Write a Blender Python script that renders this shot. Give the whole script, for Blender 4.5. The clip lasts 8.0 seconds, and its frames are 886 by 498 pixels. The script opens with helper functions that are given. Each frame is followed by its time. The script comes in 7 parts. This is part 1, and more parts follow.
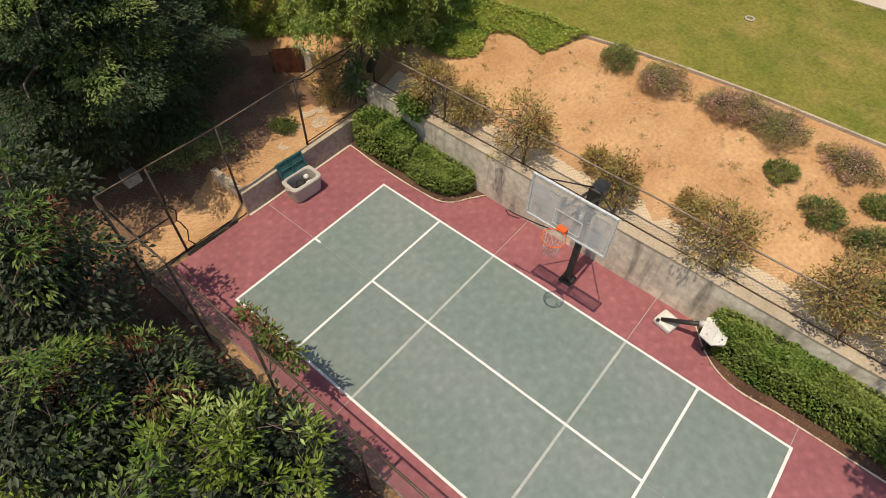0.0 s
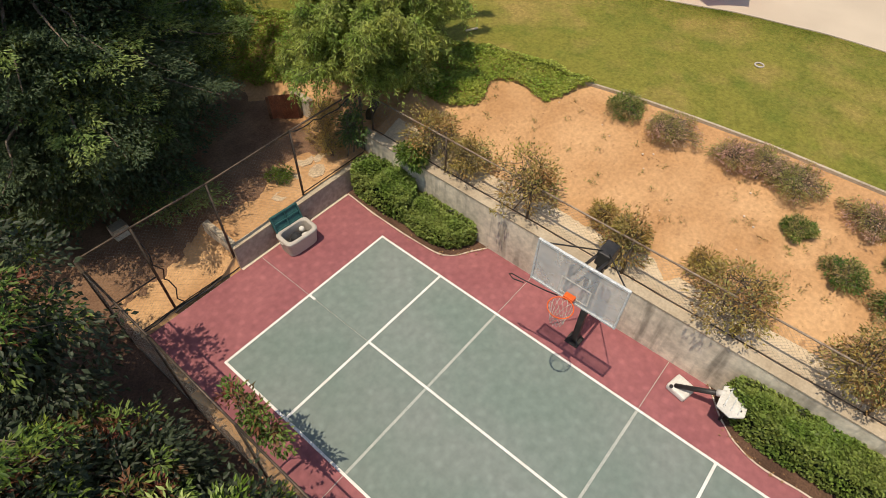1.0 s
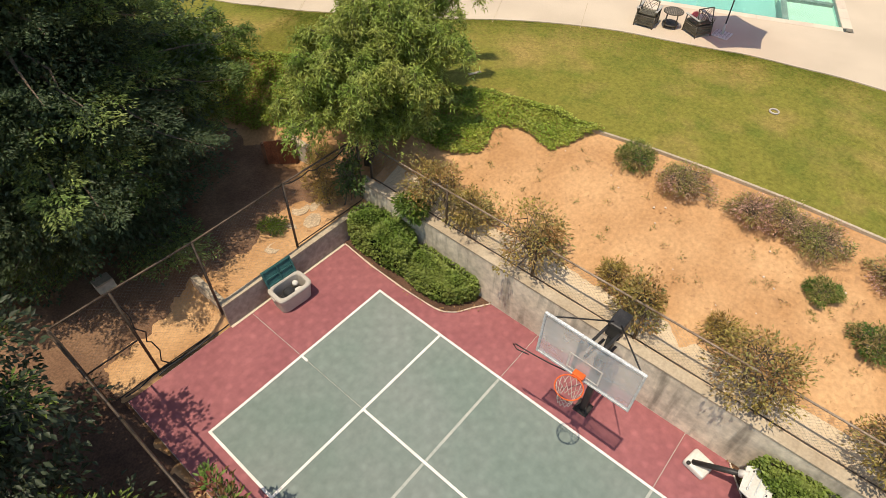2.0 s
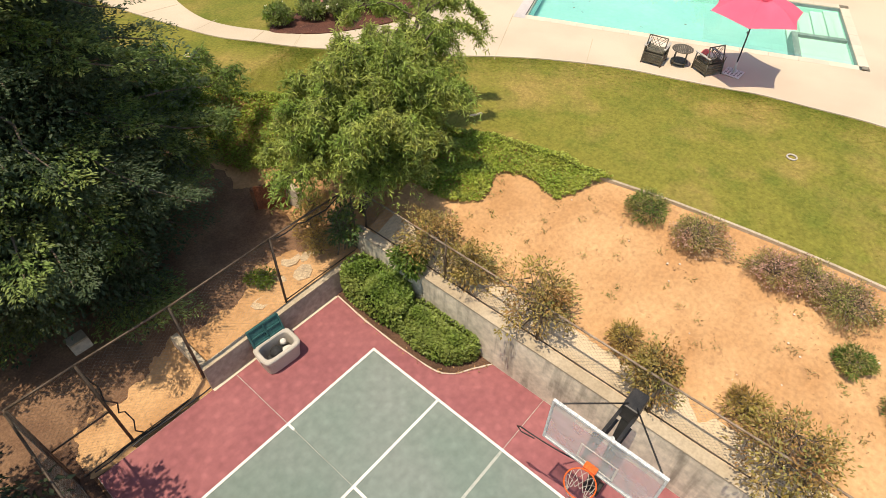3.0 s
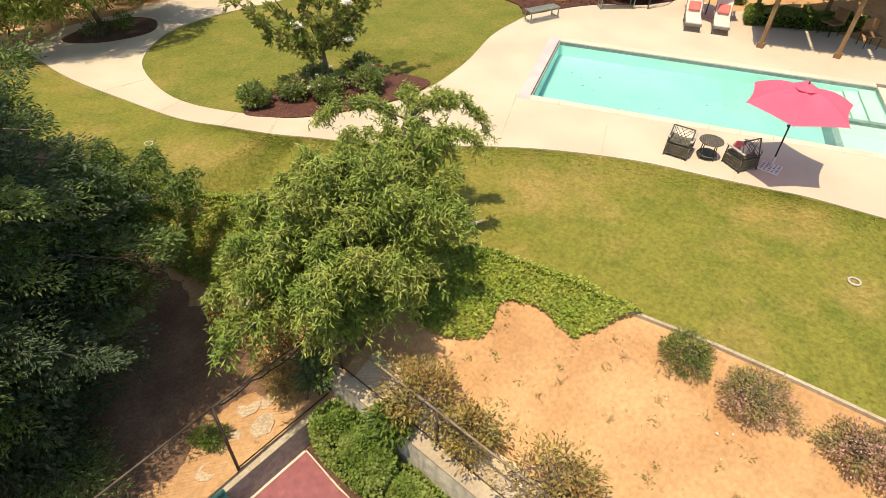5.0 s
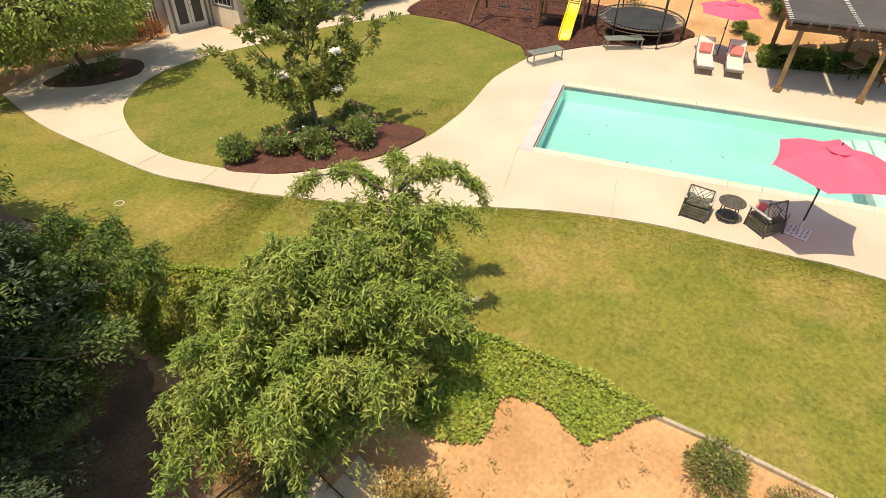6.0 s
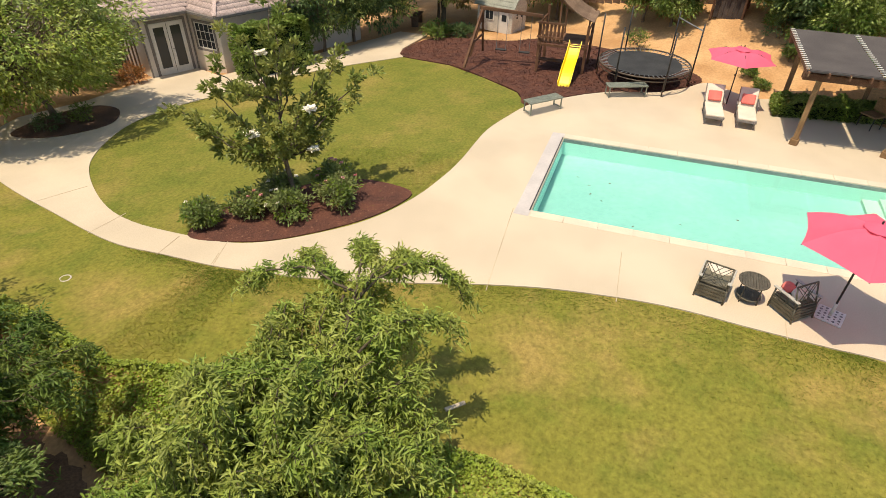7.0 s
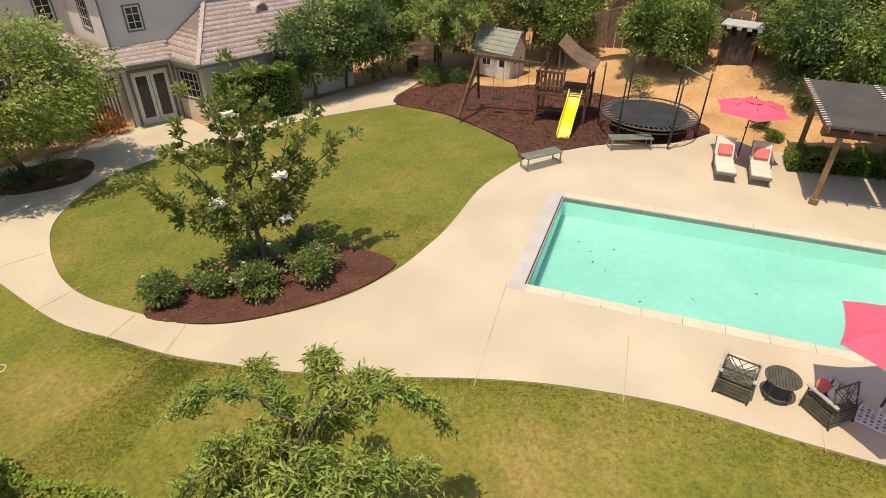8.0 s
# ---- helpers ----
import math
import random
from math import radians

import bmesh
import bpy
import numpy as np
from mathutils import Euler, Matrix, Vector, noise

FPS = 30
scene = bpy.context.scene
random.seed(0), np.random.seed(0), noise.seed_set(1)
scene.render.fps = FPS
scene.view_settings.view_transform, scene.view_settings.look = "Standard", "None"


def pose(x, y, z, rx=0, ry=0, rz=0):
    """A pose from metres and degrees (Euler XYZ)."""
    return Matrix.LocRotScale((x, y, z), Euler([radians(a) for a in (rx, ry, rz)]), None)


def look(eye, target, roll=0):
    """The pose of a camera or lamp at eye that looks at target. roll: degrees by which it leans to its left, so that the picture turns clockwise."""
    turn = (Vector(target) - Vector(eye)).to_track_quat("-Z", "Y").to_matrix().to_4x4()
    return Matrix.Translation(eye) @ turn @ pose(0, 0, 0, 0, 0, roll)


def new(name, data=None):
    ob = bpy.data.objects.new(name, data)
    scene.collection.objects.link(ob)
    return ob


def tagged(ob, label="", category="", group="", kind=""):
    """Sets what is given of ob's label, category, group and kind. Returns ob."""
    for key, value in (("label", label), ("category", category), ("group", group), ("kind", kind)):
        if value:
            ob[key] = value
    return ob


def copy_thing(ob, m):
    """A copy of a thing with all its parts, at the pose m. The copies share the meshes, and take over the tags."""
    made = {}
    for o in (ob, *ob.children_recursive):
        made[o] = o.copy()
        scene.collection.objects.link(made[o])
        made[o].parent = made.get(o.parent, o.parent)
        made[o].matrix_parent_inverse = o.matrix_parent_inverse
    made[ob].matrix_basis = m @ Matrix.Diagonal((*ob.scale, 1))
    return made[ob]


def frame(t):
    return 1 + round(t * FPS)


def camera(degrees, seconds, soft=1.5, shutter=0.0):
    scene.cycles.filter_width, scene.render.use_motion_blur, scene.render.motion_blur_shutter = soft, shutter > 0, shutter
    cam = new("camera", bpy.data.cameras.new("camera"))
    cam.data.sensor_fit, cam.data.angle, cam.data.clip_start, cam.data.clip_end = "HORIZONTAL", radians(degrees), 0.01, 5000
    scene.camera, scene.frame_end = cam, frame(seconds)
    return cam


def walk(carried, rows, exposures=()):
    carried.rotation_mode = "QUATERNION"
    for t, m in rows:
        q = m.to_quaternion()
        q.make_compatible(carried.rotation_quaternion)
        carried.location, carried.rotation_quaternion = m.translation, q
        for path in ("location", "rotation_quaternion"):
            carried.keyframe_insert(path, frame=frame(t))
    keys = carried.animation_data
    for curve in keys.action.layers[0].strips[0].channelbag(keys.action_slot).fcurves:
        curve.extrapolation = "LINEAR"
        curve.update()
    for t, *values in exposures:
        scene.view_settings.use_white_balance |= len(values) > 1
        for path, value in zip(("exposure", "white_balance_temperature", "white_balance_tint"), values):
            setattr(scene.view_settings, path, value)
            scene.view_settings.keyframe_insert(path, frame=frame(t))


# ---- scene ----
cam = camera(75.3, 8.0, soft=0.8)
PATH = [
    (0, (-7.599, -8.053, 11.154), (-6.622, -7.29, 9.585), 2.3),
    (0.5, (-7.206, -7.765, 11.164), (-6.211, -6.979, 9.617), 2.1),
    (1, (-6.784, -7.453, 11.171), (-5.766, -6.64, 9.654), 1.9),
    (1.5, (-6.328, -7.135, 11.184), (-5.293, -6.296, 9.692), 1.7),
    (3, (-4.889, -6.058, 11.151), (-3.811, -5.164, 9.723), 1.5),
    (3.5, (-4.307, -5.595, 11.097), (-3.212, -4.69, 9.69), 1.6),
    (4, (-3.696, -5.122, 11.028), (-2.582, -4.201, 9.646), 1.6),
    (4.5, (-3.03, -4.587, 10.979), (-1.898, -3.652, 9.621), 1.7),
    (6, (-0.841, -3.032, 10.954), (0.335, -2.036, 9.679), 1.3),
    (6.5, (0.054, -2.555, 10.935), (1.247, -1.534, 9.696), 1.1),
    (7, (0.968, -2.05, 10.909), (2.177, -1.006, 9.707), 1.0),
    (7.5, (1.841, -1.573, 10.915), (3.069, -0.501, 9.756), 0.8),
    (8, (2.647, -1.153, 10.929), (3.892, -0.055, 9.814), 0.6),
]
EXPOSURES = [(0, 0.03, 7050, 10.5), (1.5, 0.15, 7100, 10.5), (3.5, 0.5, 7350, 9.6), (4.5, 0.53, 7500, 8.8), (6.5, 0.47, 7560, 8), (8, 0.23, 7400, 8)]
walk(cam, [(t, look(eye, target, roll)) for t, eye, target, roll in PATH], EXPOSURES)

# ---- light ----
world = bpy.data.worlds.new("world")
scene.world = world
world.use_nodes = True
wn = world.node_tree.nodes
sky = wn.new("ShaderNodeTexSky")
sky.sky_type, sky.sun_disc = "NISHITA", False
sky.sun_elevation, sky.sun_rotation = radians(74), radians(270)
wn["Background"].inputs["Strength"].default_value = 0.147
world.node_tree.links.new(sky.outputs[0], wn["Background"].inputs["Color"])
SUN = Vector((-0.29, 0.02, 1.0)).normalized()
sun_data = bpy.data.lights.new("sun", "SUN")
sun_data.energy, sun_data.angle, sun_data.color = 3.72, radians(0.6), (1.0, 0.92, 0.79)
sun = new("sun", sun_data)
sun.matrix_world = look(SUN * 60, (0, 0, 0))


# ---- materials ----
def mat(name, c1, c2=None, scale=1.5, fine=30.0, rough=0.85, bump=0.25, metal=0.0, vary=0.0, spec=0.3, fine_amt=0.3,
        rand="object", alpha=None, translucent=0.0, speck=None):
    """Two scales of noise over one or two colours; vary: by piece or by island; speck: (colour, amount) of small flecks."""
    m = bpy.data.materials.new(name)
    m.use_nodes = True
    nt, n = m.node_tree, m.node_tree.nodes
    b = n["Principled BSDF"]
    ln = nt.links.new
    geo = n.new("ShaderNodeNewGeometry")
    n1, n2 = n.new("ShaderNodeTexNoise"), n.new("ShaderNodeTexNoise")
    n1.inputs["Scale"].default_value, n2.inputs["Scale"].default_value = scale, fine
    n1.inputs["Detail"].default_value, n2.inputs["Detail"].default_value = 5, 3
    ln(geo.outputs["Position"], n1.inputs["Vector"]), ln(geo.outputs["Position"], n2.inputs["Vector"])
    ramp = n.new("ShaderNodeMapRange")
    ramp.inputs["From Min"].default_value, ramp.inputs["From Max"].default_value = 0.36, 0.64
    ln(n1.outputs["Fac"], ramp.inputs["Value"])
    mix = n.new("ShaderNodeMix")
    mix.data_type = "RGBA"
    mix.inputs["A"].default_value, mix.inputs["B"].default_value = (*c1, 1), (*(c2 or [v * 0.8 for v in c1]), 1)
    ln(ramp.outputs["Result"], mix.inputs["Factor"])
    hsv = n.new("ShaderNodeHueSaturation")
    ln(mix.outputs["Result"], hsv.inputs["Color"])
    val = n.new("ShaderNodeMapRange")
    val.inputs["From Min"].default_value, val.inputs["From Max"].default_value = 0.3, 0.7
    val.inputs["To Min"].default_value, val.inputs["To Max"].default_value = 1 - fine_amt, 1 + fine_amt
    ln(n2.outputs["Fac"], val.inputs["Value"])
    last = val.outputs["Result"]
    if vary:
        src = geo.outputs["Random Per Island"]
        if rand == "object":
            src = n.new("ShaderNodeObjectInfo").outputs["Random"]
        r = n.new("ShaderNodeMapRange")
        r.inputs["To Min"].default_value, r.inputs["To Max"].default_value = 1 - vary, 1 + vary
        ln(src, r.inputs["Value"])
        mul = n.new("ShaderNodeMath")
        mul.operation = "MULTIPLY"
        ln(last, mul.inputs[0]), ln(r.outputs["Result"], mul.inputs[1])
        last = mul.outputs[0]
    ln(last, hsv.inputs["Value"])
    col = hsv.outputs["Color"]
    if speck:
        n3 = n.new("ShaderNodeTexNoise")
        n3.inputs["Scale"].default_value = fine * 0.35
        n3.inputs["Detail"].default_value = 6
        ln(geo.outputs["Position"], n3.inputs["Vector"])
        r3 = n.new("ShaderNodeMapRange")
        r3.inputs["From Min"].default_value, r3.inputs["From Max"].default_value = 0.64 - 0.1 * speck[1], 0.7
        ln(n3.outputs["Fac"], r3.inputs["Value"])
        m3 = n.new("ShaderNodeMix")
        m3.data_type = "RGBA"
        m3.inputs["B"].default_value = (*speck[0], 1)
        ln(r3.outputs["Result"], m3.inputs["Factor"]), ln(col, m3.inputs["A"])
        col = m3.outputs["Result"]
    ln(col, b.inputs["Base Color"])
    b.inputs["Roughness"].default_value, b.inputs["Metallic"].default_value = rough, metal
    b.inputs["Specular IOR Level"].default_value = spec
    if bump:
        bp = n.new("ShaderNodeBump")
        bp.inputs["Strength"].default_value, bp.inputs["Distance"].default_value = bump, 0.02
        ln(n2.outputs["Fac"], bp.inputs["Height"])
        ln(bp.outputs["Normal"], b.inputs["Normal"])
    if translucent:
        tr = n.new("ShaderNodeBsdfTranslucent")
        ln(col, tr.inputs["Color"])
        ms = n.new("ShaderNodeMixShader")
        ms.inputs[0].default_value = translucent
        ln(b.outputs[0], ms.inputs[1]), ln(tr.outputs[0], ms.inputs[2])
        ln(ms.outputs[0], n["Material Output"].inputs["Surface"])
    return m


def leaf_mat(name, c1, c2, vary=0.35, scale=1.2):
    return mat(name, c1, c2, scale=scale, fine=9, rough=0.5, bump=0, vary=vary, spec=0.35, fine_amt=0.2, rand="island", translucent=0.38)


M_DIRT = mat("sandy_dirt", (0.40, 0.215, 0.094), (0.535, 0.318, 0.155), scale=0.6, fine=12, rough=0.95, bump=0.7, fine_amt=0.14, speck=((0.36, 0.20, 0.095), 0.1))


def lawn_mat(name, green, dark, dry, dry_from, blade=False):
    """Turf: green with darker swathes and straw-coloured patches, mottled at blade size."""
    m = bpy.data.materials.new(name)
    m.use_nodes = True
    nt, n = m.node_tree, m.node_tree.nodes
    ln, b = nt.links.new, n["Principled BSDF"]
    geo = n.new("ShaderNodeNewGeometry")

    def field(scale, lo, hi, detail=5.0):
        t, r = n.new("ShaderNodeTexNoise"), n.new("ShaderNodeMapRange")
        t.inputs["Scale"].default_value, t.inputs["Detail"].default_value, t.inputs["Roughness"].default_value = scale, detail, 0.62
        r.inputs["From Min"].default_value, r.inputs["From Max"].default_value = lo, hi
        ln(geo.outputs["Position"], t.inputs["Vector"]), ln(t.outputs["Fac"], r.inputs["Value"])
        return r

    def mixed(a, c, fac):
        x = n.new("ShaderNodeMix")
        x.data_type = "RGBA"
        x.inputs["B"].default_value = (*c, 1)
        if isinstance(a, tuple):
            x.inputs["A"].default_value = (*a, 1)
        else:
            ln(a, x.inputs["A"])
        ln(fac.outputs["Result"], x.inputs["Factor"])
        return x.outputs["Result"]

    col = mixed(green, dark, field(0.9, 0.45, 0.68))
    col = mixed(col, dry, field(0.42, dry_from, dry_from + 0.2, 8))
    fine, hsv = field(11, 0.25, 0.75, 8), n.new("ShaderNodeHueSaturation")
    fine.inputs["To Min"].default_value, fine.inputs["To Max"].default_value = 0.62, 1.38
    if blade:
        rnd, mul = n.new("ShaderNodeMapRange"), n.new("ShaderNodeMath")
        mul.operation = "MULTIPLY"
        rnd.inputs["To Min"].default_value, rnd.inputs["To Max"].default_value = 0.75, 1.3
        ln(geo.outputs["Random Per Island"], rnd.inputs["Value"]), ln(rnd.outputs["Result"], mul.inputs[0]), ln(fine.outputs["Result"], mul.inputs[1]), ln(mul.outputs[0], hsv.inputs["Value"])
    else:
        ln(fine.outputs["Result"], hsv.inputs["Value"])
    ln(col, hsv.inputs["Color"]), ln(hsv.outputs["Color"], b.inputs["Base Color"])
    b.inputs["Roughness"].default_value, b.inputs["Specular IOR Level"].default_value = 0.9, 0.15
    if blade:
        tr, ms = n.new("ShaderNodeBsdfTranslucent"), n.new("ShaderNodeMixShader")
        ms.inputs[0].default_value = 0.5
        ln(hsv.outputs["Color"], tr.inputs["Color"]), ln(b.outputs[0], ms.inputs[1]), ln(tr.outputs[0], ms.inputs[2]), ln(ms.outputs[0], n["Material Output"].inputs["Surface"])
    return m


M_LAWN = lawn_mat("dry_lawn", (0.181, 0.168, 0.031), (0.125, 0.139, 0.023), (0.275, 0.20, 0.06), 0.48)
M_LAWN2 = lawn_mat("green_lawn", (0.158, 0.156, 0.03), (0.116, 0.133, 0.023), (0.235, 0.185, 0.05), 0.50)
M_BLADE = lawn_mat("grass_blade", (0.23, 0.222, 0.042), (0.165, 0.19, 0.03), (0.35, 0.265, 0.082), 0.48, True)
M_BLADE2 = lawn_mat("green_grass_blade", (0.195, 0.22, 0.036), (0.15, 0.19, 0.03), (0.29, 0.24, 0.066), 0.50, True)
M_CONC = mat("deck_concrete", (0.545, 0.45, 0.335), (0.475, 0.39, 0.29), scale=0.5, fine=35, rough=0.9, bump=0.12, fine_amt=0.06)
M_WALL = mat("stained_shadowed_concrete", (0.72, 0.635, 0.49), (0.55, 0.475, 0.365), scale=0.8, fine=7, rough=0.92, bump=0.25, fine_amt=0.2)
M_CAP = mat("worn_concrete", (0.47, 0.385, 0.275), (0.36, 0.285, 0.195), scale=1.2, fine=18, rough=0.95, bump=0.3, fine_amt=0.12)
M_RED = mat("red_court_paint", (0.288, 0.103, 0.105), (0.25, 0.086, 0.090), scale=0.8, fine=6, rough=0.8, bump=0.08, fine_amt=0.12, vary=0.03)
M_GREEN = mat("green_court_paint", (0.158, 0.201, 0.172), (0.198, 0.222, 0.20), scale=0.4, fine=5, rough=0.82, bump=0.08, fine_amt=0.1, vary=0.03)
M_LINE = mat("white_line_paint", (0.74, 0.71, 0.66), (0.66, 0.62, 0.56), scale=2, fine=25, rough=0.8, bump=0.05, fine_amt=0.08)
M_LINE2 = mat("worn_line_paint", (0.42, 0.42, 0.37), (0.34, 0.36, 0.32), scale=3, fine=25, rough=0.85, bump=0.05, fine_amt=0.15)
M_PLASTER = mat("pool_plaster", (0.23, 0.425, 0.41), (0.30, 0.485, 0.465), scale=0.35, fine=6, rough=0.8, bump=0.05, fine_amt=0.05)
M_STEP = mat("pale_pool_plaster", (0.43, 0.56, 0.48), (0.48, 0.60, 0.52), scale=0.6, fine=8, rough=0.8, bump=0.05, fine_amt=0.04)
M_TILE = mat("pool_tile_band", (0.17, 0.20, 0.20), (0.25, 0.27, 0.26), scale=5, fine=30, rough=0.35, bump=0.1)
M_COPE = mat("pool_coping", (0.62, 0.52, 0.40), (0.56, 0.46, 0.36), scale=1.5, fine=30, rough=0.85, bump=0.12, vary=0.05, fine_amt=0.07)
M_IVY = leaf_mat("ivy_leaf", (0.24, 0.335, 0.045), (0.36, 0.39, 0.075))
M_WEEP = leaf_mat("long_leaf", (0.215, 0.31, 0.055), (0.355, 0.385, 0.092))
M_DARK = leaf_mat("dark_leaf", (0.075, 0.135, 0.044), (0.13, 0.185, 0.066))
M_MID = leaf_mat("mid_leaf", (0.092, 0.168, 0.03), (0.18, 0.235, 0.048))
M_YEL = leaf_mat("yellow_green_leaf", (0.12, 0.20, 0.022), (0.20, 0.25, 0.035))
M_REDLEAF = leaf_mat("reddish_leaf", (0.19, 0.055, 0.035), (0.16, 0.12, 0.035))
M_HEDGE = leaf_mat("hedge_leaf", (0.148, 0.23, 0.04), (0.255, 0.305, 0.075))
M_SPRAY_LIT = leaf_mat("lit_spray", (0.165, 0.245, 0.064), (0.26, 0.315, 0.095))
M_SPRAY_SHADE = leaf_mat("shaded_spray", (0.062, 0.098, 0.045), (0.09, 0.125, 0.056))
M_HSHADE = mat("hedge_inner_shade", (0.012, 0.022, 0.006), rough=1, bump=0)
M_BRONZE = leaf_mat("bronze_leaf", (0.33, 0.275, 0.07), (0.36, 0.205, 0.075))
M_SAGE = leaf_mat("sage_leaf", (0.38, 0.27, 0.115), (0.27, 0.28, 0.08))
M_PURPLE = leaf_mat("purple_flower", (0.56, 0.33, 0.27), (0.46, 0.33, 0.19))
M_MAG = leaf_mat("glossy_leaf", (0.15, 0.205, 0.042), (0.33, 0.335, 0.095))
M_PALE = leaf_mat("pale_leaf", (0.29, 0.38, 0.10), (0.40, 0.45, 0.15))
M_SHADE_LEAF = leaf_mat("shaded_leaf", (0.042, 0.06, 0.03), (0.062, 0.08, 0.04))
M_ROSEL = leaf_mat("rose_leaf", (0.15, 0.215, 0.055), (0.25, 0.28, 0.10))
M_GROUND_SHADE = mat("leaf_mould", (0.155, 0.085, 0.05), (0.225, 0.13, 0.075), scale=1.2, fine=22, rough=1, bump=0.8, fine_amt=0.25)
M_PWALL_LIT = mat("brightened_wall_plaster", (0.52, 0.80, 0.74), (0.56, 0.83, 0.77), scale=0.6, fine=8, rough=0.8, bump=0.05, fine_amt=0.04)
M_BARK = mat("bark", (0.12, 0.085, 0.06), (0.19, 0.15, 0.11), scale=4, fine=40, rough=0.95, bump=0.7)
M_TWIG = mat("green_brown_bark", (0.075, 0.06, 0.038), (0.115, 0.092, 0.06), scale=4, fine=40, rough=0.95, bump=0.5)
M_PETAL = mat("white_petal", (0.82, 0.79, 0.70), (0.75, 0.70, 0.60), rough=0.6, bump=0)
M_ROSE = mat("pink_petal", (0.60, 0.16, 0.15), (0.65, 0.40, 0.38), rough=0.6, bump=0)
M_STEEL = mat("weathered_steel", (0.075, 0.058, 0.045), (0.14, 0.10, 0.07), scale=6, fine=60, rough=0.6, metal=0.5, bump=0.15)
M_WIRE = mat("galvanised_wire", (0.30, 0.27, 0.22), (0.22, 0.19, 0.15), rough=0.5, metal=0.25, bump=0)
M_MULCH = mat("bark_mulch", (0.115, 0.045, 0.030), (0.075, 0.032, 0.024), scale=2, fine=30, rough=1, bump=1.0, fine_amt=0.4, speck=((0.22, 0.11, 0.075), 0.2))
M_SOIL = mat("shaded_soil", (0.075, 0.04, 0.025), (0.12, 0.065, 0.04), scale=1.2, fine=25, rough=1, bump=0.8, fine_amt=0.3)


def add_dots(m, period, amount):
    """A faint regular mottling, as of tiles laid on the square."""
    nt, n = m.node_tree, m.node_tree.nodes
    b = n["Principled BSDF"]
    src = b.inputs["Base Color"].links[0].from_socket
    geo, sep, prod = n.new("ShaderNodeNewGeometry"), n.new("ShaderNodeSeparateXYZ"), n.new("ShaderNodeMath")
    prod.operation = "MULTIPLY"
    nt.links.new(geo.outputs["Position"], sep.inputs[0])
    for i in range(2):
        mul, sn = n.new("ShaderNodeMath"), n.new("ShaderNodeMath")
        mul.operation, sn.operation = "MULTIPLY", "SINE"
        mul.inputs[1].default_value = 2 * math.pi / period
        nt.links.new(sep.outputs[i], mul.inputs[0]), nt.links.new(mul.outputs[0], sn.inputs[0]), nt.links.new(sn.outputs[0], prod.inputs[i])
    rng, hsv = n.new("ShaderNodeMapRange"), n.new("ShaderNodeHueSaturation")
    rng.inputs["From Min"].default_value, rng.inputs["To Min"].default_value, rng.inputs["To Max"].default_value = 0.35, 1.0, 1 + amount
    nt.links.new(prod.outputs[0], rng.inputs["Value"]), nt.links.new(rng.outputs["Result"], hsv.inputs["Value"])
    nt.links.new(src, hsv.inputs["Color"]), nt.links.new(hsv.outputs["Color"], b.inputs["Base Color"])


def add_streaks(m, dark):
    """Run-down stains and streaky shrub shadows, both as colour: noise drawn out along the vertical."""
    nt, n = m.node_tree, m.node_tree.nodes
    b = n["Principled BSDF"]
    src = b.inputs["Base Color"].links[0].from_socket
    geo, mp, tx, rg, hsv = n.new("ShaderNodeNewGeometry"), n.new("ShaderNodeMapping"), n.new("ShaderNodeTexNoise"), n.new("ShaderNodeMapRange"), n.new("ShaderNodeHueSaturation")
    mp.inputs["Scale"].default_value = (1, 1, 0.12)
    tx.inputs["Scale"].default_value, tx.inputs["Detail"].default_value = 4.5, 6
    rg.inputs["From Min"].default_value, rg.inputs["From Max"].default_value, rg.inputs["To Min"].default_value, rg.inputs["To Max"].default_value = 0.5, 0.72, 1.0, dark
    nt.links.new(geo.outputs["Position"], mp.inputs["Vector"]), nt.links.new(mp.outputs[0], tx.inputs["Vector"]), nt.links.new(tx.outputs["Fac"], rg.inputs["Value"])
    nt.links.new(rg.outputs["Result"], hsv.inputs["Value"]), nt.links.new(src, hsv.inputs["Color"]), nt.links.new(hsv.outputs["Color"], b.inputs["Base Color"])


add_streaks(M_WALL, 0.5)
add_dots(M_RED, 0.46, 0.17)
add_dots(M_GREEN, 0.46, 0.09)


# ---- builders ----
def fast(name, V, F, material, parent=None, label="", smooth=False):
    """One mesh object from vertex and triangle arrays."""
    V, F = np.asarray(V, np.float32), np.asarray(F, np.int32)
    me = bpy.data.meshes.new(name)
    me.vertices.add(len(V)), me.loops.add(F.size), me.polygons.add(len(F))
    me.vertices.foreach_set("co", V.ravel())
    me.loops.foreach_set("vertex_index", F.ravel())
    me.polygons.foreach_set("loop_start", np.arange(0, F.size, F.shape[1], dtype=np.int32))
    me.update(calc_edges=True)
    me.materials.append(material)
    if smooth:
        me.shade_smooth()
    ob = new(name, me)
    if parent:
        ob.parent = parent
    if label:
        ob["label"] = label
    return ob


def part(name, bm, material, parent=None, label="", smooth=False):
    me = bpy.data.meshes.new(name)
    bmesh.ops.recalc_face_normals(bm, faces=bm.faces[:])
    bm.to_mesh(me)
    bm.free()
    me.materials.append(material)
    if smooth:
        me.shade_smooth()
    ob = new(name, me)
    if parent:
        ob.parent = parent
    if label:
        ob["label"] = label
    return ob


def thing(name, label, category, m=None, group="", kind=""):
    ob = new(name)
    ob.empty_display_size = 0.1
    if m is not None:
        ob.matrix_basis = m
    return tagged(ob, label, category, group, kind)


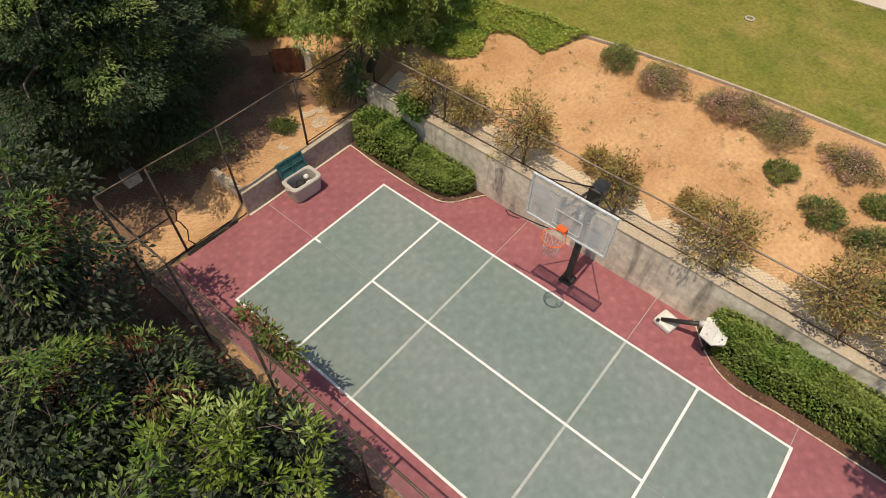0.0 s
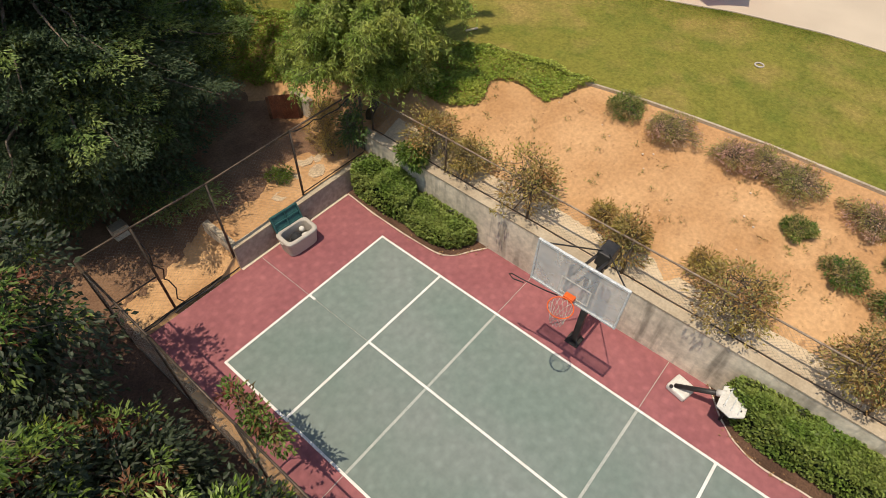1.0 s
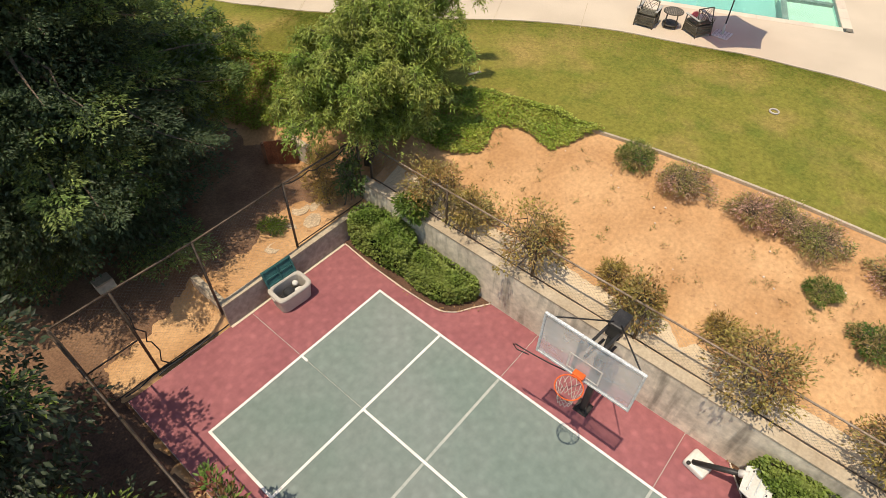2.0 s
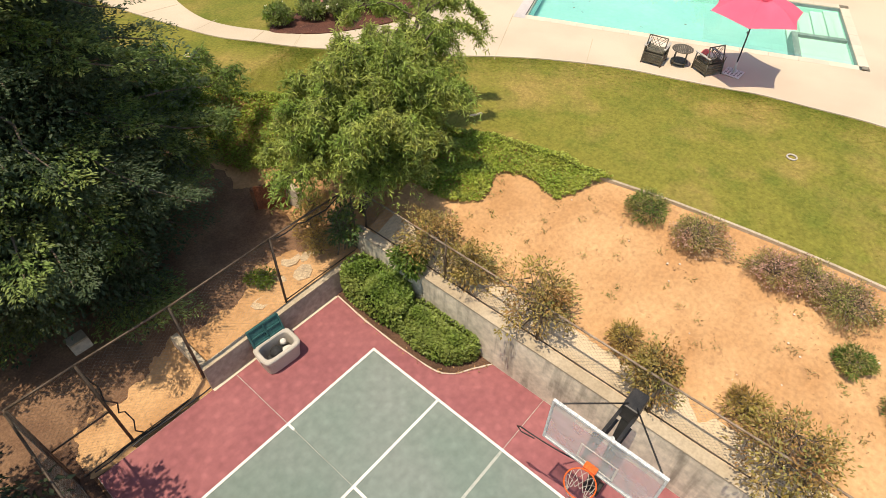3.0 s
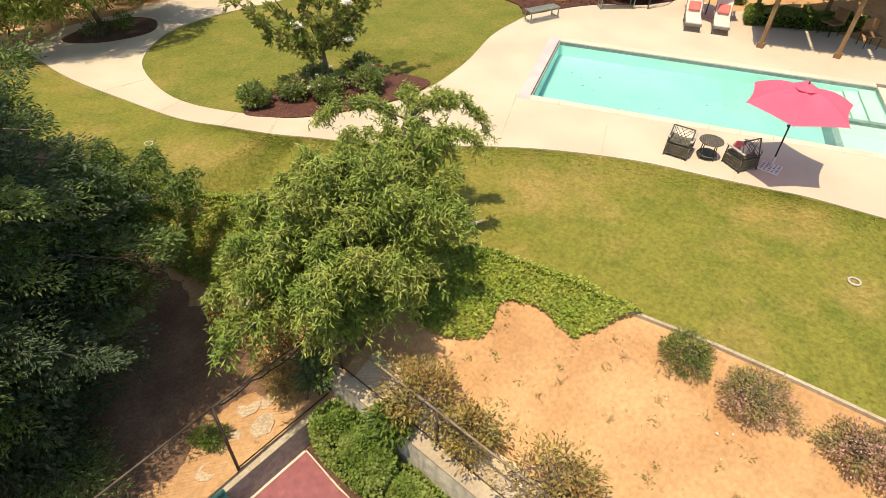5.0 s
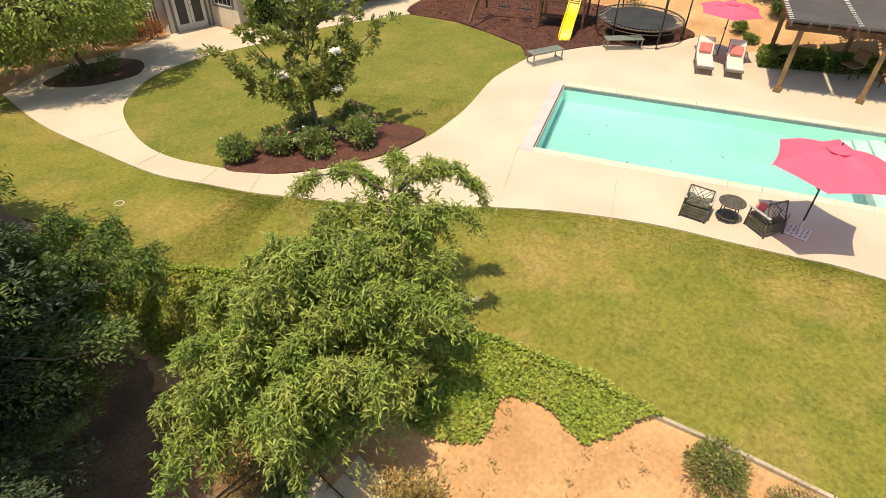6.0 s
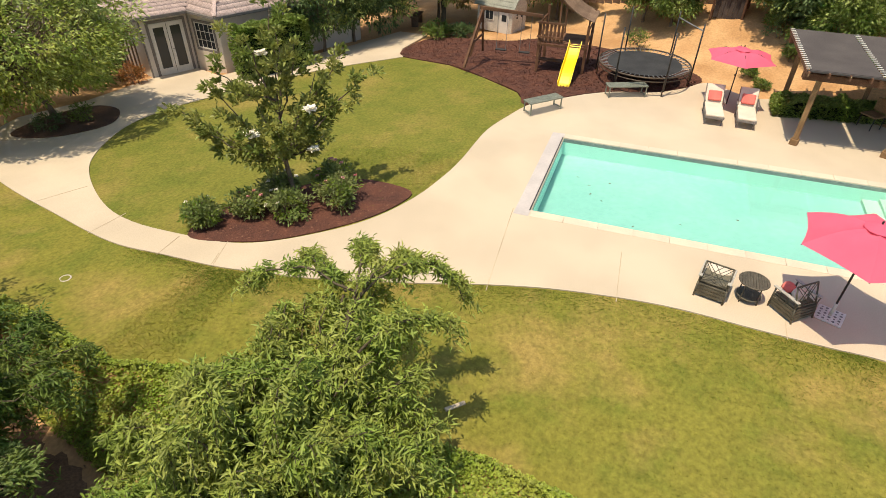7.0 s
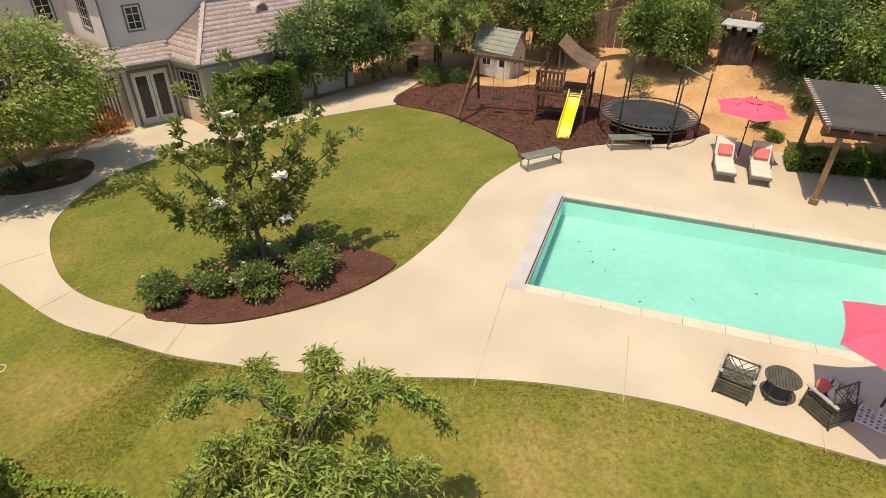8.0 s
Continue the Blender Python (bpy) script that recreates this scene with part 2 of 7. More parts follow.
def box(bm, x0, x1, y0, y1, z0, z1, bevel=0.0, m=None):
    vs = bmesh.ops.create_cube(bm, size=1)["verts"]
    bmesh.ops.transform(bm, verts=vs, matrix=Matrix.Translation(((x0 + x1) / 2, (y0 + y1) / 2, (z0 + z1) / 2)) @ Matrix.Diagonal((x1 - x0, y1 - y0, z1 - z0, 1)))
    if bevel:
        es = list({e for v in vs for e in v.link_edges})
        vs = list({v for f in bmesh.ops.bevel(bm, geom=es, offset=bevel, segments=2, affect="EDGES", profile=0.5)["faces"] for v in f.verts} | {v for v in vs if v.is_valid})
    if m is not None:
        bmesh.ops.transform(bm, verts=vs, matrix=m)
    return bm


def boxes(*specs, bevel=0.0, m=None):
    bm = bmesh.new()
    for sp in specs:
        box(bm, *sp, bevel=bevel, m=m)
    return bm


def rod(bm, a, b, r0, r1=None, n=8):
    a, b = Vector(a), Vector(b)
    d = b - a
    vs = bmesh.ops.create_cone(bm, cap_ends=True, segments=n, radius1=r0, radius2=r0 if r1 is None else r1, depth=d.length)["verts"]
    bmesh.ops.transform(bm, verts=vs, matrix=Matrix.Translation((a + b) / 2) @ d.to_track_quat("Z", "Y").to_matrix().to_4x4())
    return bm


def rods(pairs, r, n=8):
    bm = bmesh.new()
    for a, b in pairs:
        rod(bm, a, b, r, n=n)
    return bm


def bar(bm, a, b, w, t):
    """A squared timber from a to b, w across and t deep."""
    a, b = Vector(a), Vector(b)
    d = b - a
    vs = bmesh.ops.create_cube(bm, size=1)["verts"]
    bmesh.ops.transform(bm, verts=vs, matrix=Matrix.Translation((a + b) / 2) @ d.to_track_quat("Z", "Y").to_matrix().to_4x4() @ Matrix.Diagonal((w, t, d.length, 1)))
    return bm


def bars(pairs, w, t):
    bm = bmesh.new()
    for a, b in pairs:
        bar(bm, a, b, w, t)
    return bm


def tubes(paths, n=6):
    """Tapered tubes along polylines: [(points, radii)], as arrays."""
    V, F, k = [], [], 0
    ang = np.linspace(0, 2 * np.pi, n, endpoint=False)
    for pts, rad in paths:
        pts = np.asarray(pts, float)
        tan = np.gradient(pts, axis=0)
        tan /= np.linalg.norm(tan, axis=1)[:, None] + 1e-9
        ref = np.where(np.abs(tan[:, 2:3]) > 0.9, np.array([[1.0, 0, 0]]), np.array([[0, 0, 1.0]]))
        u = np.cross(tan, ref)
        u /= np.linalg.norm(u, axis=1)[:, None] + 1e-9
        w = np.cross(tan, u)
        ring = pts[:, None] + np.asarray(rad)[:, None, None] * (np.cos(ang)[None, :, None] * u[:, None] + np.sin(ang)[None, :, None] * w[:, None])
        V.append(ring.reshape(-1, 3))
        for i in range(len(pts) - 1):
            a = k + i * n + np.arange(n)
            b = k + i * n + (np.arange(n) + 1) % n
            F.append(np.c_[a, b, b + n]), F.append(np.c_[a, b + n, a + n])
        k += len(pts) * n
    return np.concatenate(V), np.concatenate(F)


def bend(a, b, sag=0.0, rise=0.0, n=6, wob=0.05):
    """A wavering line from a to b."""
    a, b = np.asarray(a, float), np.asarray(b, float)
    t = np.linspace(0, 1, n)[:, None]
    p = a + (b - a) * t
    p[:, 2] += (rise - sag) * np.sin(np.pi * t[:, 0])
    p[1:-1] += RNG.normal(0, wob, (n - 2, 3))
    return p


RNG = np.random.default_rng(7)


def unit(v):
    return v / (np.linalg.norm(v, axis=-1, keepdims=True) + 1e-9)


def leaf_arrays(P, D, L, W, fold=0.25):
    """Folded pointed leaves: four corners and two triangles each."""
    n = len(P)
    D = unit(D)
    S = unit(np.cross(D, unit(RNG.normal(0, 0.45, (n, 3)) + np.array([0, 0, 1.0]))))
    N = np.cross(S, D)
    L, W = np.broadcast_to(L, (n,))[:, None], np.broadcast_to(W, (n,))[:, None]
    mid = P + D * L * 0.45
    V = np.stack([P, mid + S * W / 2 + N * W * fold, P + D * L - N * L * 0.12, mid - S * W / 2 + N * W * fold], 1).reshape(-1, 3)
    k = 4 * np.arange(n)[:, None]
    F = np.stack([k + [0, 1, 2], k + [0, 2, 3]], 1).reshape(-1, 3)
    return V, F


def leaves(name, P, D, L, W, material, parent=None, label=""):
    V, F = leaf_arrays(np.asarray(P), np.asarray(D), L, W)
    ob = fast(name, V, F, material, parent, label)
    return tagged(ob, kind="stuff") if parent and len(P) > 20 else ob


def jitter(n, lo, hi):
    return RNG.uniform(lo, hi, n)


def clump_leaves(C, R, per, out_from, droop=0.3, spread=0.9, flat=0.7):
    """Leaf bases and directions in clumps round the centres C."""
    n = len(C) * per
    cc = np.repeat(C, per, 0)
    rr = np.repeat(np.broadcast_to(R, (len(C),)), per)[:, None]
    off = RNG.normal(0, 0.42, (n, 3)) * np.array([1, 1, flat])
    off *= np.minimum(1.0, 0.75 / (np.linalg.norm(off, axis=1, keepdims=True) + 1e-6))
    P = cc + off * rr
    D = unit(cc - out_from) * 0.6 + unit(off) * 0.7 + RNG.normal(0, spread * 0.5, (n, 3)) + np.array([0, 0, -droop])
    return P, D


def tree(name, label, base, top, crown, radius, limbs, clumps, per, clump_r, leaf, material, droop=0.3, trunk_r=0.12, low=-0.5,
         category="tree", shell=0.55, second=None, group="", lean=(0, 0), flat=0.7, stems=1):
    """A tapered trunk with limbs and twigs, and a crown of leaf clumps with gaps between them."""
    base, crown, radius = np.array(base, float), np.array(crown, float), np.array(radius, float)
    ob = thing(name, label, category, None, group)
    d = RNG.normal(0, 1, (clumps * 3, 3))
    d = unit(d)
    d = d[d[:, 2] > low][:clumps]
    lobes = unit(RNG.normal(0, 1, (9, 3)))
    bulge = 0.72 + 0.42 * np.max(np.clip(d @ lobes.T, 0, 1) ** 6, axis=1)
    f = (shell + (1 - shell) * RNG.random(len(d)) ** 0.6) * bulge
    C = crown + d * radius * f[:, None]
    paths = []
    mid = base + (crown - base) * 0.9
    for s in range(stems):
        foot = base + (np.array([*RNG.normal(0, 0.12, 2), 0]) if stems > 1 else 0)
        paths.append((bend(foot, mid + (RNG.normal(0, 0.25, 3) * radius if stems > 1 else 0), n=7, wob=trunk_r * 0.35), np.linspace(trunk_r, trunk_r * 0.35, 7)))
    pick = RNG.permutation(len(C))
    for q, i in enumerate(pick):
        src = paths[RNG.integers(0, stems)][0]
        a = src[min(6, 3 + int(4 * RNG.random()))]
        if q < limbs:
            paths.append((bend(a, C[i], rise=0.12 * np.linalg.norm(C[i] - a), n=6, wob=0.04), np.linspace(trunk_r * 0.38, 0.008, 6)))
        else:
            lp = paths[stems + RNG.integers(0, limbs)][0]
            j = np.argmin(np.linalg.norm(lp - C[i], axis=1))
            paths.append((bend(lp[j], C[i], n=4, wob=0.03), np.linspace(0.012, 0.004, 4)))
    V, F = tubes(paths, 5)
    fast("trunk", V, F, M_BARK, ob, smooth=True)
    P, D = clump_leaves(C, clump_r * RNG.uniform(0.7, 1.25, len(C)), per, crown - np.array([0, 0, radius[2] * 0.4]), droop, flat=flat)
    L = jitter(len(P), 0.7, 1.2) * leaf[0]
    if second:
        sel = RNG.random(len(C))[np.repeat(np.arange(len(C)), per)] < second[1]
        leaves("crown_tip", P[sel], D[sel], L[sel], L[sel] * leaf[1], second[0], ob)
        P, D, L = P[~sel], D[~sel], L[~sel]
    leaves("crown", P, D, L, L * leaf[1], material, ob)
    return ob


def inside(poly, x, y):
    """Even-odd test of points against a polygon."""
    x, y = np.asarray(x), np.asarray(y)
    c = np.zeros(x.shape, bool)
    for (x0, y0), (x1, y1) in zip(poly, poly[1:] + poly[:1]):
        c ^= ((y0 > y) != (y1 > y)) & (x < (x1 - x0) * (y - y0) / (y1 - y0 + 1e-12) + x0)
    return c


def curve(pts, closed=False, n=6):
    """Points of a smooth line through the given ones."""
    p = [Vector(q) for q in pts]
    out = []
    m = len(p)
    for i in range(m if closed else m - 1):
        a, b, c, d = (p[(i + k - 1) % m] if closed else p[min(max(i + k - 1, 0), m - 1)] for k in range(4))
        for s in range(n):
            t = s / n
            q = 0.5 * ((2 * b) + (c - a) * t + (2 * a - 5 * b + 4 * c - d) * t * t + (3 * b - a - 3 * c + d) * t ** 3)
            out.append((q.x, q.y))
    if not closed:
        out.append((p[-1].x, p[-1].y))
    return out


def sheet(bm, outer, holes, z):
    """Fill an outline with holes at height z."""
    es = []
    for loop in [outer, *holes]:
        vs = [bm.verts.new((x, y, z)) for x, y in loop]
        es += [bm.edges.new((vs[i], vs[(i + 1) % len(vs)])) for i in range(len(vs))]
    bmesh.ops.triangle_fill(bm, use_beauty=True, use_dissolve=False, edges=es)
    for f in bm.faces:
        f.normal_update()
        if f.normal.z < 0:
            f.normal_flip()
    return bm


def slab(outer, holes, z0, z1):
    """A slab of a plan outline between two heights."""
    bm = sheet(bmesh.new(), outer, holes, z1)
    for loop in [outer, *holes]:
        for (x0, y0), (x1, y1) in zip(loop, loop[1:] + loop[:1]):
            bm.faces.new([bm.verts.new(v) for v in ((x0, y0, z1), (x0, y0, z0), (x1, y1, z0), (x1, y1, z1))])
    bmesh.ops.remove_doubles(bm, verts=bm.verts[:], dist=1e-5)
    return bm


def scatter(poly, n, extra=None):
    """n random points inside a plan outline."""
    xs, ys = [p[0] for p in poly], [p[1] for p in poly]
    out = np.zeros((0, 2))
    while len(out) < n:
        q = np.c_[RNG.uniform(min(xs), max(xs), 2 * n), RNG.uniform(min(ys), max(ys), 2 * n)]
        q = q[inside(poly, q[:, 0], q[:, 1])]
        if extra is not None:
            q = q[extra(q[:, 0], q[:, 1])]
        out = np.r_[out, q]
    return out[:n]


# ---- the lie of the land ----
U = 2.60
EDGE_Y = np.array([-30, -16, -8.9, -6.9, -5.05, -3.5, -2.2, 0.75, 3.04, 6.2, 7.5, 10.84, 16, 24, 60])
EDGE_X = np.array([6.9, 6.75, 6.66, 6.62, 6.46, 6.26, 6.01, 5.45, 4.56, 3.14, 2.33, 1.4, -0.8, -3.5, -8.0])


def edge_x(y):
    return np.interp(y, EDGE_Y, EDGE_X)


POOL_O = Vector((12.15, 4.54))
POOL_A, POOL_B = Vector((0.932, 0.361)), Vector((0.385, -0.923))
POOL_L, POOL_W = 10.5, 4.62


def pool_xy(a, b):
    """a metres across the pool from its near side, b along it from its left end."""
    q = POOL_O + POOL_A * a + POOL_B * b
    return (q.x, q.y)


def height(x, y):
    """The height of the bare ground."""
    x, y = np.asarray(x, float), np.asarray(y, float)
    e = edge_x(y)
    t = np.clip((x - 1.9) / (e - 1.9), 0, 1)
    bank = 1.36 + (U - 0.05 - 1.36) * (t ** 0.9)
    t2 = np.clip((x - 1.3) / (e - 1.3), 0, 1)
    back = 0.72 + (U - 0.05 - 0.72) * t2
    low = np.clip((-2.7 - x) / 0.8, 0, 1)
    back = back * (1 - low) + 0.02 * low + np.clip((y - 3) / 9, 0, 1) * 0.6 * low
    h = np.where(y > 1.93, back, np.where(x > 1.68, bank, -0.16))
    h = np.where((y <= 1.93) & (x < -5.75), -0.05, h)
    h = np.where(x >= e, U - 0.05, h)
    hill = np.clip((x - 25.2 - 0.25 * np.clip(y - 4, -8, 12)) / 7, 0, 1)
    h = h + hill * hill * (3 - 2 * hill) * 2.0 + np.clip((x - 33) / 40, 0, 1) * 6
    a = (x - POOL_O.x) * POOL_A.x + (y - POOL_O.y) * POOL_A.y
    b = (x - POOL_O.x) * POOL_B.x + (y - POOL_O.y) * POOL_B.y
    return np.where((a > -0.6) & (a < POOL_W + 0.6) & (b > -0.6) & (b < POOL_L + 0.6), U - 2.6, h)


def grid_lines(lo, hi, a, b, fine):
    far0 = a - np.geomspace(0.5, a - lo, 18)[::-1]
    far1 = b + np.geomspace(0.5, hi - b, 18)
    return np.r_[far0, np.arange(a, b, fine), far1]


gx, gy = grid_lines(-400, 400, -9, 36, 0.16), grid_lines(-400, 400, -16, 27, 0.16)
gx = np.sort(np.r_[gx, 1.66, 1.70])
gy = np.sort(np.r_[gy, 1.91, 1.95])
GX, GY = np.meshgrid(gx, gy)
GZ = height(GX, GY)
nz = np.array([noise.noise((x * 0.9, y * 0.9, 0)) * 0.05 + noise.noise((x * 2.6, y * 2.6, 4)) * 0.04 + noise.noise((x * 7, y * 7, 8)) * 0.012 for x, y in zip(GX.ravel(), GY.ravel())]).reshape(GX.shape)
GZ = GZ + nz * ((GX < edge_x(GY) - 0.3) & ((GX > 1.9) | (GY > 2.0)) | (GX > 25))
W_ = len(gx)
k = (np.arange(len(gy) - 1)[:, None] * W_ + np.arange(W_ - 1)[None, :]).ravel()
tagged(fast("ground", np.c_[GX.ravel(), GY.ravel(), GZ.ravel()], np.c_[k, k + 1, k + W_ + 1, k + W_], M_DIRT, smooth=True),
       "bare sandy orange earth with a bank beside the court", "ground", kind="structure")

# lawn, deck and pool outlines
POOL = [pool_xy(0, 0), pool_xy(POOL_W, 0), pool_xy(POOL_W, POOL_L), pool_xy(0, POOL_L)]
near_edge = curve([(3.4, 19.5), (3.34, 16.43), (3.73, 13.5), (4.13, 11.25), (4.73, 9.84), (5.31, 8.54), (5.94, 7.49), (6.58, 6.49), (7.97, 4.74), (9.04, 3.48), (9.99, 2.16),
                   (10.98, 0.34), (11.6, -1.44), (12.05, -2.7), (12.36, -3.51), (12.68, -5.0), (12.94, -6.34), (13.1, -9.0)])
far_edge = curve([(27.5, -9.0), (27.0, 0.0), (25.0, 1.9), (24.2, 2.9), (24.6, 4.6), (23.4, 5.1), (22.2, 5.75), (21.2, 6.9), (20.3, 7.55), (19.41, 7.99), (18.6, 8.45), (17.75, 8.62)], n=5)
isl_b = curve([(17.75, 8.62), (16.9, 8.59), (15.19, 8.41), (13.08, 7.73), (11.92, 7.45), (10.43, 7.26), (8.78, 7.43), (7.06, 8.21), (6.07, 9.05), (5.48, 10.17), (4.88, 11.7), (4.77, 13.09), (5.15, 14.88),
               (5.81, 16.08), (7.2, 17.25), (8.53, 17.61), (9.92, 17.6), (12.41, 17.17), (14.94, 16.87), (18.5, 15.53)], n=5)
path_far = [(19.2, 16.3), (21.5, 16.9), (21.0, 18.2), (17.5, 18.3), (14.0, 18.9), (11.9, 19.2), (11.8, 20.6), (9.9, 20.85), (8.6, 20.6), (7.4, 20.4), (5.2, 20.6)]
DECK = near_edge + far_edge + isl_b[1:] + path_far
DECK = [p for i, p in enumerate(DECK) if i == 0 or (abs(p[0] - DECK[i - 1][0]) + abs(p[1] - DECK[i - 1][1])) > 0.02]
HOLE = [pool_xy(-0.3, 0.0), pool_xy(POOL_W + 0.3, 0.0), pool_xy(POOL_W + 0.3, POOL_L + 0.3), pool_xy(-0.3, POOL_L + 0.3)]
tagged(part("deck", slab(DECK, [HOLE], U - 0.1, U + 0.03), M_CONC), "pale cream concrete pool deck and curving garden path", "deck", kind="structure")

ey = np.linspace(-14, 19.5, 60)
lawn_poly = [(float(edge_x(y)), float(y)) for y in ey] + near_edge
tagged(part("lawn", slab(lawn_poly, [], U - 0.12, U), M_LAWN), "patchy green and straw-coloured dry lawn", "lawn", kind="structure")
tagged(part("island_lawn", slab(isl_b + [(19.1, 13.4), (18.95, 11.5), (18.6, 9.6)], [], U - 0.12, U + 0.008), M_LAWN2), "mown green lawn inside the curved path", "lawn", kind="structure")


def grass(name, poly, n, z, material, label):
    q = scatter(poly, n)
    P = np.c_[q, np.full(n, z - 0.006)]
    D = np.c_[RNG.normal(0, 1.3, (n, 2)), np.full(n, 0.24)]
    ob = leaves(name, P, D, jitter(n, 0.03, 0.06), 0.011, material)
    return tagged(ob, label, "grass", kind="stuff")


grass("grass", lawn_poly, 150000, U, M_BLADE, "short dry and green grass blades of the lawn")
grass("grass", isl_b + [(19.1, 13.4), (18.95, 11.5), (18.6, 9.6)], 70000, U + 0.008, M_BLADE2, "short green grass blades round the magnolia")

# the watered rim of the lawn along the deck stays greener
M_RIM = lawn_mat("lush_grass_blade", (0.165, 0.205, 0.035), (0.13, 0.18, 0.028), (0.22, 0.215, 0.048), 0.55, True)
rim = np.array(near_edge[20:])
n_rim = 40000
k_ = RNG.uniform(0, len(rim) - 1.001, n_rim)
i_ = k_.astype(int)
q = rim[i_] + (rim[i_ + 1] - rim[i_]) * (k_ - i_)[:, None]
tan_ = unit(rim[i_ + 1] - rim[i_])
band = np.array([noise.noise((x * 0.5, y * 0.5, 11)) for x, y in rim])[i_] * 0.6 + 0.65
q = q + np.c_[tan_[:, 1], -tan_[:, 0]] * (np.minimum(RNG.exponential(0.6, n_rim), 2.2) * band + 0.02)[:, None] * (1 if tan_[0, 1] < 0 else -1)
tagged(leaves("grass", np.c_[q, np.full(n_rim, U - 0.004)], np.c_[RNG.normal(0, 1.3, (n_rim, 2)), np.full(n_rim, 0.24)], jitter(n_rim, 0.035, 0.065), 0.012, M_RIM), "greener grass along the edge of the pool deck", "grass", kind="stuff")

# ---- sport court ----
court = thing("court", "red and green painted concrete sport court with white lines", "sport court", kind="structure")
CX, CY = [-5.62, -2.49, 1.50], [-14.0, -11.0, -7.36, -3.7, 1.86]
for x0, x1 in zip(CX, CX[1:]):
    for y0, y1 in zip(CY, CY[1:]):
        part("slab", boxes((x0 + 0.006, x1 - 0.006, y0 + 0.006, y1 - 0.006, -0.12, 0.0)), M_RED, court)
        gx0, gx1, gy0, gy1 = max(x0, -4.88), min(x1, 0.0), max(y0, -11.03), min(y1, 0.0)
        if gy1 > gy0:
            part("green_coat", boxes((gx0 + (0.006 if x0 > -5 else 0), gx1 - 0.006, gy0 + 0.006, gy1 - 0.006, -0.002, 0.004)), M_GREEN, court)
part("slab_base", boxes((-5.62, 1.5, -14, 1.86, -0.15, -0.005)), M_LINE2, court)
LW = 0.028


def court_line(x0, y0, x1, y1, m=M_LINE):
    part("line", boxes((min(x0, x1) - LW, max(x0, x1) + LW, min(y0, y1) - LW, max(y0, y1) + LW, 0.003, 0.008 if m is M_LINE else 0.0072)), m, court)


court_line(-4.88 + 2 * LW, 0, 0 - 2 * LW, 0), court_line(0, 0, 0, -11.03), court_line(-4.88, 0, -4.88, -11.03), court_line(-4.88 + 2 * LW, -11.03, -2 * LW, -11.03)
court_line(-4.88 + 2 * LW, -1.98, -2 * LW, -1.98), court_line(-4.88 + 2 * LW, -9.07, -2 * LW, -9.07)
court_line(-2.49, -1.98 - 2 * LW, -2.49, -9.07 + 2 * LW), court_line(-2.49, -2 * LW, -2.49, -0.17)
for a, b in ((-4.88, -2.49), (-2.49, 0.0)):
    court_line(a + 2 * LW, -3.705, b - 2 * LW, -3.705, M_LINE2), court_line(a + 2 * LW, -7.363, b - 2 * LW, -7.363, M_LINE2)


# ---- retaining walls ----
# a darker concrete colour, for the low north wall only
M_WALL2 = mat("darker_concrete", (0.43, 0.36, 0.28), (0.33, 0.275, 0.215), scale=1.2, fine=9, rough=0.95, bump=0.25, fine_amt=0.2)


def wall(name, spec, cap, label):
    ob = tagged(part(name, boxes(spec), M_WALL2 if name == "wall_north" else M_WALL), label, "wall", kind="structure")
    x0, x1, y0, y1, z0, z1 = spec
    part("cap", boxes((x0 - cap, x1 + cap, y0 - cap, y1, z1, z1 + 0.05), bevel=0.012), M_CAP, ob)
    return ob


wall("wall_east", (1.5, 1.74, -14.5, 2.1, -0.2, 1.38), 0.012, "tall grey concrete retaining wall beside the court, streaked with water stains and painted shrub shadows")
wall("wall_north", (-3.05, 1.5, 1.86, 2.02, -0.2, 0.70), 0.006, "low grey concrete retaining wall behind the court")

# ---- pool ----
pool = thing("pool", "rectangular swimming pool with turquoise water", "swimming pool", kind="structure")


def pool_box(name, a0, a1, b0, b1, z0, z1, m, label="", parent=None):
    bm = boxes((a0, a1, b0, b1, z0, z1))
    mm = Matrix(((POOL_A.x, POOL_B.x, 0, POOL_O.x), (POOL_A.y, POOL_B.y, 0, POOL_O.y), (0, 0, 1, 0), (0, 0, 0, 1)))
    bm.transform(mm)
    return part(name, bm, m, parent or pool, label)


D_ = 1.15
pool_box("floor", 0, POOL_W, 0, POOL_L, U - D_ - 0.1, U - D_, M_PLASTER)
# side walls: plaster colour lightened for the light scattered in the water
pool_box("side_wall", -0.15, 0, -0.15, POOL_L + 0.15, U - D_, U - 0.12, M_PWALL_LIT), pool_box("side_wall", POOL_W, POOL_W + 0.15, -0.15, POOL_L + 0.15, U - D_, U - 0.12, M_PWALL_LIT)
pool_box("side_wall", 0, POOL_W, -0.15, 0, U - D_, U - 0.12, M_PWALL_LIT), pool_box("side_wall", 0, POOL_W, POOL_L, POOL_L + 0.15, U - D_, U - 0.12, M_PWALL_LIT)
pool_box("tile_band", -0.14, 0.003, 0, POOL_L, U - 0.2, U - 0.002, M_TILE), pool_box("tile_band", POOL_W - 0.003, POOL_W + 0.14, 0, POOL_L, U - 0.2, U - 0.002, M_TILE)
pool_box("tile_band", 0.004, POOL_W - 0.004, -0.14, 0.003, U - 0.2, U - 0.002, M_TILE), pool_box("tile_band", 0.004, POOL_W - 0.004, POOL_L - 0.003, POOL_L + 0.14, U - 0.2, U - 0.002, M_TILE)
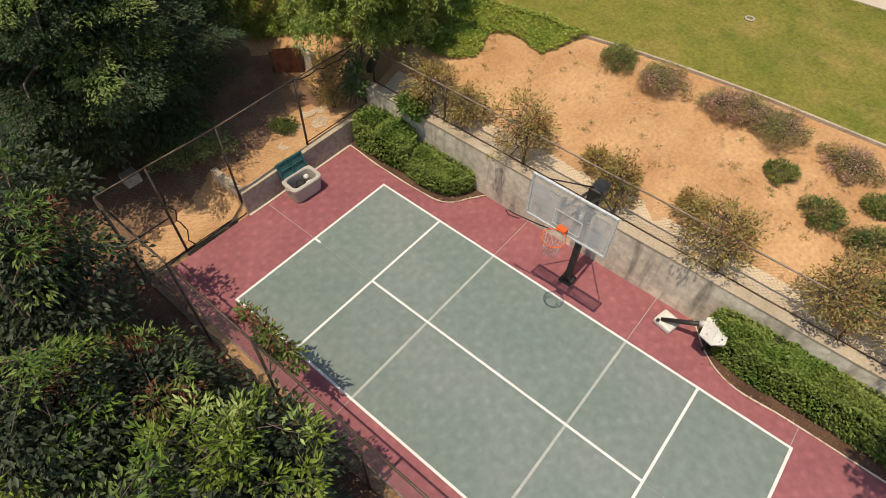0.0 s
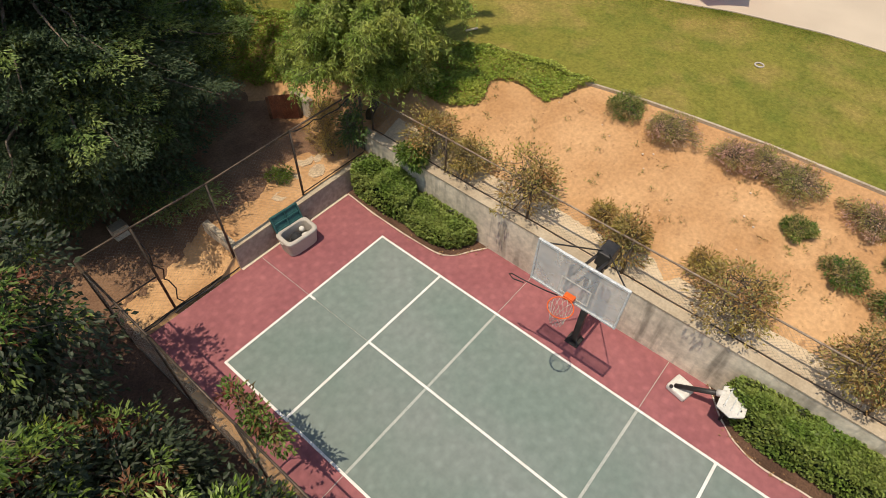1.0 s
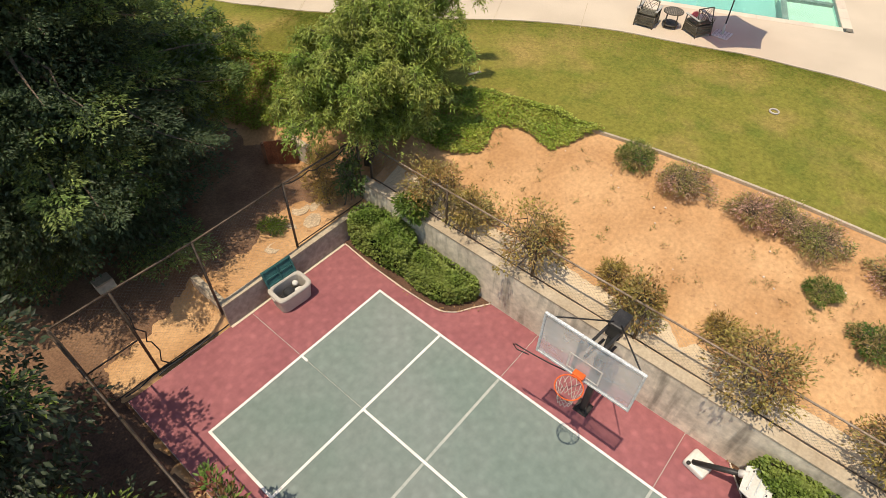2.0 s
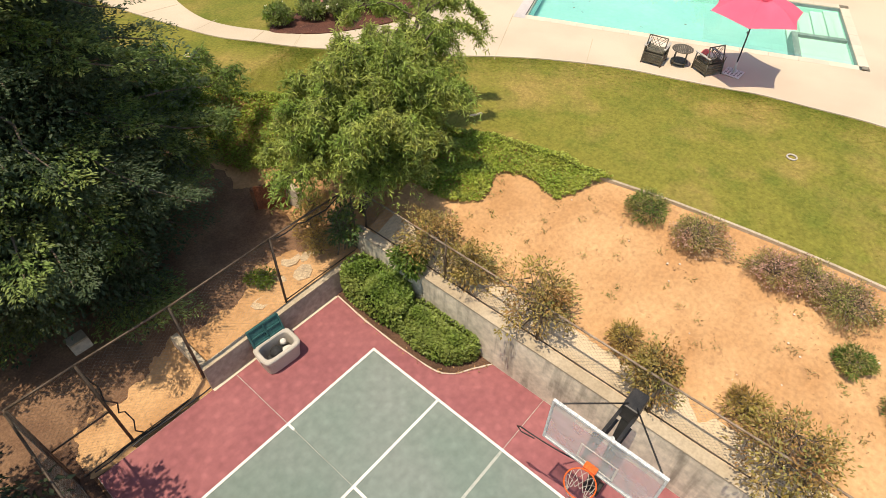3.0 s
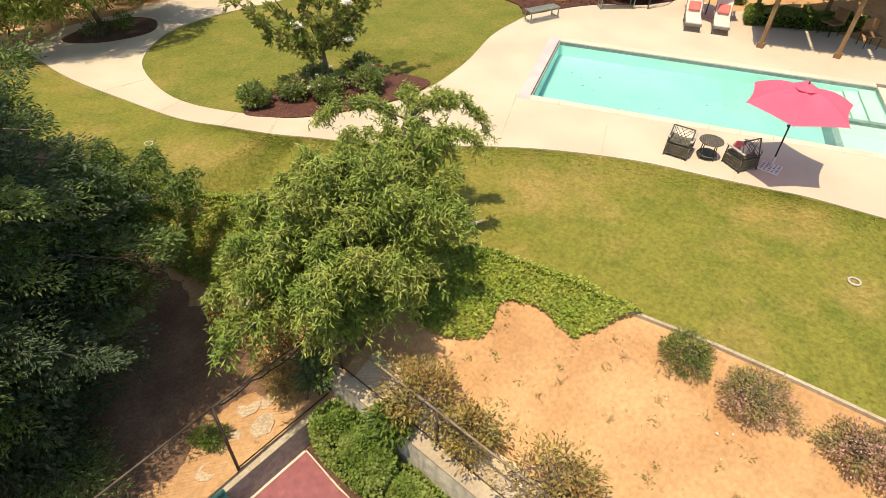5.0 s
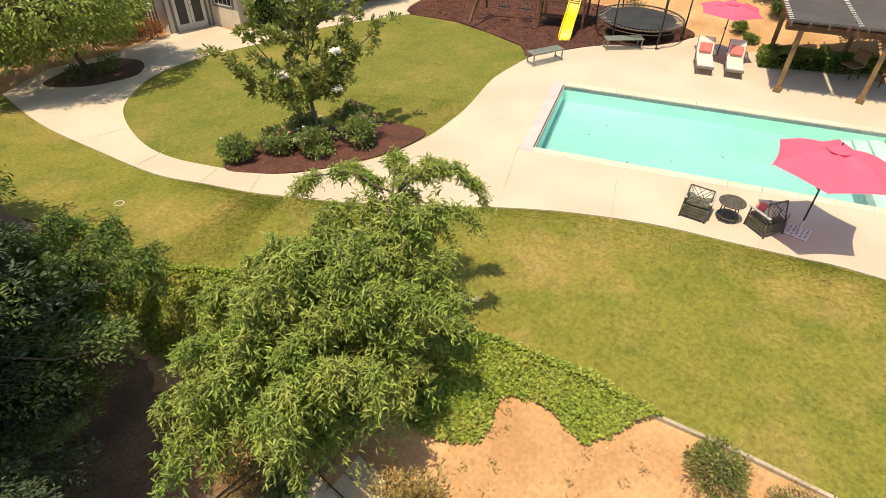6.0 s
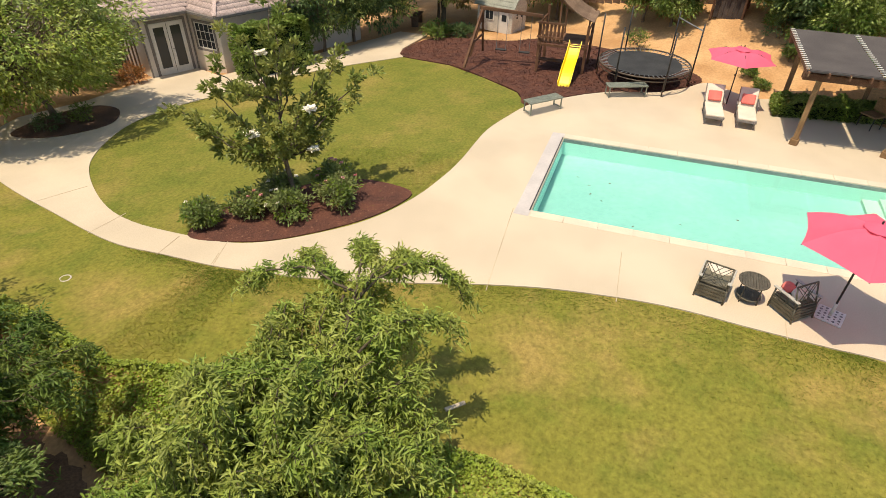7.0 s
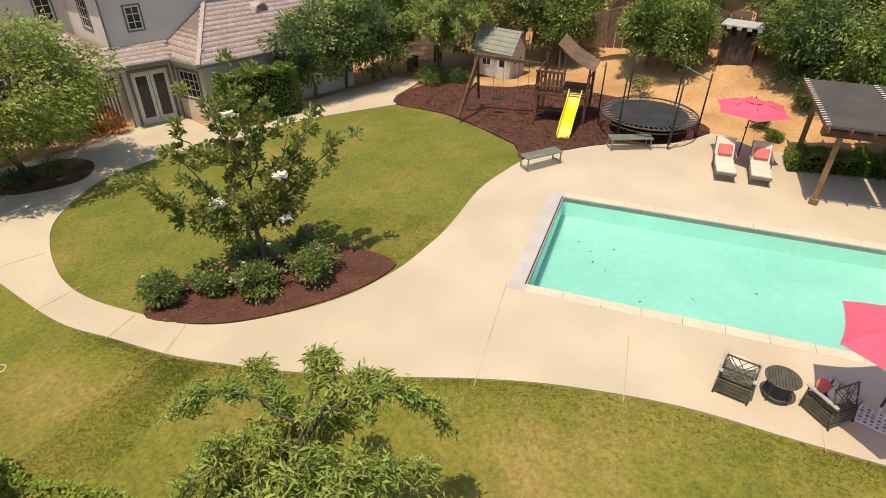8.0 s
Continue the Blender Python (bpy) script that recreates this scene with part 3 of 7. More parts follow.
for i in range(12):
    b0, b1 = i * POOL_L / 12 + 0.004, (i + 1) * POOL_L / 12 - 0.004
    pool_box("coping", -0.3, 0.0, b0, b1, U - 0.06, U + 0.036, M_COPE)
    pool_box("coping", POOL_W, POOL_W + 0.3, b0, b1, U - 0.06, U + 0.036, M_COPE)
for i in range(6):
    a0, a1 = i * POOL_W / 6 + 0.004, (i + 1) * POOL_W / 6 - 0.004
    pool_box("coping", a0, a1, POOL_L, POOL_L + 0.3, U - 0.06, U + 0.036, M_COPE)
# shallow shelf, its tiled kerb and the corner steps at the far end
pool_box("shelf", 0, 2.05, 8.95, POOL_L, U - D_, U - 0.42, M_STEP)
pool_box("kerb", 0, 2.25, 8.75, 8.95, U - D_, U - 0.16, M_TILE)
pool_box("kerb", 2.05, 2.25, 8.95, POOL_L, U - D_, U - 0.16, M_TILE)
for i in range(4):
    pool_box("step", 2.25, POOL_W, 8.75 + 0.42 * i, POOL_L, U - D_, U - 0.92 + 0.2 * i, M_STEP)
water_m = bpy.data.materials.new("pool_water")
water_m.use_nodes = True
wb = water_m.node_tree.nodes["Principled BSDF"]
wb.inputs["Base Color"].default_value = (0.55, 0.92, 0.85, 1)
wb.inputs["Transmission Weight"].default_value, wb.inputs["IOR"].default_value, wb.inputs["Roughness"].default_value = 1.0, 1.33, 0.02
wt = water_m.node_tree.nodes.new("ShaderNodeTexNoise")
wt.inputs["Scale"].default_value = 2.2
wbp = water_m.node_tree.nodes.new("ShaderNodeBump")
wbp.inputs["Strength"].default_value, wbp.inputs["Distance"].default_value = 0.12, 0.05
water_m.node_tree.links.new(wt.outputs["Fac"], wbp.inputs["Height"]), water_m.node_tree.links.new(wbp.outputs["Normal"], wb.inputs["Normal"])
bmw = bmesh.new()
sheet(bmw, [pool_xy(0.004, 0.004), pool_xy(0.004, POOL_L - 0.004), pool_xy(POOL_W - 0.004, POOL_L - 0.004), pool_xy(POOL_W - 0.004, 0.004)], [], U - 0.055)
water = part("water", bmw, water_m, pool)
water.visible_shadow = False

# ---- trees and planting ----
M_DRY = mat("dry_leaf", (0.24, 0.13, 0.06), (0.34, 0.20, 0.09), rough=0.9, bump=0)


def weeping_tree(label, base, fork, mid, spread, top, fall, tips, arches, count, twigs, material, leaf=(0.085, 0.155), slim=0.24):
    """Arching limbs hung with long-leaved twigs. tips: ends of leafy limbs; arches: start, height and end of the long airy ones."""
    ob = thing("weeping_tree", label, "tree")
    base, fork, tips = np.array(base), np.array(fork), [np.array(p) for p in tips]
    paths = [(bend(base, fork, n=6, wob=0.04), np.linspace(0.14, 0.10, 6))]
    for i in range(count):
        a, r = i * 2.39996 + RNG.uniform(-0.3, 0.3), math.sqrt((i + 0.6) / count)
        tips.append(np.array((mid[0] + r * spread[0] * np.cos(a), mid[1] + r * spread[1] * np.sin(a), top - fall * r * r + RNG.uniform(-0.5, 0.2))))
    limbs = [(bend(fork + RNG.normal(0, 0.12, 3), tip, rise=0.35, n=9, wob=0.05), twigs, 0.40, 0.03) for tip in tips]
    t = np.linspace(0, 1, 9)[:, None]
    for start, peak, tip, number in arches:
        ln = (1 - t) ** 2 * np.array(start) + 2 * t * (1 - t) * np.array(peak) + t * t * np.array(tip)
        limbs.append((ln + RNG.normal(0, 0.03, ln.shape), number, 0.1, 0.022))
        paths.append((bend(fork, ln[0], n=5, wob=0.03), np.linspace(0.06, 0.022, 5)))
    P, D = [], []
    for ln, number, first, thick in limbs:
        paths.append((ln, np.linspace(thick, 0.008, 9)))
        for _ in range(number):
            q = RNG.uniform(first, 1.0) * 8
            i = min(int(q), 7)
            s = ln[i] + (ln[i + 1] - ln[i]) * (q - i)
            d = unit((s - np.array([mid[0], mid[1], s[2]])) * 0.5 + RNG.normal(0, 0.7, 3) * np.array([1, 1, 0.5]))
            length = RNG.uniform(0.3, 1.0) if thick > 0.025 else RNG.uniform(0.25, 0.7)
            n = int(length / 0.10) + 2
            u = np.linspace(0.12, 1, n)[:, None] * length
            tw = s + d * u * 0.5 + np.array([0, 0, -1.0]) * u * u * 0.65
            paths.append((tw, np.linspace(0.006, 0.002, n)))
            # whorls of hanging leaves at the twig's nodes
            k_ = 5
            az = RNG.uniform(0, 6.28, (n, 1)) + np.linspace(0, 6.28, k_, endpoint=False)[None]
            ring = np.stack([np.cos(az), np.sin(az), -0.4 + 0.3 * np.cos(2 * az)], 2).reshape(-1, 3)
            P.append(np.repeat(tw, k_, 0) + RNG.normal(0, 0.05, (n * k_, 3)))
            D.append(ring + d * 0.3 + RNG.normal(0, 0.7, (n * k_, 3)))
    V, F = tubes(paths, 5)
    fast("trunk", V, F, M_TWIG, ob, smooth=True)
    P, D = np.concatenate(P), np.concatenate(D)
    L = jitter(len(P), *leaf)
    leaves("crown", P, D, L, L * slim, material, ob)
    return ob


def dark_tree():
    """Tiers of boughs ending in feathery sprays, coloured as sunlit or shaded, dense and dark inside."""
    ob = thing("dark_tree", "huge dense dark green tree leaning over the court fence", "tree")
    base, top = np.array([-3.7, 6.5, 0.3]), np.array([-3.35, 6.9, 10.4])
    paths = [(bend(base, top, n=9, wob=0.06), np.linspace(0.34, 0.05, 9))]
    C, R, A, IC, lit = [], [], [], [], []
    for i in range(250):
        t = 0.08 + 0.91 * ((i * 0.7549 + 0.13) % 1.0) ** 0.9
        a = i * 2.39996 + RNG.uniform(-0.3, 0.3)
        reach = (4.3 * (1 - t) ** 0.36 + 0.45) * RNG.uniform(0.66, 1.04) * min(1.0, 0.62 + 1.1 * t)
        s = base + (top - base) * t
        e = s + np.array([np.cos(a) * reach, np.sin(a) * reach, RNG.uniform(-0.3, 0.5) - 0.1 * reach])
        ln = bend(s, e, rise=0.2, n=7, wob=0.06)
        paths.append((ln, np.linspace(0.06, 0.01, 7)))
        side = np.array([-np.sin(a), np.cos(a), 0])
        big = RNG.uniform(0.75, 1.4)
        bare = i % 3 == 2
        for u, wide in ((0.72, (-1.0, -0.4, 0.4, 1.0)), (0.84, (-0.8, 0.0, 0.8)), (0.94, (-0.5, 0.1, 0.55)), (1.03, (-0.15, 0.2))):
            for w in wide if not bare else wide[:1]:
                c = s + (e - s) * u + np.array([0, 0, 0.22 - 0.2 * abs(w)]) + side * w * 0.55 * big
                C.append(c + RNG.normal(0, 0.06, 3))
                R.append(RNG.uniform(0.2, 0.33) * big)
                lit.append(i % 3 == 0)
                A.append(np.cos(a) * np.array([1, 0, 0]) + np.sin(a) * np.array([0, 1, 0]) + side * w * 0.8)
        for u in (0.2, 0.34, 0.47, 0.59, 0.69, 0.78):
            for _ in range(2):
                IC.append(s + (e - s) * u + RNG.normal(0, 0.3, 3) - np.array([0, 0, 0.22]))
    V, F = tubes(paths, 5)
    fast("trunk", V, F, M_BARK, ob, smooth=True)
    C, R, A, IC = np.array(C), np.array(R), np.array(A), np.array(IC)
    per = 84
    n = len(C) * per
    cc, axis = np.repeat(C, per, 0), unit(np.repeat(A, per, 0))
    rr = np.repeat(R, per)[:, None]
    side = np.c_[-axis[:, 1], axis[:, 0], np.zeros(n)]
    along = RNG.uniform(-0.8, 1.1, (n, 1))
    fan = RNG.normal(0, 0.5, (n, 1)) * (1.15 - 0.5 * along)
    P = cc + rr * (axis * along + side * fan * 0.6 + np.array([0, 0, 1.0]) * RNG.normal(0, 0.16, (n, 1)))
    D = axis * 0.9 + side * np.sign(fan) * RNG.uniform(0.3, 1.0, (n, 1)) + np.array([0, 0, 1.0]) * RNG.normal(0.2, 0.3, (n, 1))
    L = jitter(n, 0.055, 0.10)
    # this mask picks clumps painted as sunlit; the others carry shade in their colour
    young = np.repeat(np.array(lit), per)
    leaves("crown_tip", P[young], D[young], L[young] * 1.2, L[young] * 0.4, M_SPRAY_LIT, ob)
    leaves("crown", P[~young], D[~young], L[~young], L[~young] * 0.32, M_SPRAY_SHADE, ob)
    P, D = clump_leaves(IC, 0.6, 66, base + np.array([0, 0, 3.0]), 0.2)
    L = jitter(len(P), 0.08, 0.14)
    leaves("inner_crown", P, D, L, L * 0.5, M_SPRAY_SHADE, ob)
    return ob


weeping_tree("bushy tree with long drooping bright green leaves above the bank", (2.3, 2.6, 1.0), (2.5, 2.5, 2.7), (2.75, 2.4), (2.3, 1.7), 5.75, 1.2,
             [(1.2, 1.4, 3.5), (2.4, 1.15, 3.1), (1.8, 1.3, 3.3), (-0.2, 2.1, 3.9), (0.0, 2.5, 3.8), (0.4, 3.2, 3.9), (3.2, 0.8, 4.0), (3.9, 0.8, 4.8), (4.6, 1.2, 4.2), (1.2, 4.1, 3.6), (2.6, 3.9, 4.7), (3.6, 3.4, 5.3), (3.4, 2.2, 5.8), (4.2, 1.9, 5.3), (0.9, 1.6, 4.0), (2.9, 1.0, 3.4),
              (4.5, 2.6, 5.6), (4.7, 3.3, 5.3), (5.0, 2.2, 5.4), (4.2, 3.8, 5.1), (4.6, 1.6, 5.0), (0.6, 2.4, 4.5), (1.0, 3.0, 4.6), (4.8, 2.7, 5.1), (5.0, 3.4, 4.9), (5.3, 3.0, 5.2), (4.6, 3.9, 4.9), (5.3, 2.3, 5.0), (5.0, 2.9, 4.6), (4.3, 4.2, 4.7)],
             [((5.0, 3.0, 5.3), (5.9, 2.5, 6.25), (6.35, 2.15, 4.8), 44), ((5.0, 3.1, 5.3), (4.6, 4.3, 5.7), (4.1, 4.8, 4.95), 36), ((5.0, 3.1, 5.25), (5.6, 3.6, 5.8), (5.9, 4.0, 5.05), 40), ((4.9, 3.0, 5.25), (5.6, 2.8, 6.1), (6.1, 2.9, 5.1), 40),
              ((4.9, 3.3, 5.15), (5.1, 4.2, 5.6), (5.2, 4.8, 4.8), 36), ((4.2, 2.2, 5.2), (5.0, 1.9, 6.0), (5.6, 1.7, 4.9), 40)],
             42, 34, M_WEEP)
weeping_tree("green tree with drooping pointed leaves at the lawn's edge", (-0.7, 7.3, 0.8), (-0.6, 7.2, 2.4), (-0.5, 7.1), (1.8, 1.8), 4.7, 1.2,
             [(1.5, 5.9, 4.3), (1.95, 6.7, 3.9), (1.7, 7.7, 3.9), (1.0, 8.4, 4.3), (0.3, 6.3, 4.8), (0.6, 5.2, 3.8), (-0.3, 9.0, 4.4), (1.2, 6.6, 4.7), (0.2, 7.6, 4.8), (-1.2, 8.6, 4.8), (1.3, 9.2, 3.6), (1.9, 7.9, 4.0)],
             [], 24, 32, M_MID)
dark_tree()
tree("broadleaf_tree", "leafy dark green tree beyond the big shade tree", (-1.2, 12.0, 1.5), 0, (-1.0, 11.8, 5.0), (2.5, 2.5, 2.5), 26, 330, 60, 0.45, (0.14, 0.36), M_DARK, low=-0.8, shell=0.3, second=(M_MID, 0.4), trunk_r=0.14)

# the trees outside the court's long fence
for base, crown, rad, m, sec, lab in (
        ((-7.6, -4.2, 0), (-7.15, -4.3, 2.4), (1.15, 1.5, 1.8), M_YEL, (M_PALE, 0.2), "leafy yellow-green tree outside the court fence"),
        ((-9.6, -4.6, 0), (-9.4, -4.6, 2.8), (1.9, 2.1, 2.0), M_MID, (M_YEL, 0.3), "broad green tree in the row outside the court"),
        ((-9.2, -1.2, 0), (-9.0, -1.2, 2.8), (1.8, 1.9, 1.9), M_MID, (M_YEL, 0.3), "green tree with a few red shoots"),
        ((-7.9, -1.6, 0), (-7.5, -1.8, 2.0), (1.4, 1.8, 1.5), M_MID, (M_REDLEAF, 0.45), "straggly reddish-green shrub tree against the court fence"),
        ((-8.0, 1.2, 0), (-7.5, 1.0, 4.0), (1.6, 2.0, 2.3), M_MID, (M_REDLEAF, 0.25), "tall green tree with red tips by the fence corner"),
        ((-9.6, 2.6, 0), (-9.3, 2.8, 3.6), (2.1, 2.3, 2.3), M_MID, (M_YEL, 0.3), "dense green tree beyond the fence corner"),
        ((-8.2, -7.3, 0), (-7.9, -7.0, 1.7), (1.5, 1.6, 1.2), M_MID, (M_YEL, 0.3), "low bright green tree outside the court fence")):
    ob = tree("garden_tree", lab, base, 0, crown, rad, 20, 36 if m is M_YEL else 30, 56, 0.32, (0.135, 0.32), m, droop=0.3, low=-0.25, shell=0.45, second=sec, trunk_r=0.08, group="trees outside the court", stems=3, flat=0.6)
    # inner leaves filling the crown below its lit shoots, the shade put in their colour
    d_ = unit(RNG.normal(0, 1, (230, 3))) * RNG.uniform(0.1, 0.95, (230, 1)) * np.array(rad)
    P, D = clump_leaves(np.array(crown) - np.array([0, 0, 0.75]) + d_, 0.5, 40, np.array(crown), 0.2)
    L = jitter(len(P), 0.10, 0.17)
    leaves("inner_crown", P, D, L, L * 0.5, M_SHADE_LEAF, ob)
tree("creeper", "long leafy shoot arching over the court fence", (-6.05, -2.7, 0), 3, (-5.55, -2.6, 2.2), (0.22, 0.8, 0.5), 8, 34, 26, 0.2, (0.12, 0.36), M_MID, category="shrub", low=-0.9, trunk_r=0.03, second=(M_REDLEAF, 0.25))

# magnolia, its bed and roses
BED = curve([(5.5, 10.15), (6.08, 9.1), (7.06, 8.26), (8.8, 7.50), (10.2, 7.34), (10.7, 7.7), (10.1, 9.2), (8.6, 10.1), (6.8, 10.6)], closed=True, n=5)
tagged(part("planting_bed", slab(BED, [], U - 0.06, U + 0.04), M_MULCH), "dark red-brown bark mulch bed in the lawn", "flower bed", kind="structure")


def magnolia():
    ob = thing("magnolia_tree", "young magnolia with glossy leaves and white flowers", "tree")
    base = np.array([8.34, 9.66, U])
    fork = base + np.array([-0.05, 0.05, 1.15])
    paths = [(bend(base, fork, n=6, wob=0.02), np.linspace(0.075, 0.055, 6))]
    C, R = [], []
    for sd, dp, z in ((-2.35, 0.1, 2.9), (-1.9, -0.3, 2.35), (-1.3, 0.3, 3.5), (-0.9, -0.4, 2.0), (-0.5, 0.5, 4.1), (0.25, 1.1, 4.75), (0.2, 0.3, 4.3), (0.6, 0.5, 3.9), (0.4, -0.4, 2.6), (1.0, 0.2, 3.3),
                      (1.5, -0.1, 2.7), (2.2, -0.1, 3.2), (1.7, 0.4, 3.7), (0.9, -0.6, 2.0), (-0.2, -0.7, 2.3), (-1.5, 0.7, 3.0), (1.2, 0.8, 2.5), (-0.6, 0.9, 3.0)):
        tip = np.array([base[0] + 0.89 * sd + 0.46 * dp, base[1] - 0.46 * sd + 0.89 * dp, U + z])
        s = fork + (np.array([0.35, 0.5, 3.0]) * RNG.uniform(0.0, 0.5) if z > 3 else 0)
        ln = bend(s, tip, sag=0.12, n=7, wob=0.04)
        paths.append((ln, np.linspace(0.035, 0.008, 7)))
        for u in np.linspace(0.35, 1.03, 9):
            C.append(s + (tip - s) * u - np.array([0, 0, 0.12 * np.sin(np.pi * min(u, 1))]) + RNG.normal(0, 0.14, 3))
            R.append(RNG.uniform(0.15, 0.27))
    V, F = tubes(paths, 6)
    fast("trunk", V, F, M_BARK, ob, smooth=True)
    C, R = np.array(C), np.array(R)
    P, D = clump_leaves(C, R * 0.85, 46, fork + np.array([0, 0, 0.6]), -0.25)
    L = jitter(len(P), 0.11, 0.18)
    leaves("crown", P, D, L, L * 0.48, M_MAG, ob)
    for i in (9, 33, 47, 78, 121):
        c = C[i] + unit(C[i] - fork) * 0.22 + np.array([0, 0, 0.08])
        n = 11
        az = np.linspace(0, 2 * np.pi * 2, n)
        D = np.c_[np.cos(az), np.sin(az), np.linspace(0.2, 1.1, n)]
        leaves("flower", np.repeat(c[None], n, 0), D, 0.21, 0.15, M_PETAL, ob, "open white magnolia flower")
    return ob


magnolia()


def shrub(name, label, base, rx, rz, n, per, leaf, m, second=None, group="", category="shrub", flower=None, ry=None, droop=0.0):
    ob = tree(name, label, base, 0, (base[0], base[1], base[2] + rz * 0.95), (rx, ry or rx, rz), max(6, n // 6), n, per, 0.28 * (rx + rz) / 2 + 0.06, leaf, m, droop=droop, trunk_r=0.022, low=-0.7,
              category=category, shell=0.35, second=second, group=group, stems=4)
    if flower:
        mat_f, count, size = flower
        az, el = RNG.uniform(0, 6.28, count), RNG.uniform(0.1, 1.3, count)
        for a, e in zip(az, el):
            c = np.array(base) + np.array([rx * np.cos(a) * np.cos(e), rx * np.sin(a) * np.cos(e), rz * (0.95 + 1.0 * np.sin(e))])
            k_ = 9
            t = np.linspace(0, 12.6, k_)
            leaves("flower", np.repeat(c[None], k_, 0), np.c_[np.cos(t), np.sin(t), np.linspace(0.1, 1.2, k_)], size, size * 0.8, mat_f, ob)
    return ob


for (x, y, r, m_, fl) in ((6.05, 10.3, 0.42, M_YEL, (M_PETAL, 2, 0.06)), (7.05, 9.75, 0.40, M_MID, (M_ROSE, 4, 0.07)), (7.72, 8.95, 0.48, M_MID, (M_PETAL, 4, 0.07)), (9.0, 8.55, 0.52, M_MID, (M_ROSE, 3, 0.07)),
                         (9.35, 9.2, 0.50, M_MID, (M_ROSE, 6, 0.08)), (8.2, 10.0, 0.42, M_MID, (M_PETAL, 4, 0.08))):
    shrub("rose_bush", "green rose bush with a few open blooms", (x, y, U + 0.02), r * 1.2, r * 0.85, 50, 34, (0.10, 0.48), M_ROSEL, second=(M_YEL, 0.25), flower=fl, group="roses round the magnolia")

# sage and lavender clumps on the bank
for (x, y, r, purple) in ((5.72, -3.25, 0.44, 0.08), (5.62, -4.55, 0.58, 0.35), (5.80, -6.25, 0.56, 0.4), (5.86, -6.85, 0.54, 0.45), (5.80, -7.6, 0.55, 0.3), (4.8, -8.05, 0.32, 0.1), (5.7, -9.2, 0.55, 0.4), (4.2, -9.28, 0.42, 0.05),
                          (5.0, -10.1, 0.3, 0.2), (4.05, -10.35, 0.48, 0.05), (5.4, -11.2, 0.5, 0.3), (3.0, -10.9, 0.45, 0.1)):
    z = float(height(x, y))
    shrub("bank_shrub", "low grey-green flowering clump on bare earth" if purple > 0.2 else "small green clump on bare earth", (x, y, z - 0.03), r * 1.18, r * 0.42, 100, 36, (0.058, 0.42), M_SAGE,
          second=(M_PURPLE, purple) if purple > 0.2 else (M_MID, 0.5), group="clumps on the bank")
for (x, y, r, z) in ((2.68, -4.55, 0.3, 0.4), (2.75, -6.9, 0.35, 0.45), (-0.75, 2.95, 0.28, 0.3), (1.0, 3.15, 0.45, 0.7), (0.8, 2.7, 0.4, 0.6), (1.5, 3.6, 0.4, 0.7)):
    shrub("weed_tuft", "bright green weedy tuft growing from sandy earth", (x, y, float(height(x, y)) - 0.03), r, z * 0.8, 30, 26, (0.11, 0.2), M_YEL if x < 0 else M_BRONZE, group="weeds")

# straggly shrubs on top of the tall wall
for (y, r, h, lab) in ((0.0, 0.75, 0.75, 0), (-1.1, 0.5, 0.6, 0), (-2.75, 0.82, 0.95, 1), (-5.35, 0.5, 0.8, 0), (-7.75, 0.85, 0.85, 1), (-10.2, 0.8, 0.9, 1), (-11.6, 0.8, 0.9, 0)):
    shrub("wall_shrub", "straggly bronze-green shrub overhanging the tall concrete wall", (2.1, y, 1.38), r * 1.08, h, 64, 38, (0.082, 0.45), M_BRONZE, second=(M_SAGE, 0.4), group="shrubs along the wall", droop=0.2)


def hedge(name, label, poly, z0, z1, n, m, leaf=0.07, rough=0.34):
    """A clipped hedge: a near-black filler core, coloured as its inner shade, under a coat of leaves."""
    ob = thing(name, label, "hedge")
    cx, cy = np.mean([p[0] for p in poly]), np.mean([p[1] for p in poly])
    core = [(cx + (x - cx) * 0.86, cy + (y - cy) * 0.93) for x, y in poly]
    part("core", slab(core, [], z0, z1 - 0.3), M_HSHADE, ob)
    top = scatter(poly, int(n * 0.6))
    lump = np.array([noise.noise((x * 2.3, y * 2.3, 1)) for x, y in top])
    edge_d = np.min([np.hypot(top[:, 0] - x, top[:, 1] - y) for x, y in poly], axis=0)
    P1 = np.c_[top, z1 + rough * lump - 0.22 * np.exp(-(edge_d / 0.2) ** 2) - RNG.exponential(0.035, len(top))]
    D1 = np.c_[RNG.normal(0, 0.8, (len(top), 2)), RNG.uniform(0.1, 1.0, len(top))]
    per = np.array(poly + poly[:1])
    seg = np.hypot(*np.diff(per, axis=0).T)
    s = RNG.uniform(0, seg.sum(), int(n * 0.4))
    i = np.clip(np.searchsorted(np.cumsum(seg), s), 0, len(seg) - 1)
    t = RNG.random(len(s))[:, None]
    q = per[i] * (1 - t) + per[i + 1] * t
    outw = q - np.array([cx, cy])
    zz = RNG.uniform(z0 + 0.03, z1 - 0.04, len(s))
    bul = 0.06 * np.sin(np.pi * (zz - z0) / (z1 - z0)) - RNG.exponential(0.04, len(s)) + 0.06 * np.array([noise.noise((a * 2, b * 2, c * 2)) for a, b, c in zip(q[:, 0], q[:, 1], zz)])
    P2 = np.c_[q + unit(outw) * bul[:, None], zz]
    D2 = np.c_[unit(outw) * 0.8 + RNG.normal(0, 0.6, (len(s), 2)), RNG.uniform(-0.2, 0.9, len(s))]
    P, D = np.r_[P1, P2], np.r_[D1, D2]
    L = jitter(len(P), 0.7, 1.3) * leaf
    leaves("foliage", P, D, L, L * 0.72, m, ob)
    return ob


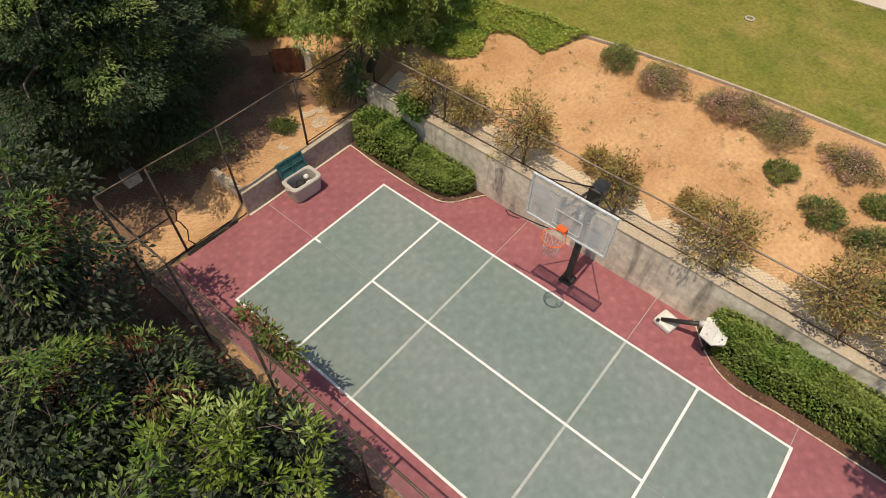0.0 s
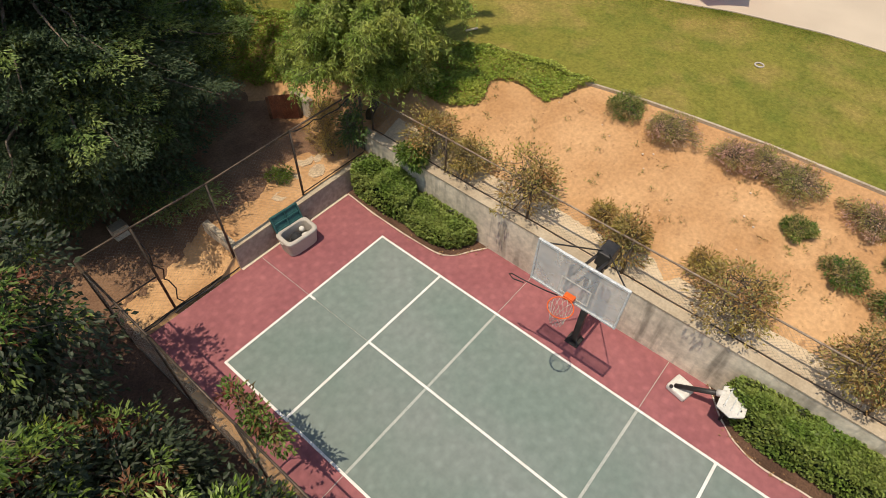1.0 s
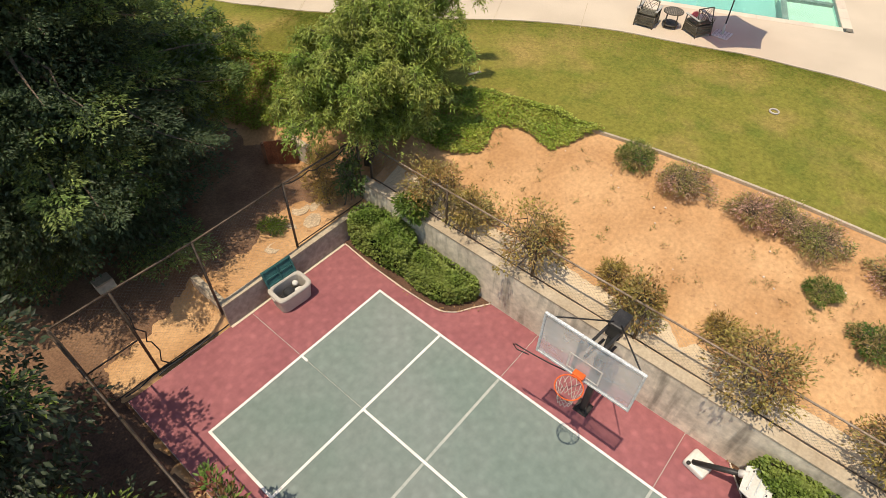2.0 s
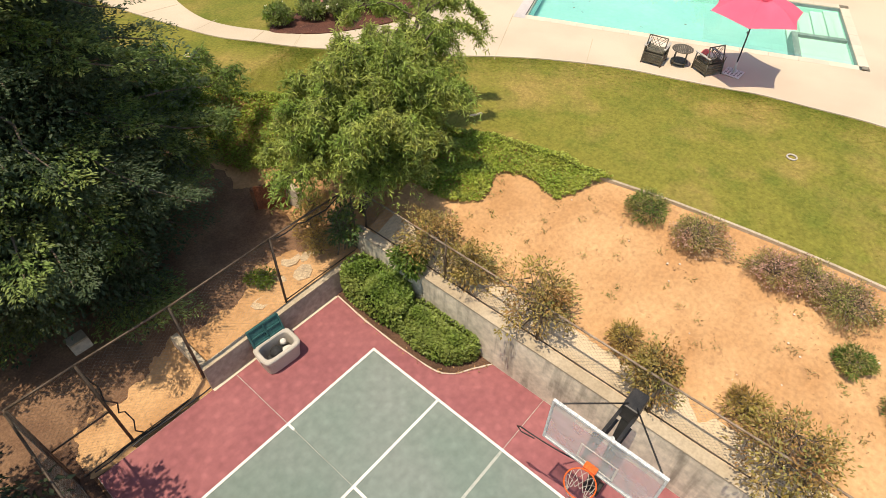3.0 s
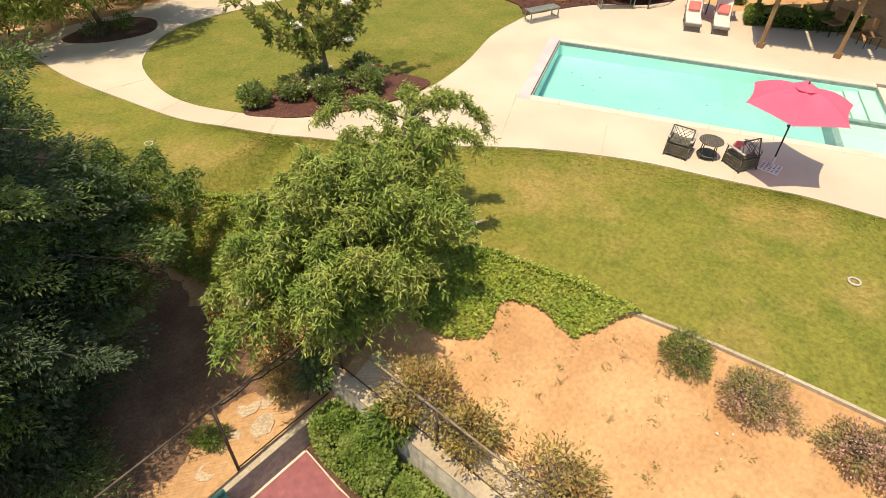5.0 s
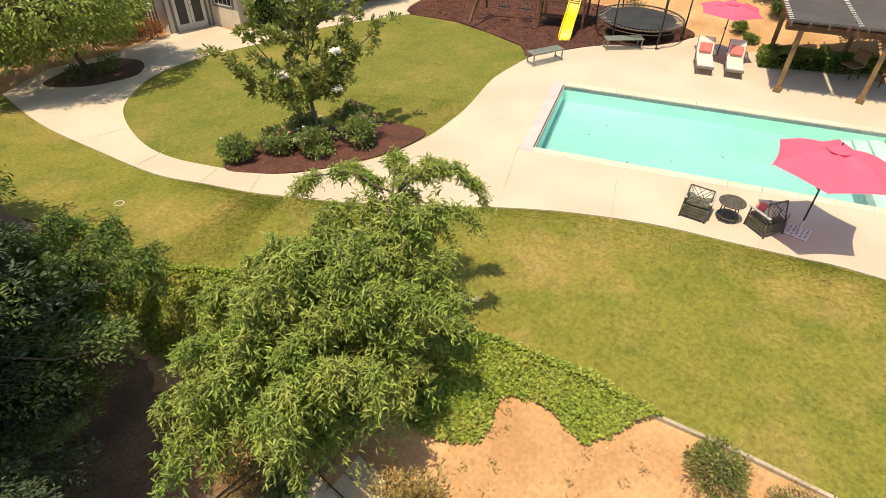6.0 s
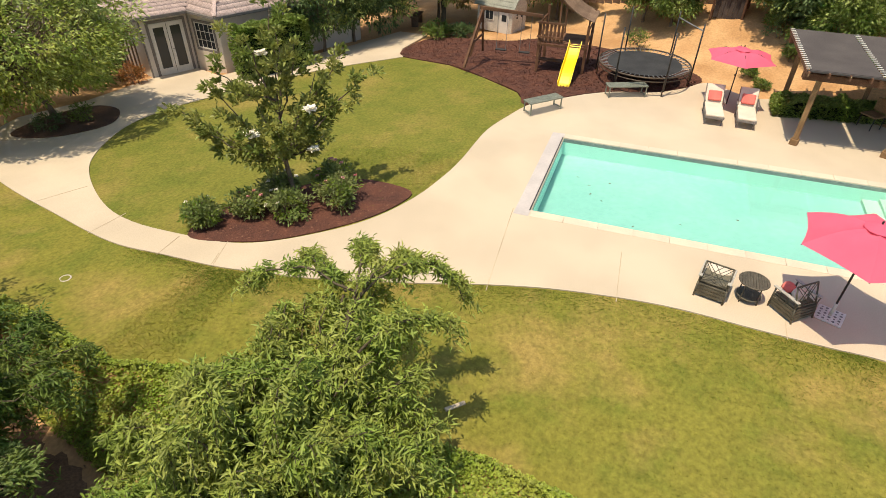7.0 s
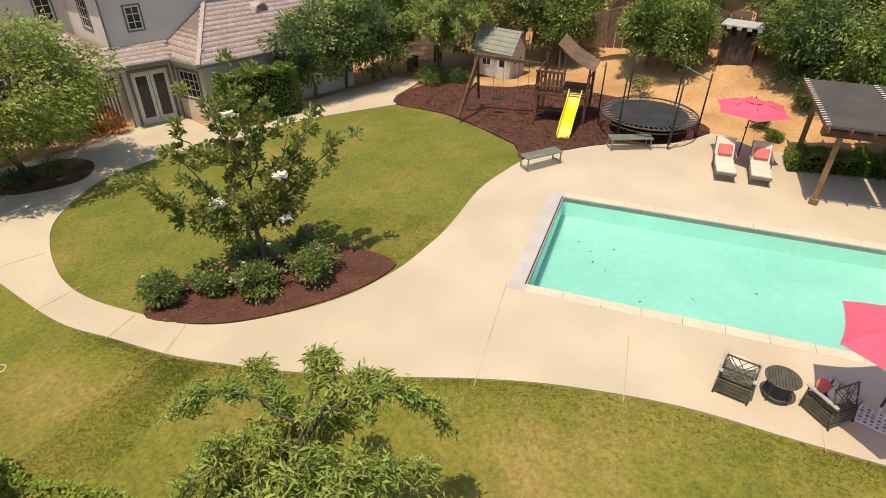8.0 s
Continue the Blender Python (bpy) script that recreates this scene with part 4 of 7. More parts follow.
hedge("hedge", "rounded bright green hedge in the court's corner", curve([(0.70, 1.7), (0.60, 1.0), (0.62, 0.2), (0.68, -0.15), (1.2, -0.1), (1.44, 0.3), (1.44, 1.2), (1.3, 1.75)], True, 4), 0.03, 1.02, 9500, M_HEDGE)
hedge("hedge", "rounded bright green hedge beside the tall wall", curve([(0.68, -0.1), (0.64, -0.9), (0.76, -1.5), (1.1, -1.82), (1.42, -1.85), (1.46, -1.0), (1.44, -0.2), (1.0, 0.0)], True, 4), 0.03, 0.70, 10000, M_HEDGE)
hedge("hedge", "long bushy green hedge under the tall wall", curve([(0.88, -9.1), (0.76, -9.8), (0.82, -11.0), (0.78, -12.5), (0.8, -13.7), (1.46, -13.7), (1.47, -11.0), (1.46, -9.0), (1.25, -8.6)], True, 4), 0.03, 1.08, 24000, M_HEDGE, rough=0.24)
KERB1 = curve([(0.53, 1.8), (0.44, 0.4), (0.48, -1.22), (0.66, -1.75), (1.11, -2.06), (1.47, -2.3)], n=5)
KERB2 = curve([(1.48, -8.3), (0.8, -8.95), (0.5, -9.68), (0.54, -10.84), (0.5, -13.95)], n=5)
for kb, lab in ((KERB1, "soil bed with a low dark kerb round the corner hedges"), (KERB2, "soil bed with a low dark kerb round the long hedge")):
    plan = kb + ([(1.48, 1.8)] if kb is KERB1 else [(1.48, -13.95)])
    tagged(part("hedge_bed", slab(plan, [], -0.02, 0.045), M_SOIL), lab, "plant bed", kind="structure")

shrub("sapling", "leafy sapling hanging over the tall wall into the hedge", (1.5, 0.2, 1.3), 0.4, 0.36, 34, 26, (0.13, 0.4), M_MID, second=(M_YEL, 0.4), group="growth at the wall corner", droop=0.5)
shrub("sapling", "dark leafy climber hanging over the fence corner", (1.3, 2.25, 0.75), 0.36, 0.85, 44, 26, (0.12, 0.36), M_MID, second=(M_DARK, 0.5), group="growth at the wall corner", droop=0.6)
for kb, lab in ((KERB1, "thin pale kerb round the corner hedges' bed"), (KERB2, "thin pale kerb round the long hedge's bed")):
    pts = np.array([(x, y, 0.012) for x, y in kb])
    tagged(fast("hedge_kerb", *tubes([(pts + RNG.normal(0, 0.004, pts.shape), RNG.uniform(0.018, 0.03, len(pts)))], 6), M_COPE, smooth=True), lab, "kerb", kind="structure")
    k_ = RNG.integers(0, len(pts), 70)
    q = pts[k_] + np.c_[RNG.normal(0, 0.07, (70, 2)), np.full(70, 0.03)]
    tagged(leaves("leaf_litter", q, np.c_[RNG.normal(0, 1, (70, 2)), RNG.normal(0.1, 0.2, 70)], jitter(70, 0.04, 0.08), 0.035, M_DRY), "dry fallen leaves along the hedge bed's kerb", "leaf litter", kind="stuff")
tagged(part("wall_footing", boxes((-3.05, 0.5, 1.79, 1.858, -0.05, 0.014), bevel=0.004), M_COPE), "pale mortar strip along the foot of the low wall", "footing", kind="structure")
tree("overhanging_tree", "leafy tree leaning over the court's far end", (-0.6, -15.0, -0.2), 0, (-0.75, -12.6, 5.2), (1.0, 0.9, 0.7), 12, 46, 46, 0.34, (0.14, 0.4), M_MID, low=-0.8, shell=0.3, trunk_r=0.09)

# ivy over the lawn's edge
IVY = [(6.0, -2.2), (5.63, -1.9), (5.2, -1.7), (4.83, -1.42), (4.9, -1.0), (4.98, -0.5), (4.78, 0.05), (4.62, 0.2), (4.1, 0.02), (3.8, 0.0), (3.4, 0.6), (3.2, 2.2), (2.4, 4.6), (1.4, 6.6), (0.9, 10.8), (1.75, 10.8), (2.45, 7.5), (3.25, 6.25), (4.65, 3.1), (5.55, 0.8), (5.95, -0.9)]
n_ivy = 42000
q = scatter(IVY, n_ivy)
patch = np.array([noise.noise((x * 1.7, y * 1.7, 3)) for x, y in q])
zz = np.where(q[:, 0] > edge_x(q[:, 1]), U, height(q[:, 0], q[:, 1])) + np.clip(0.12 + 0.2 * patch, 0.0, 0.35) * RNG.random(n_ivy) ** 0.4 + 0.01
L = jitter(n_ivy, 0.04, 0.08)
tagged(leaves("ivy", np.c_[q, zz], np.c_[RNG.normal(0, 1, (n_ivy, 2)), RNG.uniform(-0.2, 0.7, n_ivy)], L, L * 0.85, M_IVY), "carpet of bright green ivy on the bank's edge", "ivy", kind="stuff")

# tree shade put into the ground's colour, thinning out towards the court
mx, my = np.arange(-14, 1.7, 0.13), np.arange(-14, 14, 0.13)
lx, ly = np.meshgrid(mx, my)
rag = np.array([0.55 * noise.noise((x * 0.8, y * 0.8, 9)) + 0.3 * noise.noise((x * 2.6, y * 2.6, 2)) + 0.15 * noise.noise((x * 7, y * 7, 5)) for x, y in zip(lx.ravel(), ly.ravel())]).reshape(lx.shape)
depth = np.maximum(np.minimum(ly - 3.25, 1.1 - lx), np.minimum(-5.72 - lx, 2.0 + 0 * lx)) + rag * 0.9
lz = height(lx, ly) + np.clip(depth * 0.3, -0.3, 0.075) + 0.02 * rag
w_ = len(mx)
kq = (np.arange(len(my) - 1)[:, None] * w_ + np.arange(w_ - 1)[None, :])
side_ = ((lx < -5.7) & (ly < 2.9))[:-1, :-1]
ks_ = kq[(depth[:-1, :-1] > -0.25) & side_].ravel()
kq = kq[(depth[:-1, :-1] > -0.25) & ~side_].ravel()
# the row's soil is coloured dark to stand for the trees' shade
tagged(fast("garden_soil", np.c_[lx.ravel(), ly.ravel(), lz.ravel()], np.c_[ks_, ks_ + 1, ks_ + w_ + 1, ks_ + w_], M_SOIL, smooth=True), "soil under the row of trees, darkened for their shade", "soil", kind="structure")
tagged(fast("leaf_mould", np.c_[lx.ravel(), ly.ravel(), lz.ravel()], np.c_[kq, kq + 1, kq + w_ + 1, kq + w_], M_GROUND_SHADE, smooth=True), "brown ground under the shade tree, its shade painted in", "soil", kind="structure")

# leaf litter, twigs and pebbles on the bank
n_l = 500
q = scatter([(1.9, -13), (6.3, -13), (5.6, -1), (4.2, 2), (1.9, 1.5)], n_l)
tagged(leaves("leaf_litter", np.c_[q, height(q[:, 0], q[:, 1]) + 0.025], np.c_[RNG.normal(0, 1, (n_l, 2)), RNG.normal(0.1, 0.2, n_l)], jitter(n_l, 0.02, 0.06), 0.02, M_DRY), "scattered dry leaves and twigs on the sandy bank", "leaf litter", kind="stuff")

# thin weed sprigs and dry tufts on the bare bank
q = np.repeat(scatter([(2.3, -13), (6.2, -13), (5.5, -1), (4.2, 1.2), (2.3, 1.2)], 120), 16, 0) + RNG.normal(0, 0.05, (1920, 2))
tagged(leaves("weed_sprigs", np.c_[q, height(q[:, 0], q[:, 1]) + 0.02], np.c_[RNG.normal(0, 0.8, (1920, 2)), RNG.uniform(0.3, 1.0, 1920)], jitter(1920, 0.04, 0.11), 0.014, M_SAGE), "thin dry weed sprigs on the sandy bank", "weeds", kind="stuff")

# round shaded bed and the trees near the house
BED2 = curve([(7.76, 18.76), (7.1, 17.85), (5.9, 17.95), (5.0, 18.5), (4.6, 19.4), (6.0, 19.9), (7.3, 19.7)], True, 5)
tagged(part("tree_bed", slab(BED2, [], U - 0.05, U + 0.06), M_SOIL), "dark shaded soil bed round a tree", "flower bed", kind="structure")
tree("shade_tree", "broad light green tree shading the path", (6.0, 18.9, U), 0, (5.0, 19.1, U + 2.7), (4.35, 3.3, 2.4), 34, 620, 46, 0.46, (0.17, 0.4), M_WEEP, low=-0.75, second=(M_PALE, 0.4), trunk_r=0.12)
shrub("bed_shrub", "small shaded shrub in the soil bed", (6.6, 18.7, U + 0.05), 0.5, 0.25, 26, 20, (0.09, 0.45), M_MID)
shrub("bed_shrub", "small dark shrub in the soil bed", (5.5, 18.7, U + 0.05), 0.5, 0.3, 26, 20, (0.09, 0.45), M_DARK)
shrub("house_shrub", "broad green shrub beside the house screen", (8.4, 21.9, U), 1.2, 0.8, 60, 40, (0.14, 0.4), M_MID)
for x, y, r in ((7.4, 21.3, 1.2), (5.6, 21.7, 1.4), (3.6, 21.0, 1.3)):
    shrub("house_shrub", "spreading light green shrub behind the path", (x, y, U), r, 0.75, 60, 44, (0.13, 0.4), M_WEEP, group="shrubs behind the path")
shrub("russet_shrub", "orange-brown shrub against the house corner", (9.35, 20.75, U), 0.5, 0.42, 40, 26, (0.09, 0.4), leaf_mat("russet_leaf", (0.34, 0.10, 0.03), (0.30, 0.15, 0.05)))
hedge("hedge", "tall clipped green hedge along the house wall", [(12.3, 17.9), (15.2, 17.5), (15.3, 18.3), (12.4, 18.7)], U, U + 1.9, 16000, M_HEDGE, leaf=0.09, rough=0.2)
MULCH = curve([(18.55, 15.6), (19.15, 13.4), (18.98, 11.5), (18.62, 9.6), (17.85, 8.72), (19.4, 8.05), (20.3, 7.6), (21.2, 6.95), (22.2, 5.8), (23.4, 5.15), (24.9, 5.0), (25.7, 7.0), (25.6, 10.0), (24.8, 12.6), (23.4, 13.6), (21.6, 16.2), (19.6, 16.3)], True, 4)
tagged(part("play_area", slab(MULCH, [], U - 0.06, U + 0.035), M_MULCH), "red-brown bark mulch under the play equipment", "play area", kind="structure")
n_c = 9000
q = scatter(MULCH, n_c)
tagged(leaves("mulch_chips", np.c_[q, np.full(n_c, U + 0.04)], np.c_[RNG.normal(0, 1, (n_c, 2)), RNG.normal(0.15, 0.3, n_c)], jitter(n_c, 0.04, 0.1), 0.04, M_MULCH), "loose bark chips of the play area", "mulch", kind="stuff")

FAR = (((16.7, 18.6), 1.9, 3.6, M_DARK), ((18.6, 18.8), 2.1, 3.9, M_DARK), ((20.3, 18.9), 1.9, 3.6, M_DARK), ((21.6, 19.2), 2.1, 4.8, M_YEL), ((24.2, 18.6), 2.1, 5.2, M_YEL), ((25.6, 17.0), 1.9, 4.6, M_SAGE), 
       ((27.6, 15.6), 2.2, 5.0, M_DARK), ((28.3, 14.0), 1.6, 4.0, M_MID), ((30.6, 14.6), 2.0, 4.8, M_DARK), ((29.1, 9.7), 1.5, 3.2, M_MID), ((29.0, 8.3), 1.3, 2.9, M_MID), ((31.4, 9.2), 1.7, 3.4, M_DARK), ((29.9, 4.1), 1.3, 2.8, M_MID), ((29.2, 3.0), 1.6, 2.9, M_DARK),
       ((31.6, 2.6), 2.0, 3.6, M_MID), ((28.4, 1.2), 1.4, 2.4, M_MID), ((30.6, 0.4), 1.8, 3.0, M_SAGE), ((33.4, 0.6), 2.2, 4.0, M_DARK), ((33.0, 5.0), 2.0, 3.8, M_DARK), ((30.8, -2.2), 1.8, 3.0, M_MID), ((33.4, -3.0), 2.2, 4.0, M_MID), ((35.6, 9.0), 2.4, 5.0, M_DARK),
       ((36.0, 5.0), 2.4, 5.0, M_DARK), ((33.8, 12.8), 2.4, 5.2, M_MID), ((32.5, 17.6), 2.6, 6.0, M_DARK), ((28.5, 19.6), 2.8, 6.4, M_MID), ((24.6, 21.5), 2.8, 6.5, M_DARK), ((37.0, -0.6), 2.6, 5.2, M_MID), ((38.5, 12.0), 3.0, 6.0, M_MID), ((35.5, 16.0), 3.0, 6.5, M_MID), ((40.0, 5.5), 3.2, 6.0, M_MID))
for i, ((x, y), r, h, m) in enumerate(FAR):
    z = float(height(x, y))
    tree("boundary_tree", "leafy evergreen tree along the garden boundary" if m is M_DARK else "green tree along the garden boundary", (x, y, z - 0.05), 0, (x, y, z + h * 0.58), (r, r, h * 0.5), 14, 150, 62, 0.52, (0.17, 0.44), m,
         low=-0.75, second=(M_PALE, 0.3), trunk_r=0.08, group="boundary trees", shell=0.4)
weeping_tree("slender pale tree with hanging narrow leaves above the playhouse", (22.9, 17.2, U), (22.95, 17.1, U + 1.9), (22.9, 16.9), (2.1, 1.9), U + 4.9, 2.4,
             [(22.0, 16.6, U + 2.2), (22.4, 16.1, U + 1.9), (23.2, 15.9, U + 2.6), (23.9, 15.6, U + 3.0), (21.7, 17.4, U + 2.4)], [], 34, 26, M_PALE, (0.14, 0.24), 0.24)
shrub("path_shrub", "low dark shrub between the path and the play area", (21.6, 16.3, U), 0.7, 0.35, 40, 30, (0.13, 0.4), M_MID, group="shrubs beside the play area")
shrub("path_shrub", "low shaded shrub between the path and the play area", (22.6, 15.6, U), 0.6, 0.3, 36, 30, (0.13, 0.4), M_DARK, group="shrubs beside the play area")
# bushes added where shadow lies, to darken the ground under the trees
for (x, y, r) in ((29.0, 3.6, 0.9), (28.0, 2.4, 0.9), (27.2, -0.6, 1.0)):
    shrub("hill_bush", "dark green bush added to deepen the shade under the boundary trees", (x, y, float(height(x, y)) - 0.05), r, r * 0.75, 60, 40, (0.13, 0.4), M_DARK, second=(M_MID, 0.3), group="bushes on the hillside")
for (x, y, r) in ((26.6, 8.6, 0.68), (26.2, 3.6, 0.35), (25.4, 2.9, 0.3), (27.6, 2.6, 0.4)):
    shrub("hill_shrub", "small shrub on the bare orange hillside", (x, y, float(height(x, y))), r, r * 0.7, 30, 26, (0.1, 0.35), M_MID, group="hillside shrubs")


# pale dusty strip behind the tall wall
M_STRIP = mat("dusty_drain", (0.60, 0.48, 0.33), (0.52, 0.40, 0.26), scale=1.5, fine=18, rough=0.95, bump=0.4, fine_amt=0.12)
sy = np.arange(-14, 1.7, 0.12)
sx = np.linspace(1.76, 2.42, 7)
SX, SY = np.meshgrid(sx, sy)
wv = np.array([noise.noise((1.3, y * 1.1, 7)) for y in sy])[:, None]
SX = SX + (SX - 1.76) * 0.35 * wv
SZ = height(SX, SY) + 0.045 - 0.03 * ((SX - 1.76) / 0.6) ** 2 + 0.01 * np.sin(SY * 5)
n_ = len(sx)
k_ = (np.arange(len(sy) - 1)[:, None] * n_ + np.arange(n_ - 1)[None, :]).ravel()
tagged(fast("drain_strip", np.c_[SX.ravel(), SY.ravel(), SZ.ravel()], np.c_[k_, k_ + 1, k_ + n_ + 1, k_ + n_], M_STRIP, smooth=True), "pale dusty drain strip behind the tall wall", "drain", kind="structure")
# ---- materials of the things ----
M_PLAST = mat("beige_plastic", (0.47, 0.42, 0.36), (0.42, 0.37, 0.31), scale=2, fine=30, rough=0.55, bump=0.08, fine_amt=0.08)
M_TEAL = mat("dark_teal_plastic", (0.022, 0.085, 0.085), (0.035, 0.11, 0.105), scale=3, fine=25, rough=0.5, bump=0.08)
M_BLACK = mat("black_steel", (0.022, 0.021, 0.02), (0.04, 0.036, 0.033), scale=5, fine=50, rough=0.45, bump=0.1)
M_WHITE = mat("white_plastic", (0.66, 0.63, 0.57), (0.55, 0.52, 0.46), scale=3, fine=25, rough=0.5, bump=0.06, fine_amt=0.08)
M_GREYP = mat("grey_paint", (0.55, 0.56, 0.54), (0.48, 0.49, 0.47), scale=4, fine=30, rough=0.5, bump=0.05)
M_ORANGE = mat("orange_steel", (0.75, 0.13, 0.02), (0.65, 0.10, 0.02), rough=0.5, bump=0.05)
M_NET = mat("white_cord", (0.62, 0.55, 0.48), rough=0.9, bump=0)
M_PINK = mat("coral_pink_fabric", (0.80, 0.145, 0.235), (0.75, 0.125, 0.21), scale=1.2, fine=120, rough=0.9, bump=0.1, fine_amt=0.06, translucent=0.25)
M_CUSH = mat("salmon_cushion", (0.68, 0.17, 0.14), (0.60, 0.14, 0.12), scale=4, fine=80, rough=0.9, bump=0.15)
M_CREAM = mat("cream_cushion", (0.66, 0.57, 0.47), (0.60, 0.51, 0.42), scale=3, fine=80, rough=0.95, bump=0.15, fine_amt=0.08)
M_IRON = mat("olive_cast_metal", (0.085, 0.075, 0.055), (0.13, 0.115, 0.085), scale=6, fine=50, rough=0.5, metal=0.3, bump=0.12)
M_BENCH = mat("grey_green_metal", (0.24, 0.26, 0.21), (0.20, 0.215, 0.175), scale=5, fine=60, rough=0.5, metal=0.2, bump=0.08)
M_WOOD = mat("brown_stained_wood", (0.115, 0.052, 0.028), (0.165, 0.085, 0.047), scale=3, fine=40, rough=0.8, bump=0.4, vary=0.15)
M_WOOD2 = mat("weathered_wood", (0.20, 0.13, 0.085), (0.145, 0.09, 0.06), scale=3, fine=35, rough=0.9, bump=0.4, vary=0.2)
M_POST = mat("honey_timber", (0.26, 0.155, 0.075), (0.20, 0.115, 0.055), scale=3, fine=40, rough=0.75, bump=0.3)
M_TARP = mat("brown_shade_cloth", (0.068, 0.058, 0.056), (0.085, 0.074, 0.07), scale=1.2, fine=60, rough=0.95, bump=0.15, fine_amt=0.1)
M_YELLOW = mat("yellow_plastic", (0.85, 0.62, 0.02), (0.80, 0.56, 0.02), rough=0.4, bump=0.03, fine_amt=0.05)
M_MATB = mat("black_mat", (0.026, 0.026, 0.027), (0.04, 0.04, 0.04), scale=2, fine=60, rough=0.7, bump=0.1)
M_SPRING = mat("spring_pad", (0.20, 0.20, 0.20), rough=0.6, bump=0)
M_GREYWALL = mat("grey_painted_board", (0.42, 0.42, 0.40), (0.36, 0.36, 0.35), scale=2, fine=30, rough=0.85, bump=0.15)
M_STUCCO = mat("grey_stucco", (0.64, 0.575, 0.51), (0.57, 0.515, 0.46), scale=1.2, fine=45, rough=0.95, bump=0.3, fine_amt=0.07)
M_TRIM = mat("taupe_trim", (0.20, 0.175, 0.16), (0.17, 0.15, 0.135), scale=3, fine=30, rough=0.8, bump=0.1)
M_DOOR = mat("white_door_paint", (0.66, 0.62, 0.57), (0.60, 0.57, 0.52), scale=3, fine=25, rough=0.55, bump=0.04, fine_amt=0.06)
M_ROOF = mat("pinkish_roof_tile", (0.44, 0.335, 0.305), (0.385, 0.295, 0.27), scale=1.5, fine=14, rough=0.9, bump=0.3, vary=0.07, rand="island")
M_ROOFB = mat("roof_underlay", (0.22, 0.165, 0.15), rough=0.95, bump=0.1)
M_GLASS = bpy.data.materials.new("window_glass")
M_GLASS.use_nodes = True
gb = M_GLASS.node_tree.nodes["Principled BSDF"]
gb.inputs["Base Color"].default_value, gb.inputs["Roughness"].default_value, gb.inputs["Specular IOR Level"].default_value = (0.03, 0.034, 0.038, 1), 0.1, 0.35
M_ACRYL = bpy.data.materials.new("scuffed_acrylic")
M_ACRYL.use_nodes = True
an = M_ACRYL.node_tree.nodes
ab = an["Principled BSDF"]
ab.inputs["Base Color"].default_value, ab.inputs["Roughness"].default_value, ab.inputs["Specular IOR Level"].default_value = (0.62, 0.63, 0.61, 1), 0.25, 0.5
at_, amx, ans, amr = an.new("ShaderNodeBsdfTransparent"), an.new("ShaderNodeMixShader"), an.new("ShaderNodeTexNoise"), an.new("ShaderNodeMapRange")
ans.inputs["Scale"].default_value = 2.5
amr.inputs["From Min"].default_value, amr.inputs["From Max"].default_value, amr.inputs["To Min"].default_value, amr.inputs["To Max"].default_value = 0.3, 0.7, 0.28, 0.5
al = M_ACRYL.node_tree.links.new
al(ans.outputs["Fac"], amr.inputs["Value"]), al(amr.outputs["Result"], amx.inputs[0]), al(at_.outputs[0], amx.inputs[1]), al(ab.outputs[0], amx.inputs[2]), al(amx.outputs[0], an["Material Output"].inputs["Surface"])

# ---- kerb of the lawn ----
ks = np.linspace(-14, -1.9, 22)
kerb = thing("lawn_kerb", "narrow pale concrete mowing kerb along the lawn's edge", "kerb", kind="structure")
for y0, y1 in zip(ks, ks[1:]):
    x0, x1 = float(edge_x(y0)), float(edge_x(y1))
    part("kerb_stone", slab([(x0 - 0.065, y0 + 0.002), (x0 + 0.005, y0 + 0.002), (x1 + 0.005, y1 - 0.002), (x1 - 0.065, y1 - 0.002)], [], U - 0.35, U + 0.012), M_CAP, kerb)


# ---- chain-link fences ----
M_RAIL = mat("bleached_steel", (0.34, 0.27, 0.20), (0.22, 0.15, 0.10), scale=5, fine=40, rough=0.6, metal=0.2, bump=0.1)


def chainlink(a, b, z0, z1, parent, pitch=0.1, r=0.0018):
    """Crossed diagonal wires between two posts."""
    a, b = np.array(a, float), np.array(b, float)
    ln = np.linalg.norm(b - a)
    d = (b - a) / ln
    h = z1 - z0
    V, F, kk = [], [], 0
    for sgn in (1, -1):
        for s0 in np.arange(-h, ln, pitch) if sgn > 0 else np.arange(0, ln + h, pitch):
            lo, hi = s0, s0 + sgn * h
            t0, t1 = 0.0, 1.0
            if min(lo, hi) < 0 or max(lo, hi) > ln:
                ts = sorted(((0 - lo) / (hi - lo), (ln - lo) / (hi - lo)))
                t0, t1 = max(0, ts[0]), min(1, ts[1])
            if t1 - t0 < 0.01:
                continue
            p, q_ = [np.array([*(a + d * (lo + (hi - lo) * t)), z0 + h * t]) for t in (t0, t1)]
            nrm = np.array([-d[1], d[0], 0])
            up = unit(np.cross(q_ - p, nrm))
            ring = [nrm * r, -nrm * r * 0.5 + up * r, -nrm * r * 0.5 - up * r]
            V += [p + o for o in ring] + [q_ + o for o in ring]
            for i in range(3):
                j = (i + 1) % 3
                F += [(kk + i, kk + j, kk + 3 + j), (kk + i, kk + 3 + j, kk + 3 + i)]
            kk += 6
    return fast("wire_mesh", np.array(V), np.array(F), M_WIRE, parent)


